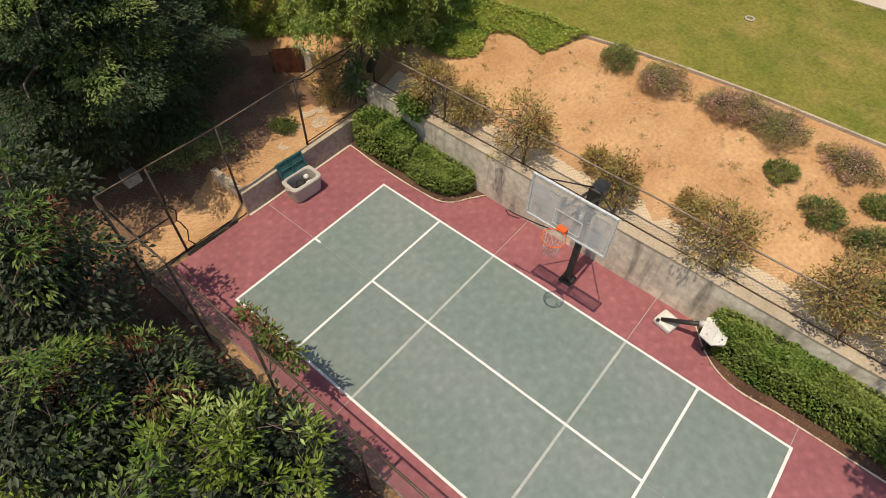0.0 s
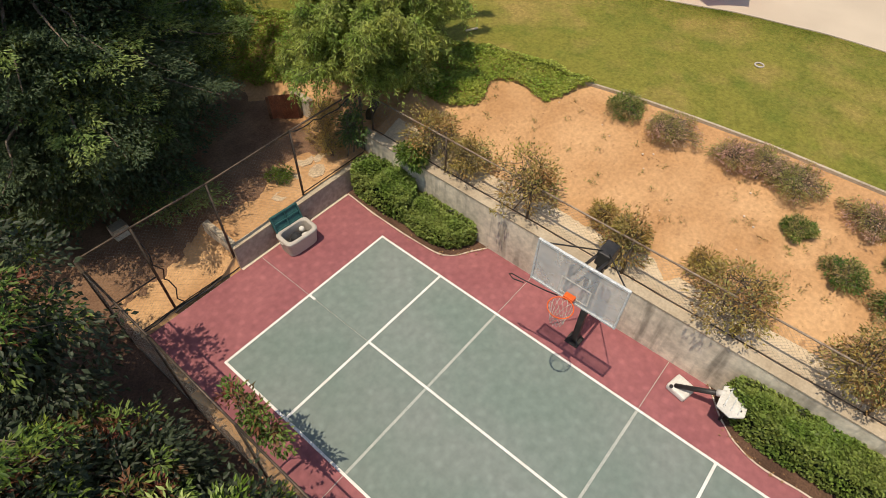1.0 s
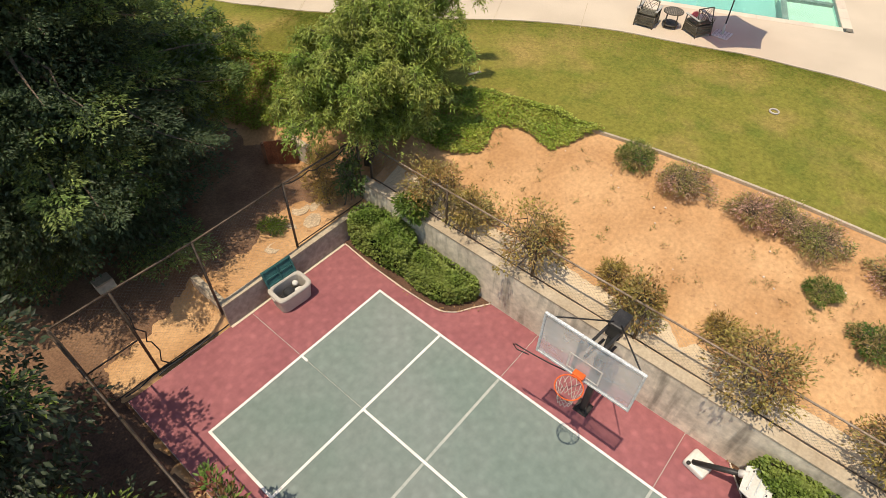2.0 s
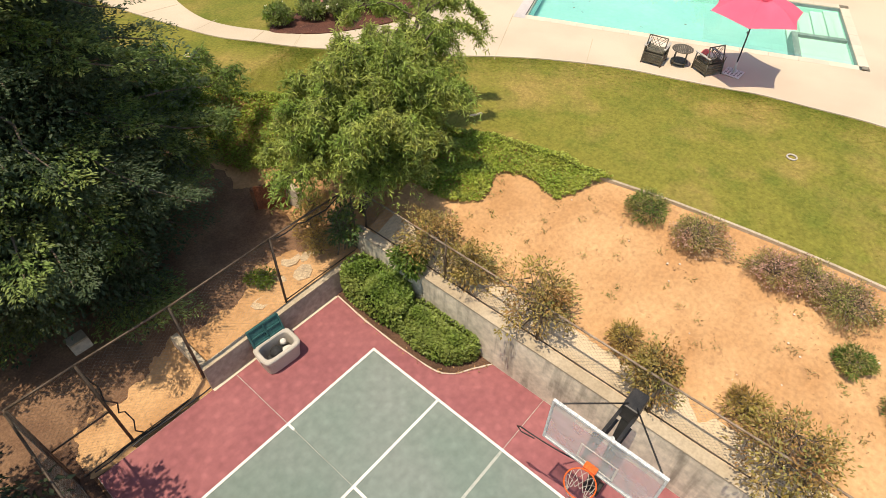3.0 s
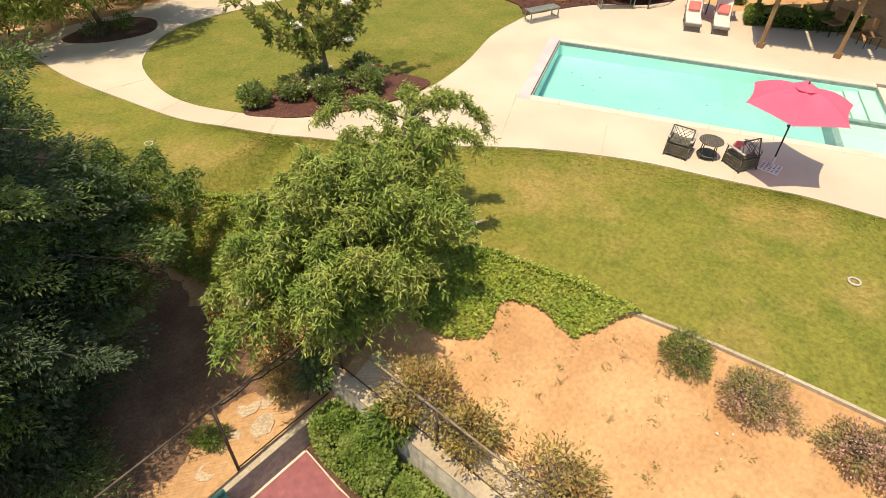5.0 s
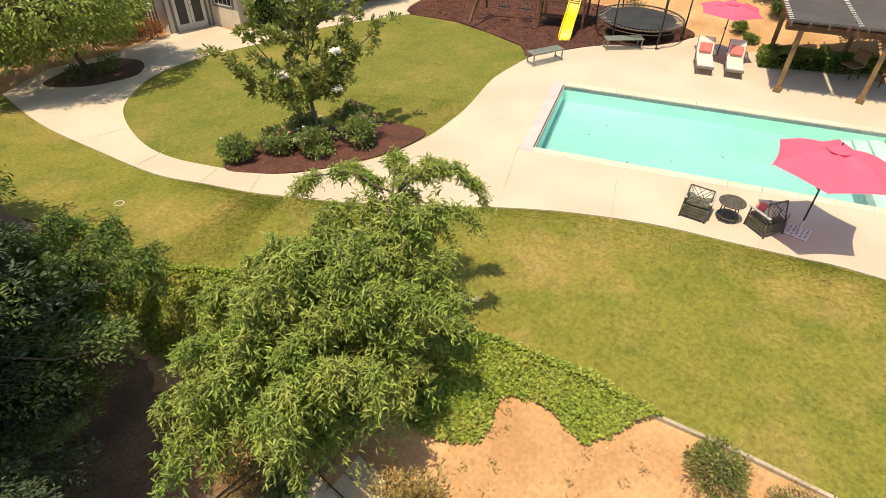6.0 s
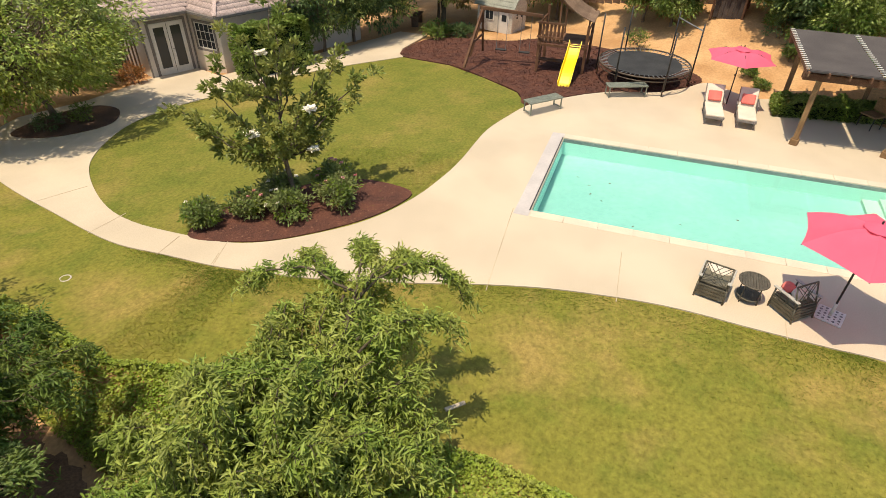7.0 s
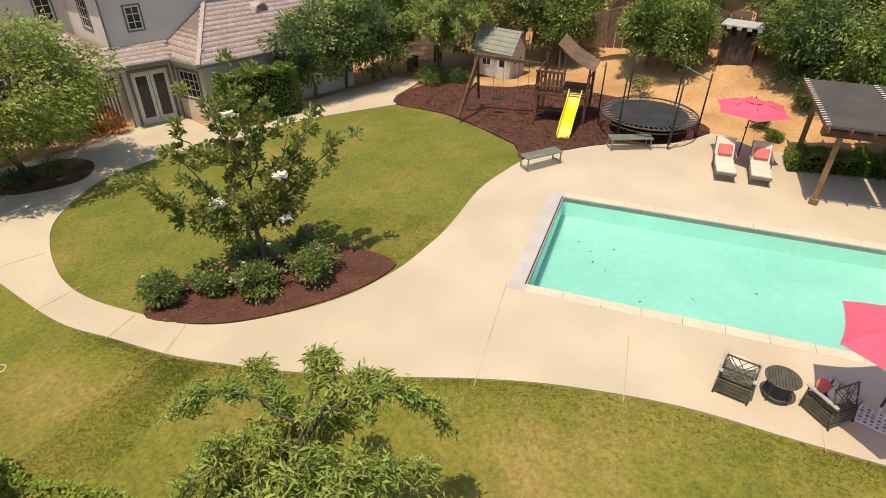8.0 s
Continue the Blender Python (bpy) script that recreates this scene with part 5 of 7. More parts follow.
def fence(label, pts, z0s, z1, post_r=0.03, mids=(), wire=0.0012, rail=M_STEEL):
    ob = thing("chain_link_fence", label, "fence")
    for (x, y), z0 in zip(pts, z0s):
        part("post", rods([((x, y, z0 - 0.1), (x, y, z1))], post_r), M_STEEL, ob, smooth=True)
    for (p, q_), z0 in zip(zip(pts, pts[1:]), [max(a, b) if abs(a - b) < 0.2 else min(a, b) for a, b in zip(z0s, z0s[1:])]):
        part("top_rail", rods([((*p, z1), (*q_, z1))], 0.022), rail, ob, smooth=True)
        part("bottom_rail", rods([((*p, z0 + 0.06), (*q_, z0 + 0.06))], 0.014), M_STEEL, ob, smooth=True)
        chainlink(p, q_, z0 + 0.06, z1, ob, r=wire)
    for p, q_, z in mids:
        part("mid_rail", rods([((*p, z), (*q_, z))], 0.018), M_STEEL, ob, smooth=True)
    return ob


fence("rusty chain-link fence on top of the tall wall", [(1.79, y) for y in (1.95, -0.6, -3.1, -5.6, -8.1, -10.6, -13.4)], [1.38] * 7, 2.47, wire=0.0019, rail=M_RAIL)
fence("tall chain-link fence behind the court", [(-5.88, 2.02), (-4.78, 2.02), (-3.07, 1.98), (-0.74, 2.05), (1.5, 2.05)], [0.0, 0.0, 0.0, 0.74, 0.74], 2.78, mids=[((-5.88, 2.02), (-4.78, 2.02), 1.25)])
fence("tall chain-link fence along the court's side", [(-5.9, y) for y in (1.95, -0.45, -2.85, -5.25, -7.65, -10.05, -12.5)], [0.0] * 7, 2.78)
# return wall and concrete stubs behind the fence
wall("wall_return", (-3.05, -2.88, 2.03, 3.15, -0.1, 0.70), 0.0, "short pale concrete return wall behind the fence")
wall("wall_stub", (-4.6, -4.2, 4.7, 5.0, -0.1, 0.5), 0.0, "pale concrete wall stub among the trees")
wall("wall_corner", (1.45, 1.65, 4.2, 5.0, 0.5, 1.35), 0.0, "pale concrete wall end by the bank")
M_GATE = mat("red_brown_board", (0.27, 0.095, 0.045), (0.20, 0.07, 0.035), scale=4, fine=40, rough=0.85, bump=0.3, vary=0.15)
cr = thing("wooden_gate", "weathered red-brown wooden gate on a frame", "gate", pose(1.05, 4.85, 0.72, 0, 0, -40))
for i in range(5):
    part("board", boxes((-0.38 + i * 0.152, -0.385 + (i + 1) * 0.152, -0.012, 0.012, 0.04, 0.85)), M_GATE, cr)
for x in (-0.42, 0.42):
    part("gate_post", boxes((x - 0.04, x + 0.04, -0.04, 0.04, -0.1, 0.8)), M_WOOD, cr)
for z in (0.15, 0.6):
    part("gate_rail", boxes((-0.38, 0.38, 0.014, 0.05, z, z + 0.07)), M_WOOD, cr)
# drip pipes along the foot of the gate bay
part_pipe = tubes([(bend((-4.85, 1.93, 0.03), (-3.0, 1.93, 0.03), n=9, wob=0.012), np.full(9, 0.022)), (bend((-5.6, 1.98, 0.03), (-3.05, 1.99, 0.03), n=9, wob=0.015), np.full(9, 0.016))], 6)
tagged(fast("drain_pipe", *part_pipe, M_BLACK, smooth=True), "black irrigation pipes lying along the court's edge", "pipe")
for pts, lab in ((bend((-0.9, 2.06, 2.74), (1.5, 2.07, 2.68), sag=0.12, n=14, wob=0.02), "black cable tied along the court fence's top rail"),
                 (bend((-4.8, 2.05, 2.7), (-4.55, 2.0, 0.1), sag=-0.05, n=12, wob=0.05), "black cable hanging down the court fence")):
    tagged(fast("cable", *tubes([(pts, np.full(len(pts), 0.015))], 5), M_BLACK, smooth=True), lab, "cable")

# ---- basketball hoop ----
hoop = thing("basketball_hoop", "adjustable basketball hoop with a clear backboard on a black post", "basketball hoop")
part("base_plate", boxes((0.42, 0.76, -5.62, -5.30, 0.0, 0.02), bevel=0.004), M_BLACK, hoop)
part("post", boxes((0.52, 0.66, -5.53, -5.39, 0.02, 2.95), bevel=0.012), M_BLACK, hoop)
part("anchor_gusset", bars([((0.59, -5.46, 0.35), (0.44, -5.6, 0.03)), ((0.59, -5.46, 0.35), (0.74, -5.32, 0.03)), ((0.59, -5.46, 0.35), (0.44, -5.32, 0.03)), ((0.59, -5.46, 0.35), (0.74, -5.6, 0.03))], 0.03, 0.012), M_BLACK, hoop)
for y in (-5.58, -5.34):
    part("upper_arm", bars([((0.62, y, 2.92), (-0.50, y, 3.36))], 0.05, 0.03), M_BLACK, hoop)
    part("lower_arm", bars([((0.60, y, 2.45), (-0.50, y, 2.95))], 0.05, 0.03), M_BLACK, hoop)
part("head_box", boxes((0.50, 0.92, -5.60, -5.32, 2.72, 3.08), bevel=0.03), M_BLACK, hoop)
part("spring", rods([((0.6, -5.46, 1.5), (0.1, -5.46, 2.72))], 0.04), M_GREYP, hoop, smooth=True)
part("stay", rods([((0.7, -5.46, 3.0), (-0.52, -4.72, 3.75)), ((0.7, -5.46, 3.0), (-0.52, -6.28, 3.75))], 0.014), M_BLACK, hoop, smooth=True)
bx0, bx1, by0, by1, bz0, bz1 = -0.615, -0.595, -6.38, -4.62, 2.80, 3.87
part("backboard", boxes((bx0, bx1, by0 + 0.03, by1 - 0.03, bz0 + 0.03, bz1 - 0.03)), M_ACRYL, hoop, "scuffed clear acrylic backboard")
part("board_frame", boxes((-0.63, -0.58, by0, by1, bz1 - 0.035, bz1), (-0.63, -0.58, by0, by1, bz0, bz0 + 0.035), (-0.63, -0.58, by0, by0 + 0.035, bz0 + 0.036, bz1 - 0.036), (-0.63, -0.58, by1 - 0.035, by1, bz0 + 0.036, bz1 - 0.036)), M_GREYP, hoop, "pale grey backboard frame")
part("target_square", boxes((-0.622, -0.617, -5.8, -5.2, 3.30, 3.33), (-0.622, -0.617, -5.8, -5.2, 2.92, 2.95), (-0.622, -0.617, -5.8, -5.77, 2.95, 3.30), (-0.622, -0.617, -5.23, -5.2, 2.95, 3.30)), M_WHITE, hoop, "white target square")
for y in (-5.62, -5.30):
    part("back_bracket", boxes((-0.578, -0.5, y - 0.03, y + 0.03, 2.85, 3.6), bevel=0.005), M_BLACK, hoop)
part("rim_bracket", boxes((-0.75, -0.632, -5.57, -5.37, 2.93, 3.03), bevel=0.01), M_ORANGE, hoop, "orange rim bracket")
RC = np.array([-0.985, -5.47, 3.0])
ang = np.linspace(0, 2 * np.pi, 33)
ringp = RC + 0.229 * np.c_[np.cos(ang), np.sin(ang), 0 * ang]
fastr = tubes([(ringp, np.full(33, 0.011))], 6)
fast("rim", *fastr, M_ORANGE, hoop, "orange steel rim", smooth=True)
strands = []
for i in range(12):
    for sg in (1, -1):
        a0 = i * 2 * np.pi / 12
        t = np.linspace(0, 1, 7)
        rad = 0.229 - 0.12 * np.sin(t * np.pi / 2) + 0.02 * t
        aa = a0 + sg * t * 1.05
        strands.append((RC + np.c_[rad * np.cos(aa), rad * np.sin(aa), -0.42 * t], np.full(7, 0.0055)))
fast("net", *tubes(strands, 4), M_NET, hoop, "white cord net")
crank = tubes([(np.array([(-0.55, -5.2, 2.66), (-0.58, -4.95, 2.63), (-0.6, -4.65, 2.6), (-0.6, -4.4, 2.56), (-0.6, -4.22, 2.55), (-0.6, -4.17, 2.5), (-0.6, -4.26, 2.42), (-0.6, -4.5, 2.5)]), np.full(8, 0.013))], 6)
fast("crank_handle", *crank, M_BLACK, hoop, "black crank handle", smooth=True)

# ---- portable hoop lying on the court ----
ph = thing("portable_hoop", "small portable hoop tipped over, white base and white board", "basketball hoop")
bm = boxes((0.78, 1.22, -8.06, -7.60, 0.0, 0.17), bevel=0.05)
bmesh.ops.rotate(bm, verts=bm.verts, cent=(1.0, -7.83, 0), matrix=Matrix.Rotation(radians(-12), 3, "Z"))
part("base_tank", bm, M_WHITE, ph, "white moulded water base")
part("cap", rods([((0.84, -7.66, 0.16), (0.84, -7.66, 0.2))], 0.04), M_BLACK, ph, smooth=True)
part("pole", rods([((0.92, -7.72, 0.16), (0.98, -8.55, 0.76))], 0.055, 12), M_BLACK, ph, smooth=True)
part("clamp", rods([((0.97, -8.42, 0.68), (0.985, -8.56, 0.77))], 0.075, 12), M_WHITE, ph, smooth=True)
bm = slab([(0.62, -8.52), (1.12, -8.46), (1.30, -8.72), (1.24, -8.95), (0.72, -9.02), (0.55, -8.80)], [], 0.74, 0.79)
bmesh.ops.bevel(bm, geom=[e for e in bm.edges if abs(e.verts[0].co.z - e.verts[1].co.z) < 0.001 and len(e.link_faces) == 2 and e.calc_face_angle(0) > 0.5], offset=0.015, segments=2, affect="EDGES")
part("board", bm, M_WHITE, ph, "white moulded fan backboard")
for yy in (-8.62, -8.76, -8.9):
    part("rib", boxes((0.68, 1.14, yy - 0.012, yy + 0.012, 0.792, 0.812)), M_GREYP, ph)
for p in ((0.72, -8.62, 0.79), (1.1, -8.6, 0.79), (0.8, -8.92, 0.79), (1.15, -8.86, 0.79)):
    part("bolt", rods([(p, (p[0], p[1], p[2] + 0.02))], 0.02), M_BLACK, ph)
part("leg", rods([((0.9, -8.75, 0.02), (0.92, -8.72, 0.74))], 0.03), M_BLACK, ph, smooth=True)

# ---- storage box ----
sb = thing("storage_box", "beige plastic deck box with its teal lid open", "storage box", pose(-1.58, 1.40, 0, 0, 0, -3))
h = 0.50


def rounded_loop(hx, hy, p=5.0, n=40):
    """A rectangle with generously rounded corners."""
    t = np.linspace(0, 2 * np.pi, n, endpoint=False)
    c, s_ = np.cos(t), np.sin(t)
    return np.c_[hx * np.sign(c) * np.abs(c) ** (2 / p), hy * np.sign(s_) * np.abs(s_) ** (2 / p)]


def loft(rings):
    """A skin over rings of equal count; first and last ring are capped."""
    n = len(rings[0])
    V = np.concatenate(rings)
    k_ = np.arange(n)
    F = [tuple(k_[::-1])] + [(a * n + i, a * n + (i + 1) % n, (a + 1) * n + (i + 1) % n, (a + 1) * n + i) for a in range(len(rings) - 1) for i in range(n)] + [tuple((len(rings) - 1) * n + k_)]
    bm = bmesh.new()
    vs = [bm.verts.new(v) for v in V]
    for f in F:
        bm.faces.new([vs[i] for i in f])
    return bm


rings = [np.c_[rounded_loop(hx, hy), np.full(40, z)] for hx, hy, z in ((0.39, 0.24, 0.0), (0.42, 0.27, 0.03), (0.45, 0.30, 0.38), (0.475, 0.32, 0.44), (0.475, 0.32, 0.50), (0.45, 0.30, 0.525), (0.385, 0.235, 0.525), (0.365, 0.215, 0.5), (0.35, 0.20, 0.06))]
part("body", loft(rings), M_PLAST, sb)
for sx in (-1, 1):
    part("handle", boxes((sx * 0.47 - 0.02, sx * 0.47 + 0.02, -0.07, 0.07, 0.40, 0.44), bevel=0.01), M_PLAST, sb)
LM = Matrix.Translation((0, 0.29, h)) @ Matrix.Rotation(radians(68), 4, "X") @ Matrix.Translation((0, 0, 0))
lid = part("lid", boxes((-0.40, 0.40, 0.0, 0.45, -0.03, 0.0), bevel=0.012, m=LM), M_TEAL, sb, "dark teal ribbed lid")
for sp in ((-0.36, 0.36, 0.02, 0.05, 0.002, 0.035), (-0.36, 0.36, 0.21, 0.235, 0.002, 0.035), (-0.36, 0.36, 0.41, 0.44, 0.002, 0.035), (-0.40, -0.365, 0.0, 0.45, 0.003, 0.05), (-0.015, 0.015, 0.0, 0.45, 0.003, 0.045), (0.365, 0.40, 0.0, 0.45, 0.003, 0.05)):
    part("lid_rib", boxes(sp, m=LM), M_TEAL, lid)
part("hinge", rods([((-0.4, 0.28, h), (0.4, 0.28, h))], 0.012), M_BLACK, sb)


def lump(name, label, category, c, r, m, sq=(1, 1, 1)):
    bm = bmesh.new()
    bmesh.ops.create_icosphere(bm, subdivisions=3, radius=r)
    for v in bm.verts:
        v.co *= 1 + 0.12 * noise.noise(v.co * (2.2 / r))
        v.co = Vector((v.co.x * sq[0], v.co.y * sq[1], v.co.z * sq[2])) + Vector(c)
    return tagged(part(name, bm, m, smooth=True), label, category)


lump("ball", "dull black ball in the storage box", "ball", (-1.62, 1.40, 0.29), 0.15, M_MATB)
lump("ball", "white ball in the storage box", "ball", (-1.36, 1.50, 0.34), 0.075, M_WHITE)
# added dark lump over the box's floor, so that its inside looks dark
lump("sports_bag", "dark lump added to darken the storage box's inside", "bag", (-1.6, 1.38, 0.18), 0.2, M_MATB, (1.55, 0.95, 0.6))
lump("towel", "crumpled white towel in the storage box", "towel", (-1.45, 1.30, 0.30), 0.12, M_WHITE, (1.3, 0.8, 0.35))

# ---- small fittings in the lawn ----
for (x, y, r) in ((9.85, -5.15, 0.115), (2.85, 10.6, 0.11)):
    a_ = np.linspace(0, 2 * np.pi, 25)
    tagged(fast("valve_ring", *tubes([(np.c_[x + r * np.cos(a_), y + r * np.sin(a_), np.full(25, U + 0.02)], np.full(25, 0.024))], 6), M_PLAST, smooth=True), "white plastic valve ring set in the grass", "valve ring")
part_sp = boxes((-0.2, 0.2, -0.04, 0.04, 0.0, 0.035), bevel=0.012)
part_sp.transform(pose(6.0, 1.95, U, 0, 0, -24))
tagged(part("stepping_stone", part_sp, M_CAP), "narrow pale stone lying in the grass", "stone")

# ---- pool cover track ----
mm_pool = Matrix(((POOL_A.x, POOL_B.x, 0, POOL_O.x), (POOL_A.y, POOL_B.y, 0, POOL_O.y), (0, 0, 1, 0), (0, 0, 0, 1)))
bm = boxes((-0.30, POOL_W + 0.30, -0.42, -0.02, U - 0.05, U + 0.034))
bm.transform(mm_pool)
cover = tagged(part("pool_cover_housing", bm, mat("lilac_grey_lid", (0.50, 0.455, 0.43), (0.43, 0.39, 0.375), scale=1.2, fine=20, rough=0.7, bump=0.08, fine_amt=0.08)), "pale grey lid of the pool cover housing", "pool cover")
bm = boxes((-0.02, POOL_W + 0.02, -0.06, -0.025, U + 0.034, U + 0.042))
bm.transform(mm_pool)
part("slot", bm, M_BLACK, cover)
# leaves on the pool floor
for a_, b_ in ((3.3, 0.7), (2.9, 1.1), (3.2, 1.7), (2.2, 1.6), (2.5, 1.3), (1.1, 2.6), (1.7, 3.8), (2.4, 5.4)):
    px, py = pool_xy(a_, b_)
    tagged(leaves("fallen_leaf", np.array([[px, py, U - D_ + 0.02]]), np.array([[RNG.normal(), RNG.normal(), 0.05]]), 0.12, 0.06, M_BARK), "dark leaf sunk on the pool floor", "leaf", group="leaves in the pool")
# saw cuts of the deck
for i, (p, q_) in enumerate((((5.62, 8.94), (5.24, 8.66)), ((6.03, 9.2), (5.24, 8.6)), ((5.35, 10.25), (4.62, 9.95)), ((12.1, 1.9), (10.4, 1.15)), ((11.9, 4.95), (8.8, 3.45)), ((13.3, -1.4), (11.7, -1.95)), ((4.95, 12.2), (3.9, 12.0)), ((4.85, 14.3), (3.6, 14.5)))):
    a_, b_ = Vector((*p, U + 0.0315)), Vector((*q_, U + 0.0315))
    ob = tagged(part("deck_joint", bars([(a_, b_)], 0.02, 0.006), M_CAP), "shallow saw-cut joint in the concrete deck", "joint", kind="structure")


# ---- garden furniture ----
# paler than the frame: the sun's gleam on the armrests as colour
M_ARM = mat("sunlit_metal", (0.42, 0.40, 0.35), (0.34, 0.32, 0.28), scale=6, fine=50, rough=0.5, bump=0.05)


def armchair(m, label, cushion):
    ob = thing("armchair", label, "garden chair", m, "armchairs by the pool")
    for x in (-0.33, 0.33):
        part("front_leg", rods([((x, 0.32, 0), (x, 0.30, 0.58))], 0.022), M_IRON, ob, smooth=True)
        part("back_leg", rods([((x, -0.36, 0), (x, -0.30, 0.40))], 0.022), M_IRON, ob, smooth=True)
        part("armrest", boxes((x - 0.045, x + 0.045, -0.34, 0.36, 0.58, 0.615), bevel=0.012), M_ARM, ob, "grey armrest with the sun's gleam in its colour")
        for a, b in (((x, -0.05, 0.36), (x, -0.05, 0.58)), ((x, 0.15, 0.36), (x, 0.15, 0.58)), ((x, -0.3, 0.38), (x, -0.33, 0.6))):
            part("arm_support", rods([(a, b)], 0.014), M_IRON, ob, smooth=True)
    part("seat_frame", boxes((-0.33, 0.33, -0.32, 0.32, 0.32, 0.37), bevel=0.01), M_IRON, ob)
    for z in (0.07, 0.155, 0.24):
        part("back_slat", boxes((-0.31, 0.31, -0.36 + z * 0.12, -0.34 + z * 0.12, z, z + 0.072)), M_IRON, ob)
        for x in (-0.33, 0.33):
            part("side_slat", boxes((x - 0.011, x + 0.011, -0.31, 0.29, z, z + 0.072)), M_IRON, ob)
    T_ = Matrix.Translation((0, -0.30, 0.38)) @ Matrix.Rotation(radians(-18), 4, "X")
    pairs = [((-0.31, 0, 0), (-0.31, 0, 0.56)), ((0.31, 0, 0), (0.31, 0, 0.56)), ((-0.31, 0, 0.56), (0.31, 0, 0.56)), ((-0.31, 0, 0.06), (0.31, 0, 0.06))]
    part("back_frame", rods([(T_ @ Vector(a), T_ @ Vector(b)) for a, b in pairs], 0.02), M_IRON, ob, smooth=True)
    lat = []
    for i in range(-3, 5):
        x0 = i * 0.15 - 0.08
        for sg in (1, -1):
            a, b = [x0, 0.08], [x0 + sg * 0.46, 0.54]
            if min(a[0], b[0]) > -0.47 and max(a[0], b[0]) < 0.47:
                lat.append((T_ @ Vector((max(-0.3, min(0.3, a[0])), 0, a[1])), T_ @ Vector((max(-0.3, min(0.3, b[0])), 0, b[1]))))
    part("back_lattice", rods(lat, 0.009, 5), M_IRON, ob)
    part("seat_cushion", boxes((-0.30, 0.30, -0.24, 0.31, 0.372, 0.45), bevel=0.03), M_IRON if cushion is None else cushion, ob)
    return ob


M_DKCUSH = mat("olive_cushion", (0.16, 0.145, 0.105), (0.13, 0.12, 0.09), scale=4, fine=70, rough=0.95, bump=0.15)
armchair(pose(12.1, -0.25, U + 0.03, 0, 0, -90 + 8) @ Matrix.Scale(0.9, 4), "olive cast-metal armchair with a lattice back by the pool", M_DKCUSH)
armchair(pose(12.62, -1.72, U + 0.03, 0, 0, -90 + 62) @ Matrix.Scale(0.9, 4), "olive cast-metal armchair in the umbrella's shade", M_DKCUSH)
lump("towel", "cream towel thrown over the armchair's front", "towel", (12.42, -0.2, U + 0.44), 0.22, M_CREAM, (0.8, 1.15, 0.22))
lump("pillow", "cream pillow on the shaded armchair", "pillow", (12.62, -1.76, U + 0.52), 0.18, M_CREAM, (1.1, 0.8, 0.5))
lump("towel", "crumpled coral towel on the shaded armchair", "towel", (12.74, -1.52, U + 0.5), 0.16, M_CUSH, (1.2, 0.8, 0.45))

tb = thing("side_table", "round slatted metal side table between the armchairs", "table", pose(12.42, -0.92, U + 0.03, 0, 0, 20))
for z, r, nm in ((0.50, 0.30, "tabletop"), (0.12, 0.24, "lower_shelf")):
    a_ = np.linspace(0, 2 * np.pi, 33)
    fast(nm + "_rim", *tubes([(np.c_[r * np.cos(a_), r * np.sin(a_), np.full(33, z)], np.full(33, 0.016))], 6), M_IRON, tb, smooth=True)
    for i in range(11):
        y = -r + 0.03 + i * (2 * r - 0.06) / 10
        w = math.sqrt(max(0.0004, r * r - y * y))
        part("slat", boxes((-w, w, y - 0.0235, y + 0.0235, z - 0.008, z + 0.012)), M_IRON, tb)
for i in range(4):
    a = radians(45 + 90 * i)
    part("leg", rods([((0.25 * math.cos(a), 0.25 * math.sin(a), 0), (0.22 * math.cos(a), 0.22 * math.sin(a), 0.49))], 0.014), M_IRON, tb, smooth=True)


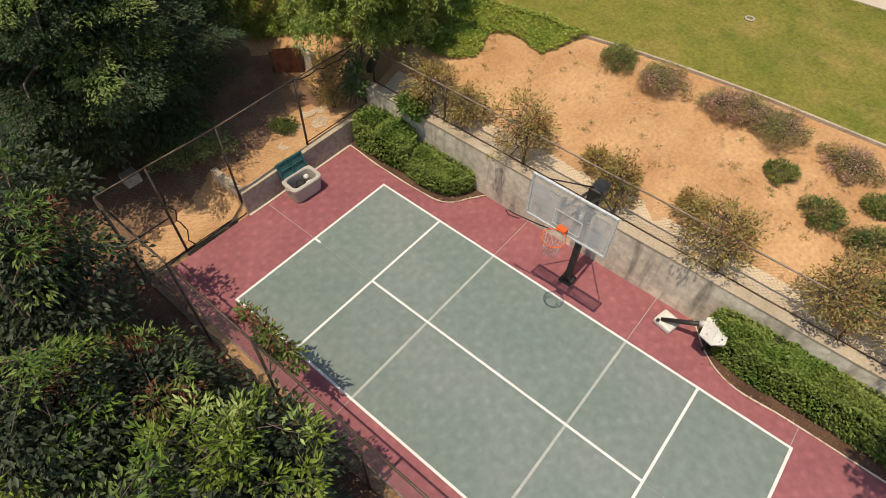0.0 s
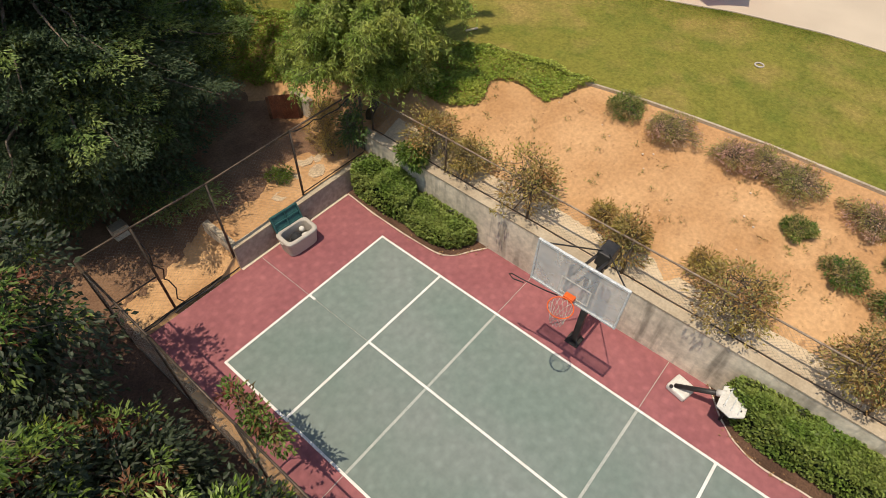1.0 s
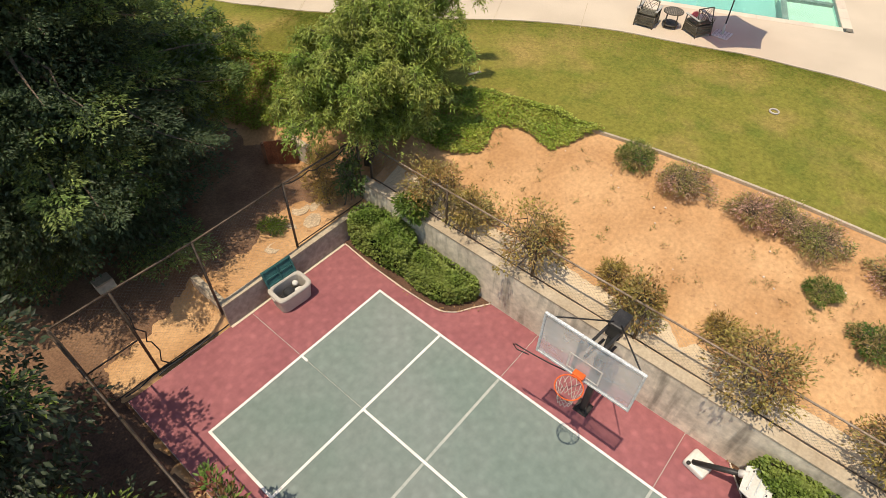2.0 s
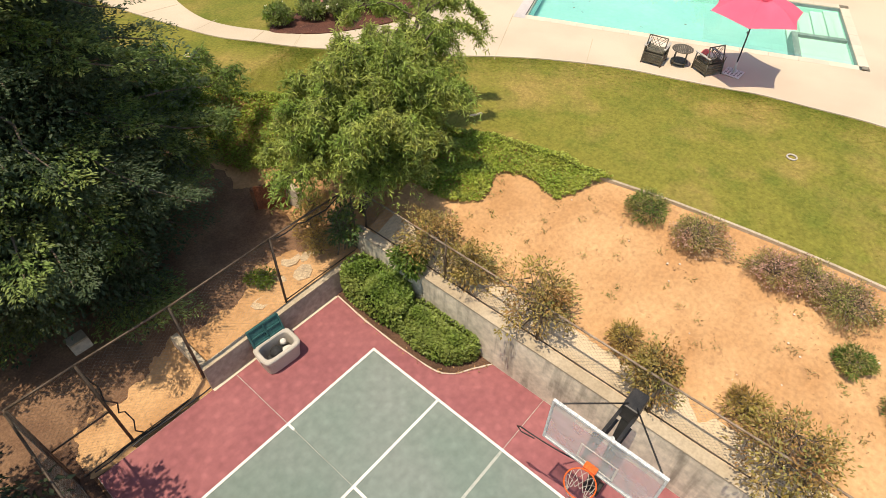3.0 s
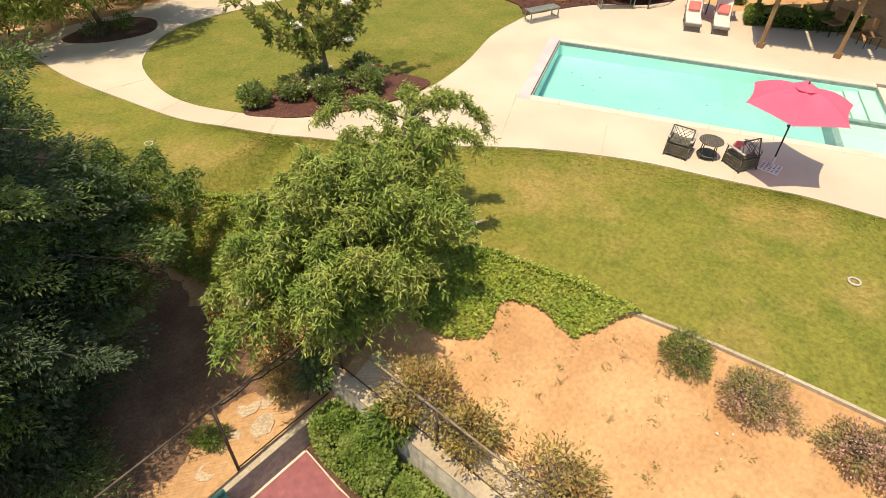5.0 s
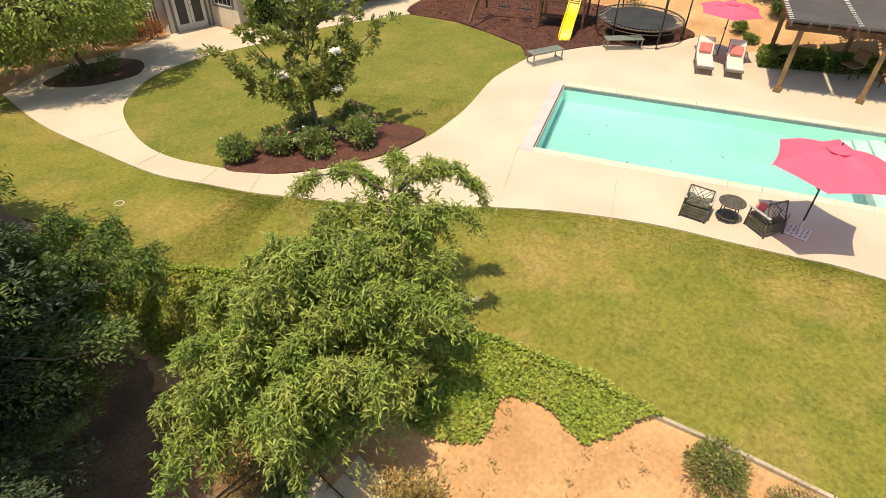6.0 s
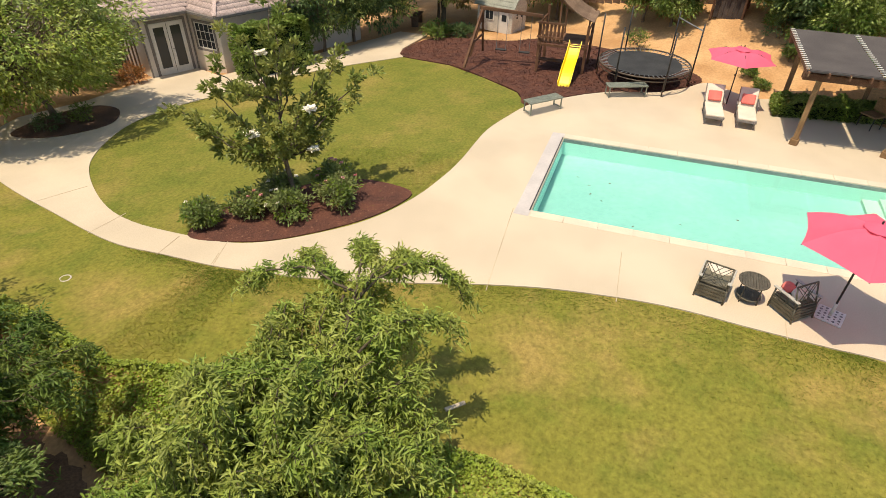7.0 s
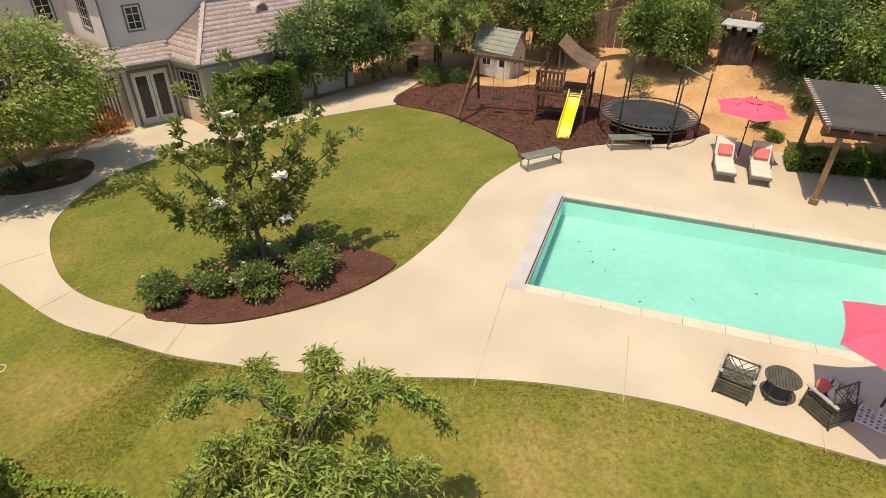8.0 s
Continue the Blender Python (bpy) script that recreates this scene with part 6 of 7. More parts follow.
def umbrella(m, r, label, hgt, first, tilt=0.0, base=True, drop=0.48):
    ob = thing("patio_umbrella", label, "umbrella", m, "coral umbrellas")
    top = Vector((-tilt, 0, hgt))
    if base:
        part("base_plate", boxes((-0.26, 0.26, -0.26, 0.26, 0, 0.035), bevel=0.012), M_WHITE, ob, "white perforated cast base")
        bm = bmesh.new()
        for i in range(5):
            for j in range(5):
                if (i, j) != (2, 2):
                    x, y = -0.19 + 0.095 * i, -0.19 + 0.095 * j
                    rod(bm, (x, y, 0.034), (x, y, 0.039), 0.030 if (i + j) % 2 else 0.02)
        tagged(part("perforation", bm, M_TRIM, ob), kind="stuff")
        part("socket", rods([((0, 0, 0.03), (-tilt * 0.17, 0, 0.38))], 0.035), M_WHITE, ob, smooth=True)
    part("pole", rods([((0, 0, 0.05), top)], 0.021), M_BLACK, ob, smooth=True)
    part("crank", rods([(top * 0.55, top * 0.55 + Vector((0.05, 0.05, 0)))], 0.03), M_BLACK, ob)
    n_, rim_z = 6, hgt - drop
    cs = []
    for i in range(n_):
        a = radians(first + 60 * i)
        cs.append(Vector((r * math.cos(a) - tilt * 0.85, r * math.sin(a), rim_z)))
    for i in range(n_):
        a, b = cs[i], cs[(i + 1) % n_]
        bm = bmesh.new()
        rowsv = []
        for u in range(7):
            t = u / 6
            row = []
            for v in range(5):
                w = v / 4
                e = a.lerp(b, w)
                p = top.lerp(e, t)
                p.z += drop / 3 * math.sin(math.pi * t) * (0.55 + 0.45 * abs(2 * w - 1)) - 0.02 * math.sin(math.pi * w) * t
                inward = 0.06 * math.sin(math.pi * w) * t * t
                p.x += (top.x - e.x) * inward
                p.y += (top.y - e.y) * inward
                row.append(bm.verts.new(p))
            rowsv.append(row)
        for u in range(6):
            for v in range(4):
                vs = [rowsv[u][v], rowsv[u + 1][v], rowsv[u + 1][v + 1], rowsv[u][v + 1]]
                bm.faces.new(vs)
        bmesh.ops.remove_doubles(bm, verts=bm.verts[:], dist=1e-4)
        part("canopy_panel", bm, M_PINK, ob, smooth=True)
        part("rib", rods([(top - Vector((0, 0, 0.03)), (top - Vector((0, 0, 0.03))).lerp(a, 0.5) + Vector((0, 0, 0.11)), ), ((top - Vector((0, 0, 0.03))).lerp(a, 0.5) + Vector((0, 0, 0.11)), a - Vector((0, 0, 0.015)))], 0.007, 5), M_BLACK, ob)
    bm = bmesh.new()
    bmesh.ops.create_cone(bm, cap_ends=False, segments=12, radius1=0.26, radius2=0.02, depth=0.10)
    bmesh.ops.translate(bm, verts=bm.verts, vec=top + Vector((0, 0, 0.06)))
    part("vent_cap", bm, M_PINK, ob, smooth=True)
    part("finial", rods([(top + Vector((0, 0, 0.1)), top + Vector((0, 0, 0.17)))], 0.018), M_BLACK, ob)
    return ob


umbrella(pose(13.02, -2.41, U + 0.03), 1.29, "open coral-pink patio umbrella in a white cast base", 2.34, 10, tilt=0.2, drop=0.40)
umbrella(pose(22.85, 3.3, U + 0.03), 1.2, "open coral-pink umbrella between the sun loungers", 2.0, 25, base=False, drop=0.25)


def lounger(m):
    ob = thing("sun_lounger", "cream sun lounger with a raised back and salmon pillow", "sun lounger", m, "sun loungers")
    part("frame", boxes((0.0, 1.25, -0.31, -0.27, 0.24, 0.30), (0.0, 1.25, 0.27, 0.31, 0.24, 0.30), (0.0, 0.04, -0.269, 0.269, 0.24, 0.30), (1.21, 1.25, -0.269, 0.269, 0.24, 0.30)), M_TRIM, ob)
    for x in (0.1, 1.2):
        for y in (-0.27, 0.27):
            part("leg", rods([((x, y, 0), (x, y, 0.25))], 0.02), M_TRIM, ob)
    part("seat_cushion", boxes((0.02, 1.22, -0.29, 0.29, 0.30, 0.38), bevel=0.03), M_CREAM, ob)
    T_ = Matrix.Translation((1.2, 0, 0.30)) @ Matrix.Rotation(radians(-48), 4, "Y")
    part("back_cushion", boxes((0.0, 0.72, -0.29, 0.29, 0.02, 0.10), bevel=0.03, m=T_), M_CREAM, ob)
    part("back_frame", boxes((0.0, 0.74, -0.31, 0.31, -0.02, 0.018), m=T_), M_TRIM, ob)
    part("pillow", boxes((0.08, 0.45, -0.22, 0.22, 0.10, 0.2), bevel=0.045, m=T_), M_CUSH, ob, "salmon-pink pillow")
    for y in (-0.33, 0.33):
        part("armrest", boxes((0.85, 1.35, y - 0.025, y + 0.025, 0.5, 0.53), (0.9, 0.93, y - 0.015, y + 0.015, 0.27, 0.5), bevel=0.006), M_TRIM, ob)
    return ob


lg = lounger(pose(20.72, 2.99, U + 0.03, 0, 0, 24))
copy_thing(lg, pose(21.15, 2.08, U + 0.03, 0, 0, 20))


def bench(m, ln, label):
    ob = thing("bench", label, "bench", m, "benches")
    h = ln / 2
    part("seat", boxes(*[(-h, h, -0.2 + i * 0.045, -0.165 + i * 0.045, 0.41, 0.43) for i in range(9)]), M_BENCH, ob)
    part("seat_frame", boxes((-h, h, -0.225, -0.2, 0.395, 0.435), (-h, h, 0.2, 0.225, 0.395, 0.435), (-h - 0.025, -h, -0.225, 0.225, 0.395, 0.435), (h, h + 0.025, -0.225, 0.225, 0.395, 0.435)), M_BENCH, ob)
    for x in (-h + 0.03, h - 0.03):
        for y in (-0.2, 0.2):
            part("leg", boxes((x - 0.018, x + 0.018, y - 0.018, y + 0.018, 0, 0.395)), M_BENCH, ob)
        part("stretcher", boxes((x - 0.012, x + 0.012, -0.18, 0.18, 0.05, 0.08)), M_BENCH, ob)
    return ob


bench(pose(17.85, 7.98, U + 0.03, 0, 0, -21), 1.35, "grey-green metal backless bench on the deck")
bench(pose(21.12, 6.45, U + 0.03, 0, 0, -44), 1.45, "grey-green metal backless bench before the trampoline")

# ---- trampoline ----
tr = thing("trampoline", "round black trampoline with bare dark enclosure poles", "trampoline", pose(23.05, 6.75, U + 0.03, 0, 0, 51))
bm = bmesh.new()
bmesh.ops.create_cone(bm, cap_ends=True, segments=40, radius1=1.42, radius2=1.42, depth=0.012)
bmesh.ops.translate(bm, verts=bm.verts, vec=(0, 0, 0.68))
part("jump_mat", bm, M_MATB, tr)
a_ = np.linspace(0, 2 * np.pi, 49)
fast("frame", *tubes([(np.c_[1.74 * np.cos(a_), 1.74 * np.sin(a_), np.full(49, 0.70)], np.full(49, 0.032)), (np.c_[1.74 * np.cos(a_), 1.74 * np.sin(a_), np.full(49, 0.56)], np.full(49, 0.02))], 6), M_STEEL, tr, smooth=True)
for i in range(56):
    a = 2 * math.pi * i / 56
    part("spring", rods([((1.42 * math.cos(a), 1.42 * math.sin(a), 0.68), (1.72 * math.cos(a), 1.72 * math.sin(a), 0.70))], 0.015, 5), M_SPRING, tr)
for i in range(6):
    a = 2 * math.pi * i / 6
    c_, s_ = math.cos(a), math.sin(a)
    part("leg", rods([((1.74 * c_, 1.74 * s_, 0), (1.74 * c_, 1.74 * s_, 0.7))], 0.026), M_STEEL, tr, smooth=True)
    part("pole", rods([((1.80 * c_, 1.80 * s_, 0.2), (1.80 * c_, 1.80 * s_, 2.35))], 0.03), M_BLACK, tr, smooth=True)
b_, c_ = radians(-60), radians(-120)
part("top_bar", rods([((1.8 * math.cos(b_), 1.8 * math.sin(b_), 2.1), (1.8 * math.cos(c_), 1.8 * math.sin(c_), 2.1))], 0.025), M_SPRING, tr, smooth=True)

# ---- play set ----
PM = Matrix(((POOL_A.x, POOL_B.x, 0, 21.35), (POOL_A.y, POOL_B.y, 0, 9.55), (0, 0, 1, U + 0.03), (0, 0, 0, 1)))
ps = thing("play_tower", "brown wooden play tower with a yellow slide and swing frame", "play set")


def pp(name, bm, m, label="", smooth=False):
    bm.transform(PM)
    return part(name, bm, m, ps, label, smooth)


for x in (0, 1.45):
    for y in (-0.9, 0.95):
        pp("tower_post", boxes((x - 0.05, x + 0.05, y - 0.05, y + 0.05, 0, 2.25 if x else 1.95)), M_WOOD)
for i in range(10):
    pp("floor_board", boxes((0.0 + i * 0.146, 0.138 + i * 0.146, -0.9, 0.95, 1.18, 1.21)), M_WOOD)
pp("rail", boxes((-0.07, -0.03, -0.95, 1.0, 1.06, 1.15)), M_WOOD)
for z in (1.36, 1.9):
    pp("rail", boxes((-0.085, -0.052, -1.0, 0.05, z, z + 0.08)), M_WOOD)
for i in range(7):
    pp("slat", boxes((-0.05, -0.02, -0.97 + i * 0.15, -0.88 + i * 0.15, 1.24, 1.95)), M_WOOD)
for y in (-0.94, 0.99):
    for z in (1.36, 1.85):
        pp("side_rail", boxes((0, 1.45, y - 0.02, y + 0.02, z, z + 0.08)), M_WOOD)
pp("bench_seat", boxes((0.1, 0.4, -0.85, 0.6, 0.42, 0.46)), M_WOOD)
pp("ladder", bars([((0.35, -0.95, 0), (0.35, -0.9, 1.18)), ((0.75, -0.95, 0), (0.75, -0.9, 1.18))] + [((0.35, -0.94, 0.2 + 0.25 * i), (0.75, -0.94, 0.2 + 0.25 * i)) for i in range(4)], 0.06, 0.04), M_WOOD)
# curved board roof on tall posts
prof = [(-0.28, 2.95), (-0.02, 2.72), (0.24, 2.52), (0.50, 2.36), (0.78, 2.24), (1.10, 2.12)]
for (y0, z0), (y1, z1) in zip(prof, prof[1:]):
    bm = bmesh.new()
    v8 = [bm.verts.new(v) for v in ((-0.1, y0, z0), (1.55, y0, z0), (1.55, y1 + 0.02, z1), (-0.1, y1 + 0.02, z1), (-0.1, y0, z0 + 0.035), (1.55, y0, z0 + 0.035), (1.55, y1 + 0.02, z1 + 0.035), (-0.1, y1 + 0.02, z1 + 0.035))]
    for f in ((0, 1, 2, 3), (4, 5, 6, 7), (0, 1, 5, 4), (1, 2, 6, 5), (2, 3, 7, 6), (3, 0, 4, 7)):
        bm.faces.new([v8[i_] for i_ in f])
    pp("roof_board", bm, M_WOOD2)
for x in (0.0, 1.45):
    pp("rafter", bars([((x, -0.2, 2.8), (x, 0.3, 2.42))], 0.06, 0.06), M_WOOD)
    pp("roof_post", bars([((x, -0.15, 1.2), (x, -0.2, 2.8))], 0.06, 0.06), M_WOOD)
    pp("post_cap", bars([((x, 0.95, 1.95), (x, 0.95, 2.16))], 0.06, 0.06), M_WOOD)
# slide
bm = bmesh.new()
rowsv = []
for i in range(15):
    t = i / 14
    x = 0.05 - 1.75 * t
    z = 1.22 - 1.12 * (t + 0.06 * math.sin(2 * math.pi * t)) + (0.03 if i == 14 else 0)
    prof = [(-0.25, 0.15), (-0.225, 0.15), (-0.19, 0.0), (0.19, 0.0), (0.225, 0.15), (0.25, 0.15), (0.22, -0.03), (-0.22, -0.03)]
    rowsv.append([bm.verts.new((x, 0.52 + py, z + pz)) for py, pz in prof])
for r0, r1 in zip(rowsv, rowsv[1:]):
    for j in range(8):
        bm.faces.new((r0[j], r0[(j + 1) % 8], r1[(j + 1) % 8], r1[j]))
bm.faces.new(rowsv[0]), bm.faces.new(rowsv[-1])
pp("slide", bm, M_YELLOW, "bright yellow plastic slide")
# swing beam and A-frame
pp("swing_beam", bars([((0.6, -0.95, 2.0), (0.75, -3.6, 2.05))], 0.1, 0.12), M_WOOD)
pp("frame_leg", bars([((0.75, -3.5, 2.0), (-0.75, -3.75, 0.0)), ((0.75, -3.5, 2.0), (1.75, -3.7, 0.0))], 0.09, 0.09), M_WOOD)
pp("frame_leg", bars([((0.75, -3.45, 2.0), (0.7, -3.95, 0.0))], 0.09, 0.09), M_WOOD)
pp("frame_tie", bars([((-0.1, -3.62, 0.85), (1.3, -3.6, 0.85))], 0.05, 0.09), M_WOOD)
for y in (-1.6, -2.6):
    pp("swing_chain", rods([((0.65, y - 0.2, 2.0), (0.66, y - 0.2, 0.5)), ((0.65, y + 0.2, 2.0), (0.66, y + 0.2, 0.5))], 0.01, 5), M_SPRING)
    pp("swing_seat", boxes((0.56, 0.76, y - 0.23, y + 0.23, 0.46, 0.5), bevel=0.01), M_MATB)

# ---- playhouse ----
ph2 = thing("playhouse", "small pale grey wooden playhouse with a steep roof", "playhouse", pose(24.39, 14.09, U - 0.02, 0, 0, 6))
M_PALEWALL = mat("pale_painted_board", (0.55, 0.50, 0.43), (0.47, 0.43, 0.37), scale=2.5, fine=30, rough=0.85, bump=0.15)
part("wall", boxes((0, 1.35, 0, 1.95, 0, 1.2)), M_PALEWALL, ph2)
for y in (0.0, 1.93):
    bm = bmesh.new()
    v6 = [bm.verts.new((x, y + d, z)) for d in (0, 0.02) for x, z in ((0, 1.203), (1.35, 1.203), (0.675, 2.0))]
    for f in ((0, 1, 2), (3, 4, 5), (0, 1, 4, 3), (1, 2, 5, 4), (2, 0, 3, 5)):
        bm.faces.new([v6[i] for i in f])
    part("gable", bm, M_PALEWALL, ph2)
M_GREYROOF = mat("grey_green_board", (0.30, 0.30, 0.25), (0.24, 0.24, 0.20), scale=2, fine=30, rough=0.85, bump=0.2)
for sg in (-1, 1):
    slope = Matrix.Translation((0.675, 0, 2.05)) @ Matrix.Rotation(radians(50 * sg), 4, "Y")
    roof = part("roof", boxes((0.0 if sg > 0 else -1.2, 1.2 if sg > 0 else 0.0, -0.14, 2.09, 0.0, 0.035), m=slope), M_GREYROOF, ph2)
    for i in range(5):
        x = (0.1 + 0.24 * i) * sg
        part("batten", boxes((x - 0.012, x + 0.012, -0.14, 2.09, 0.036, 0.05), m=slope), M_GREYROOF, roof)
for x in (0.42, 0.88):
    wv = part("window", boxes((x - 0.11, x + 0.11, -0.028, -0.004, 0.62, 0.95)), M_DOOR, ph2)
    part("pane", boxes((x - 0.08, x - 0.01, -0.034, -0.029, 0.66, 0.77), (x + 0.01, x + 0.08, -0.034, -0.029, 0.66, 0.77), (x - 0.08, x - 0.01, -0.034, -0.029, 0.80, 0.91), (x + 0.01, x + 0.08, -0.034, -0.029, 0.80, 0.91)), M_GLASS, wv)
door = part("door", boxes((-0.03, -0.004, 0.18, 0.68, 0.0, 0.98), bevel=0.008), M_DOOR, ph2, "white playhouse door")
part("door_window", boxes((-0.036, -0.031, 0.30, 0.56, 0.55, 0.85)), M_GLASS, door)
wv = part("window", boxes((-0.028, -0.004, 1.0, 1.5, 0.5, 1.0), bevel=0.006), M_DOOR, ph2)
part("pane", boxes((-0.034, -0.029, 1.05, 1.24, 0.55, 0.95), (-0.034, -0.029, 1.26, 1.45, 0.55, 0.95)), M_GLASS, wv)

# ---- pergola ----
pg = thing("pergola", "timber pergola with a dark brown shade-cloth roof", "pergola")
PC = [Vector((21.15, 0.53)), Vector((22.15, -1.85)), Vector((23.15, -4.25)), Vector((24.72, 1.9)), Vector((25.72, -0.45)), Vector((26.7, -2.85))]
ax_a, ax_b = POOL_A, Vector((0.39, -0.921))
for p in PC:
    part("post", boxes((p.x - 0.075, p.x + 0.075, p.y - 0.075, p.y + 0.075, U + 0.03, U + 2.2), bevel=0.008), M_POST, pg)
    part("post_base", boxes((p.x - 0.12, p.x + 0.12, p.y - 0.12, p.y + 0.12, U + 0.03, U + 0.22), bevel=0.01), M_POST, pg)
for i in (0, 3):
    a, b = PC[i] - ax_b * 0.5, PC[i + 2] + ax_b * 0.5
    for off in (-0.1, 0.1):
        o = ax_a * off
        part("beam", bars([((a.x + o.x, a.y + o.y, U + 2.24), (b.x + o.x, b.y + o.y, U + 2.24))], 0.05, 0.2), M_WOOD, pg)
for i in range(12):
    s_ = -0.45 + i * 0.55
    a = PC[0] + ax_b * s_ - ax_a * 0.45
    b = PC[0] + ax_b * s_ + ax_a * 4.35
    part("rafter", bars([((a.x, a.y, U + 2.41), (b.x, b.y, U + 2.41))], 0.045, 0.14), M_WOOD, pg)
for i in range(3):
    s0, s1 = -0.42 + i * 2.0, -0.42 + i * 2.0 + 1.9
    q4 = [PC[0] + ax_b * s0 - ax_a * 0.25, PC[0] + ax_b * s1 - ax_a * 0.25, PC[0] + ax_b * s1 + ax_a * 4.2, PC[0] + ax_b * s0 + ax_a * 4.2]
    part("shade_cloth", slab([(q.x, q.y) for q in q4], [], U + 2.485, U + 2.50), M_TARP, pg, "dark brown shade cloth panel")
    lace = []
    for t in np.linspace(0.02, 0.98, 22):
        p = q4[0].lerp(q4[3], t)
        lace.append(((p.x - ax_b.x * 0.09, p.y - ax_b.y * 0.09, U + 2.50), (p.x + ax_b.x * 0.05, p.y + ax_b.y * 0.05, U + 2.515)))
    tagged(part("lacing", rods(lace, 0.016, 5), M_WHITE, pg), kind="stuff")
part("front_valance", bars([((PC[0].x - ax_a.x * 0.3 - ax_b.x * 0.5, PC[0].y - ax_a.y * 0.3 - ax_b.y * 0.5, U + 2.47), (PC[2].x - ax_a.x * 0.3 + ax_b.x * 0.5, PC[2].y - ax_a.y * 0.3 + ax_b.y * 0.5, U + 2.47))], 0.05, 0.05), M_TARP, pg)
hedge("hedge", "low green planting under the pergola's edge", [(23.0, 1.7), (24.1, 2.1), (26.2, -1.6), (25.3, -2.1)], U, U + 0.5, 9000, M_HEDGE, leaf=0.09, rough=0.25)
gr = thing("patio_chair", "dark metal patio chair under the pergola", "garden chair", pose(24.3, -1.0, U + 0.03, 0, 0, 60))
for x in (-0.25, 0.25):
    for y in (-0.22, 0.24):
        part("leg", rods([((x, y, 0), (x, y, 0.43))], 0.018), M_BLACK, gr)
part("seat", boxes((-0.28, 0.28, -0.26, 0.28, 0.43, 0.48), bevel=0.012), M_POST, gr)
part("backrest", boxes((-0.28, 0.28, -0.30, -0.26, 0.5, 0.95), bevel=0.012), M_POST, gr)
copy_thing(gr, pose(24.0, -2.4, U + 0.03, 0, 0, 130))

# ---- boundary fence and lean-to ----
bf = thing("board_fence", "weathered brown board fence along the boundary", "fence")
for i in range(46):
    y = 16.5 - i * 0.42
    x = 30.9 - 0.08 * (y - 6) if y > 6 else 31.4 + 0.35 * (6 - y) * 0.5
    z = float(height(x, y))
    part("board", boxes((x - 0.015, x + 0.015, y - 0.2, y + 0.2, z - 0.1, z + 1.6)), M_WOOD2, bf)
shd = thing("lean_to", "dark open lean-to shed with a pale flat roof", "shed", pose(29.75, 6.15, float(height(29.75, 6.15)), 0, 0, 8))
for x in (0, 0.8):
    for y in (-0.66, 0.66):
        part("post", boxes((x - 0.05, x + 0.05, y - 0.05, y + 0.05, -0.2, 1.6)), M_WOOD, shd)
part("roof", boxes((-0.25, 1.0, -0.85, 0.85, 1.605, 1.67), bevel=0.01), M_GREYWALL, shd, "pale flat roof")
for i in range(4):
    part("roof_batten", boxes((-0.29, -0.255, -0.8 + 0.4 * i, -0.62 + 0.4 * i, 1.5, 1.66)), M_GREYWALL, shd)
M_DARKBOARD = mat("dark_aged_board", (0.055, 0.042, 0.038), (0.08, 0.06, 0.05), scale=4, fine=40, rough=0.9, bump=0.3, vary=0.2)
for i in range(6):
    part("front_board", boxes((0.0, 0.03, -0.6 + 0.2 * i, -0.41 + 0.2 * i, 0, 1.45 - (0.25 if i in (1, 4) else 0))), M_DARKBOARD, shd)
part("back_panel", boxes((0.76, 0.8, -0.6, 0.6, 0, 1.6)), M_WOOD, shd)
fp = thing("stone_bench", "small pale bench under the trees by the path", "bench", pose(22.6, 18.6, U, 0, 0, 30))
part("seat", boxes((-0.6, 0.6, -0.2, 0.2, 0.4, 0.46), bevel=0.012), M_WOOD2, fp)
for x in (-0.45, 0.45):
    part("leg", boxes((x - 0.06, x + 0.06, -0.16, 0.16, -0.05, 0.4)), M_WOOD2, fp)


# ---- house ----
house = thing("house", "grey stucco two-storey house with a pinkish tiled roof", "house")
EV = U + 2.28


def hp(name, bm, m, label=""):
    return part(name, bm, m, house, label)


def opening(kind, m, w, h, cols, rws, frame_m, trim=0.09):
    """A window or door seen from outside; local x along the wall, y out of it, z up."""
    ob = part(kind, boxes((-w / 2 - trim, w / 2 + trim, -0.06, 0.025, -trim, 0.0), (-w / 2 - trim, w / 2 + trim, -0.06, 0.025, h, h + trim), (-w / 2 - trim, -w / 2, -0.06, 0.025, 0.0, h), (w / 2, w / 2 + trim, -0.06, 0.025, 0.0, h)), M_TRIM, house)
    ob.matrix_basis = m
    part("pane", boxes((-w / 2, w / 2, -0.03, 0.003, 0, h)), M_GLASS, ob)
    fr = 0.045
    specs = [(-w / 2, w / 2, -0.008, 0.012, 0, fr), (-w / 2, w / 2, -0.008, 0.012, h - fr, h), (-w / 2, -w / 2 + fr, -0.008, 0.012, fr, h - fr), (w / 2 - fr, w / 2, -0.008, 0.012, fr, h - fr)]
    part("frame", boxes(*specs), frame_m, ob)
    mun = [(-w / 2 + w * i / cols - 0.012, -w / 2 + w * i / cols + 0.012, -0.007, 0.010, fr, h - fr) for i in range(1, cols)] + [(-w / 2 + fr, w / 2 - fr, -0.0075, 0.0095, h * j / rws - 0.012, h * j / rws + 0.012) for j in range(1, rws)]
    if mun:
        part("muntin", boxes(*mun), frame_m, ob)
    return ob


def wall_m(p, q_, t, z):
    """The frame of a wall that runs from p to q, seen from its right-hand side."""
    p, q_ = Vector(p), Vector(q_)
    d = (q_ - p).normalized()
    o = p + d * t
    n_ = Vector((d.y, -d.x))
    return Matrix(((d.x, n_.x, 0, o.x), (d.y, n_.y, 0, o.y), (0, 0, 1, z), (0, 0, 0, 1)))


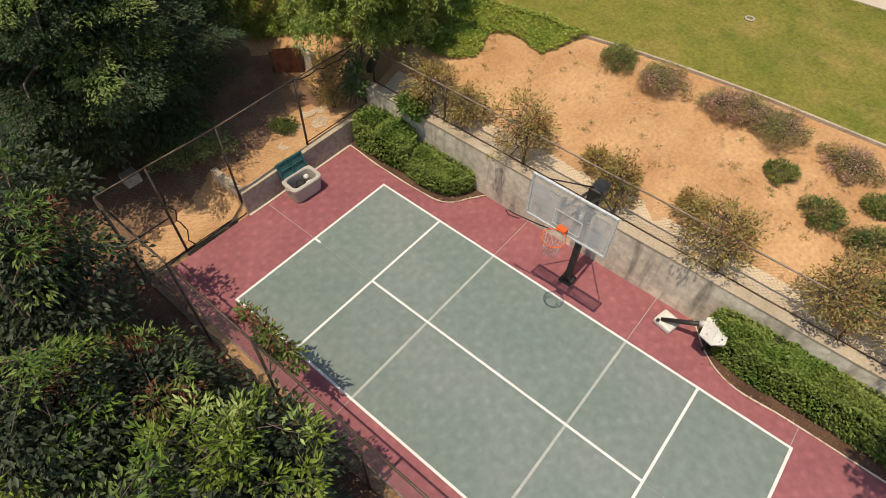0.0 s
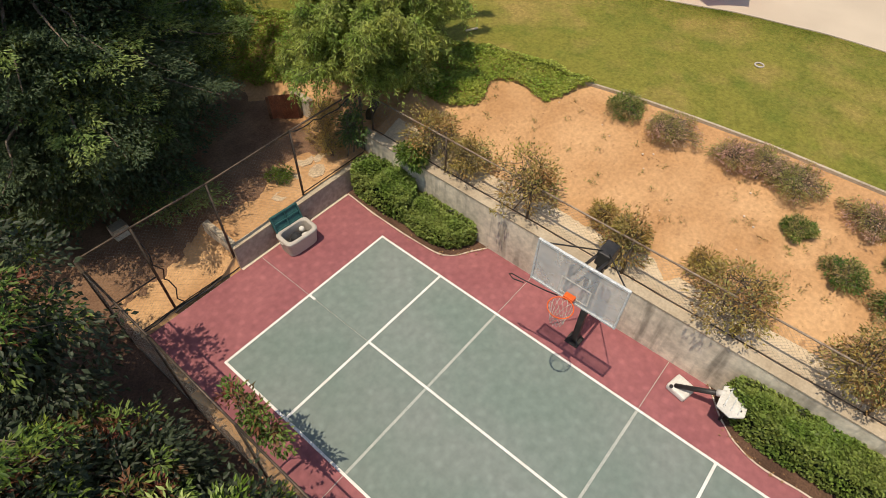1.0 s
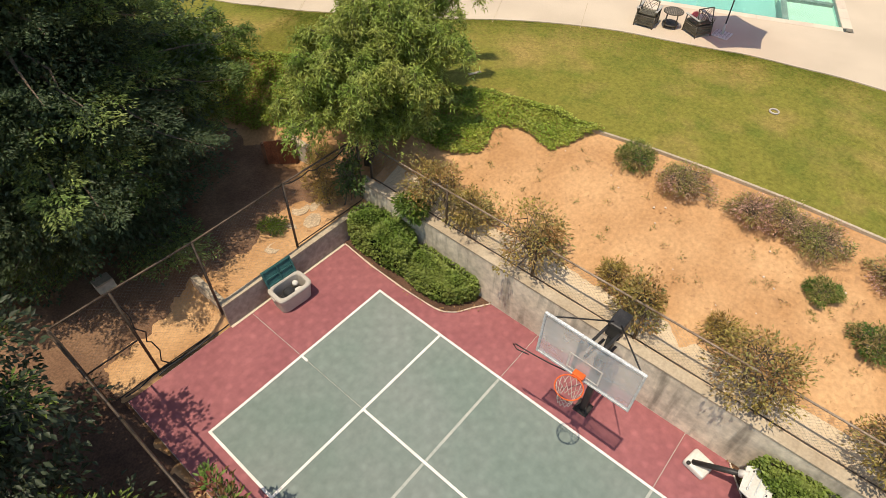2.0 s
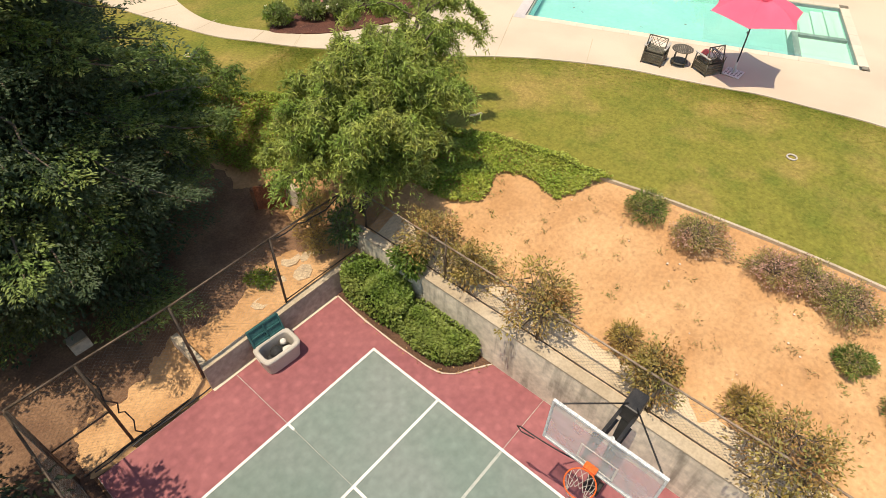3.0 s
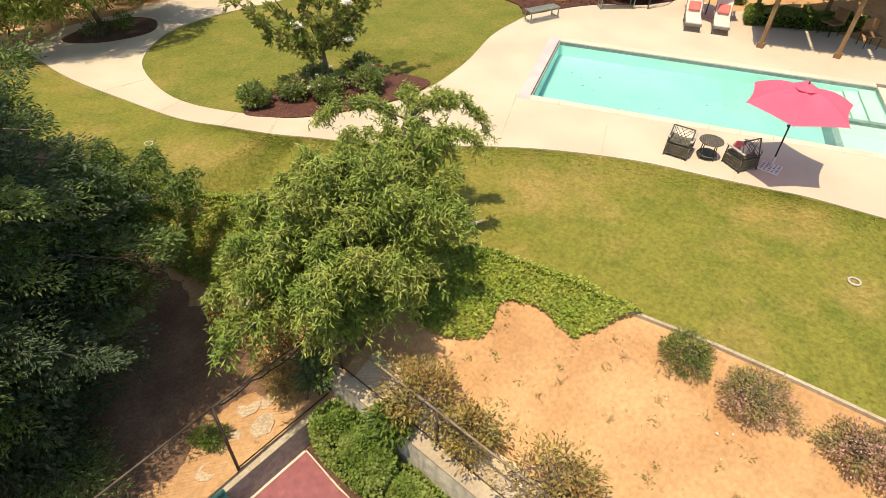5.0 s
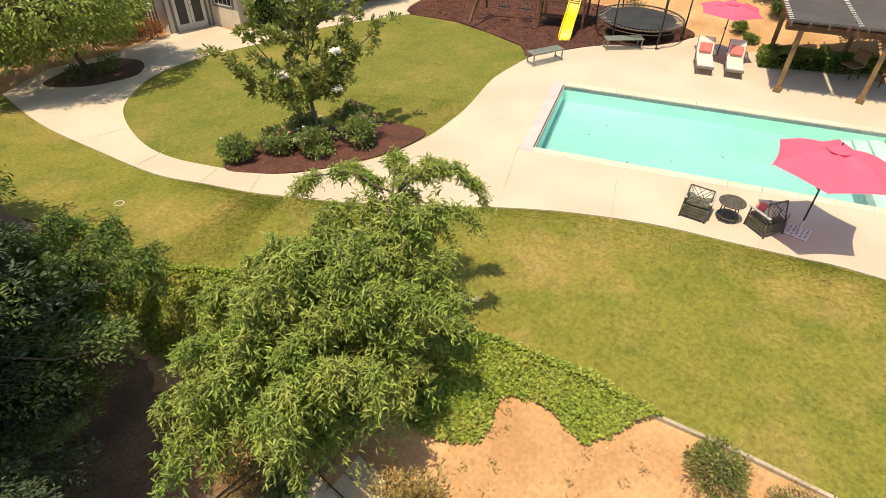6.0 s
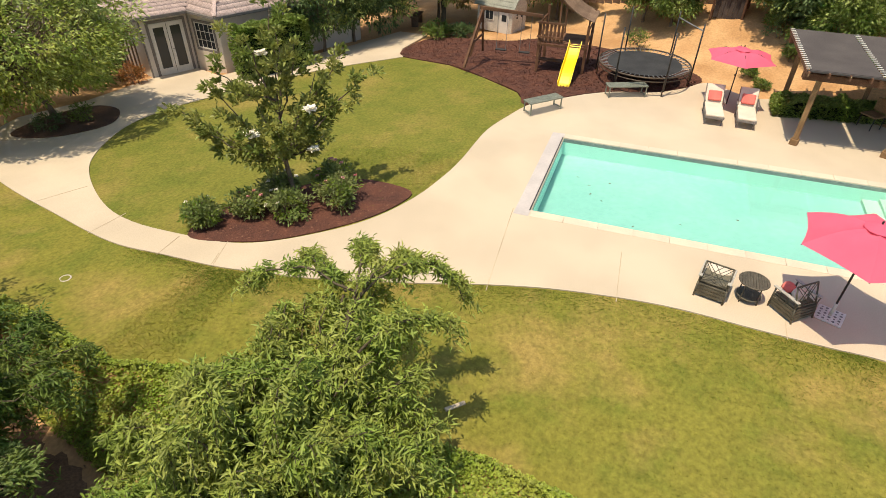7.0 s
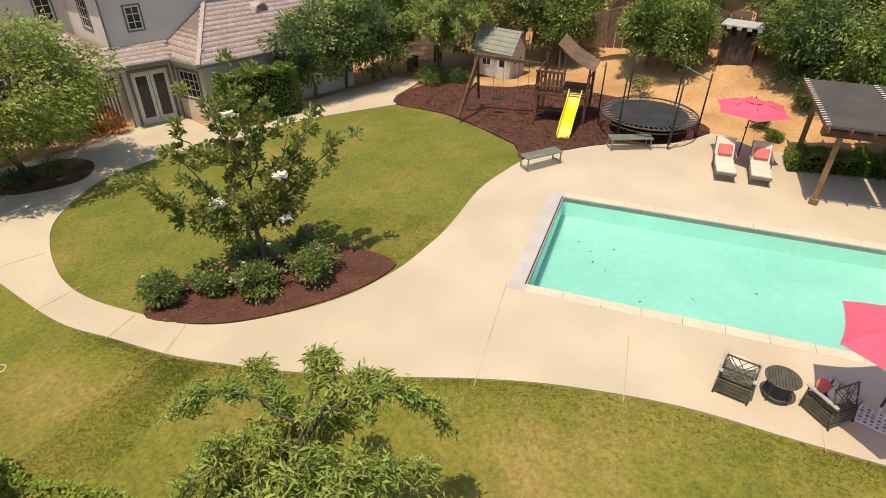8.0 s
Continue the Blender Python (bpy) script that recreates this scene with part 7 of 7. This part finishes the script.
HA, HB, HC, HD = (10.05, 20.72), (11.78, 20.45), (12.15, 18.95), (18.6, 18.3)
foot = [HA, HB, HC, HD, (19.2, 25.0), (10.6, 25.5)]
hp("wall", slab(foot, [], U - 0.1, EV), M_STUCCO)
# french doors: two leaves in a trimmed frame
dm = wall_m(HA, HB, 0.90, U + 0.06)
dr = opening("french_door", dm, 1.26, 1.95, 1, 1, M_DOOR, 0.1)
for sx in (-0.31, 0.31):
    part("door_leaf", boxes((sx - 0.30, sx + 0.30, 0.014, 0.035, 0.02, 0.26), (sx - 0.30, sx + 0.30, 0.014, 0.035, 1.79, 1.93), (sx - 0.30, sx - 0.19, 0.014, 0.035, 0.26, 1.79), (sx + 0.19, sx + 0.30, 0.014, 0.035, 0.26, 1.79)), M_DOOR, dr, "white french door leaf")
part("handle", rods([((0.05, 0.04, 0.95), (0.14, 0.04, 0.95))], 0.012), M_BLACK, dr)
opening("window", wall_m(HB, HC, 0.78, U + 0.95), 0.95, 0.98, 4, 3, M_DOOR)
opening("window", wall_m(HC, HD, 4.6, U + 0.95), 1.0, 1.0, 3, 3, M_DOOR)
hp("plinth", slab([(HB[0] - 0.02, HB[1] - 0.05), (HC[0] - 0.02, HC[1] - 0.02), (HC[0], HC[1]), (HB[0], HB[1] - 0.05)], [], U, U + 0.85), M_CREAM)
# eave soffit
SOF = [(9.5, 20.35), (11.6, 20.02), (11.82, 18.45), (19.1, 17.85), (19.7, 25.2), (10.3, 25.8)]
hp("soffit", slab(SOF, [], EV, EV + 0.1), M_TRIM)


def tiled(name, quad, size=0.25, w=0.28):
    """A roof plane: an underlay board and overlapping tiles in courses. quad: eave left, eave right, top right, top left."""
    p = [Vector(v) for v in quad]
    ex = (p[1] - p[0]).normalized()
    nr = ex.cross(p[3] - p[0])
    if nr.length < 1e-6 or nr.z < 0:
        nr = ex.cross(p[2] - p[0])
    nr = nr.normalized()
    up = nr.cross(ex).normalized()
    loc = [((v - p[0]).dot(ex), (v - p[0]).dot(up)) for v in p]
    bm = bmesh.new()
    bm.faces.new([bm.verts.new(v - nr * 0.002) for v in p])
    bmesh.ops.remove_doubles(bm, verts=bm.verts[:], dist=1e-4)
    ob = hp(name, bm, M_ROOFB)
    V, F, kk = [], [], 0
    hmax, lo, hi = max(l[1] for l in loc), min(l[0] for l in loc), max(l[0] for l in loc)
    for r in range(int(hmax / size) + 1):
        for c in range(int((hi - lo) / w) + 2):
            u0 = lo + (c - (0.5 if r % 2 else 0)) * w
            if inside(loc, np.array([u0 + w / 2]), np.array([(r + 0.5) * size]))[0]:
                v0 = r * size
                lift = 0.015 + 0.004 * RNG.random()
                cs = [(u0 + 0.006, v0, lift), (u0 + w - 0.006, v0, lift), (u0 + w - 0.006, v0 + size, 0.008), (u0 + 0.006, v0 + size, 0.008), (u0 + 0.006, v0, 0.0), (u0 + w - 0.006, v0, 0.0)]
                V += [p[0] + ex * a + up * b + nr * c_ for a, b, c_ in cs]
                F += [(kk, kk + 1, kk + 2), (kk, kk + 2, kk + 3), (kk + 4, kk + 5, kk + 1), (kk + 4, kk + 1, kk)]
                kk += 6
    t_ = fast("tile_course", np.array([tuple(v) for v in V]), np.array(F), M_ROOF, ob)
    return tagged(t_, kind="stuff")


RZ, EZ = EV + 2.0, EV + 0.11
# front wing: hip roof
ridge0, ridge1 = (14.3, 21.6, RZ), (18.5, 21.6, RZ)
tiled("roof", [(11.82, 18.45, EZ), (19.1, 17.85, EZ), ridge1, ridge0])
tiled("roof", [(11.5, 22.5, EZ), (11.82, 18.45, EZ), ridge0, (14.3, 22.5, RZ)])
tiled("roof", [(19.1, 17.85, EZ), (19.7, 25.2, EZ), (18.5, 21.7, RZ), ridge1])
# small roof over the french doors
tiled("roof", [(9.5, 20.35, EZ), (11.6, 20.02, EZ), (12.2, 21.2, EZ + 0.42), (9.6, 21.5, EZ + 0.42)])
tiled("roof", [(9.3, 26.5, EZ), (9.5, 20.35, EZ), (10.2, 21.0, EZ + 0.35), (10.1, 26.5, EZ + 0.35)])
for a, b in ((SOF[0], SOF[1]), (SOF[1], SOF[2]), (SOF[2], SOF[3])):
    hp("gutter", bars([((*a, EV + 0.07), (*b, EV + 0.07))], 0.09, 0.09), M_TRIM)
hp("hip_cap", bars([((11.82, 18.45, EZ + 0.04), (14.3, 21.6, RZ + 0.04))], 0.14, 0.05), M_ROOF)
# half-round roof vent
bm = bmesh.new()
bmesh.ops.create_cone(bm, cap_ends=True, segments=20, radius1=0.3, radius2=0.3, depth=0.5)
bm.transform(pose(15.6, 20.2, EZ + 1.05, 90, 0, 5))
vent = hp("roof_vent", bm, M_ROOF, "half-round roof vent")
for i in range(4):
    part("louvre", boxes((15.33 + 0.02 * i, 15.83 - 0.02 * i, 19.935, 19.95, EZ + 1.08 + 0.055 * i, EZ + 1.11 + 0.055 * i)), M_TRIM, vent)
# upper storey
UA, UB = (10.2, 21.3), (13.9, 20.95)
hp("upper_wall", slab([UA, UB, (14.6, 25.0), (10.4, 25.6)], [], EV, EV + 2.9), M_STUCCO)
hp("upper_wall", slab([(7.6, 25.6), (10.38, 25.2), (10.4, 28.5), (7.8, 28.7)], [], U, EV + 2.9), M_STUCCO)
opening("window", wall_m(UA, UB, 1.0, EV + 1.0), 0.5, 0.8, 2, 3, M_DOOR, 0.06)
opening("window", wall_m((10.4, 25.6), UA, 2.4, EV + 0.9), 0.85, 1.05, 3, 3, M_DOOR)
opening("window", wall_m((7.6, 25.6), (10.38, 25.2), 2.05, EV + 0.9), 0.55, 0.85, 2, 3, M_DOOR, 0.07)
for p_ in (UA, (11.78, 20.4), (10.05, 20.72)):
    z0, z1 = (EV + 0.4, EV + 2.9) if p_ is UA else (U, EV)
    hp("downpipe", rods([((p_[0] - 0.05, p_[1] - 0.06, z0), (p_[0] - 0.05, p_[1] - 0.06, z1))], 0.035), M_TRIM)
tiled("roof", [(9.8, 21.3, EV + 3.0), (14.3, 20.8, EV + 3.0), (13.0, 23.5, EV + 4.4), (11.6, 23.5, EV + 4.4)])
hp("upper_soffit", slab([(9.8, 21.3), (14.3, 20.8), (15.0, 25.3), (9.9, 26.0)], [], EV + 2.9, EV + 2.99), M_TRIM)
lf = thing("slat_screen", "upright wooden slat screen beside the house", "screen")
for i in range(8):
    x = 8.98 + i * 0.13
    part("slat", boxes((x, x + 0.05, 21.35, 21.39, U, U + 1.9)), M_WOOD2, lf)
part("rail", boxes((8.9, 10.0, 21.391, 21.43, U + 1.7, U + 1.78)), M_WOOD2, lf)

M_FLAG = mat("dusty_stone", (0.44, 0.33, 0.22), (0.50, 0.38, 0.25), scale=3, fine=20, rough=0.95, bump=0.4)
# flat stones set in the earth behind the court fence
for x, y, r, a in ((0.18, 3.05, 0.28, 0.3), (0.12, 2.5, 0.30, 1.1), (-0.5, 2.7, 0.27, 2.0), (-1.15, 2.45, 0.25, 0.7), (0.55, 2.85, 0.22, 2.6)):
    t_ = np.linspace(0, 2 * np.pi, 7, endpoint=False) + a
    rad = r * RNG.uniform(0.8, 1.15, 7)
    tagged(part("flagstone", slab([(x + q_ * math.cos(w_), y + q_ * 0.75 * math.sin(w_)) for q_, w_ in zip(rad, t_)], [], float(height(x, y)) - 0.03, float(height(x, y)) + 0.012), M_FLAG), "flat pale flagstone in sandy earth", "stone", group="flagstones behind the fence")
# small stones and clods lying on the bank
for i in range(40):
    x, y = RNG.uniform(2.2, 5.3), RNG.uniform(-11, 0.5)
    r = RNG.uniform(0.012, 0.03)
    bm = bmesh.new()
    bmesh.ops.create_icosphere(bm, subdivisions=1, radius=r)
    for v in bm.verts:
        v.co *= RNG.uniform(0.75, 1.2)
        v.co.z *= 0.6
    bmesh.ops.translate(bm, verts=bm.verts, vec=(x, y, float(height(x, y)) + 0.02))
    tagged(part("pebble", bm, M_COPE if i % 3 else M_DRY), "small stone lying on the sandy bank", "stone", group="stones on the bank")

# ---- the garden's fall: scaled about a camera position to fit the view ----
VIEW_PIVOT, GENTLE = Vector((1.3, -1.85, 10.9)), 0.0125


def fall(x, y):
    """Scale about the camera-side pivot: how far out and down the ground lies beyond the level lawn, which falls away
    towards the house.
    """
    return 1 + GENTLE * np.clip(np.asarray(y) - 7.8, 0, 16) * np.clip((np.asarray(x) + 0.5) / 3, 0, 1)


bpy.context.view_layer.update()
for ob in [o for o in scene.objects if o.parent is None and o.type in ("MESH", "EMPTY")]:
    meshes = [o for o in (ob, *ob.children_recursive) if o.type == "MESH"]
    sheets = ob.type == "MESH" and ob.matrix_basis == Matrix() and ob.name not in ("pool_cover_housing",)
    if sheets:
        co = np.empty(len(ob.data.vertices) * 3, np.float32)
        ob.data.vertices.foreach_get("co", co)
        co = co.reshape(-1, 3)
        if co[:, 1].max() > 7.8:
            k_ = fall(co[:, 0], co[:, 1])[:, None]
            ob.data.vertices.foreach_set("co", (np.array(VIEW_PIVOT) * (1 - k_) + co * k_).astype(np.float32).ravel())
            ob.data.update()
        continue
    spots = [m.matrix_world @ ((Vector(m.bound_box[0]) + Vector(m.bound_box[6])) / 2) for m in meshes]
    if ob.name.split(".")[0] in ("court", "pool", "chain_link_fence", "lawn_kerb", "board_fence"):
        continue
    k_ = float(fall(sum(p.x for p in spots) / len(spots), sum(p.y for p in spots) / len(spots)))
    ob.matrix_basis = Matrix.Translation(VIEW_PIVOT * (1 - k_)) @ Matrix.Scale(k_, 4) @ ob.matrix_basis
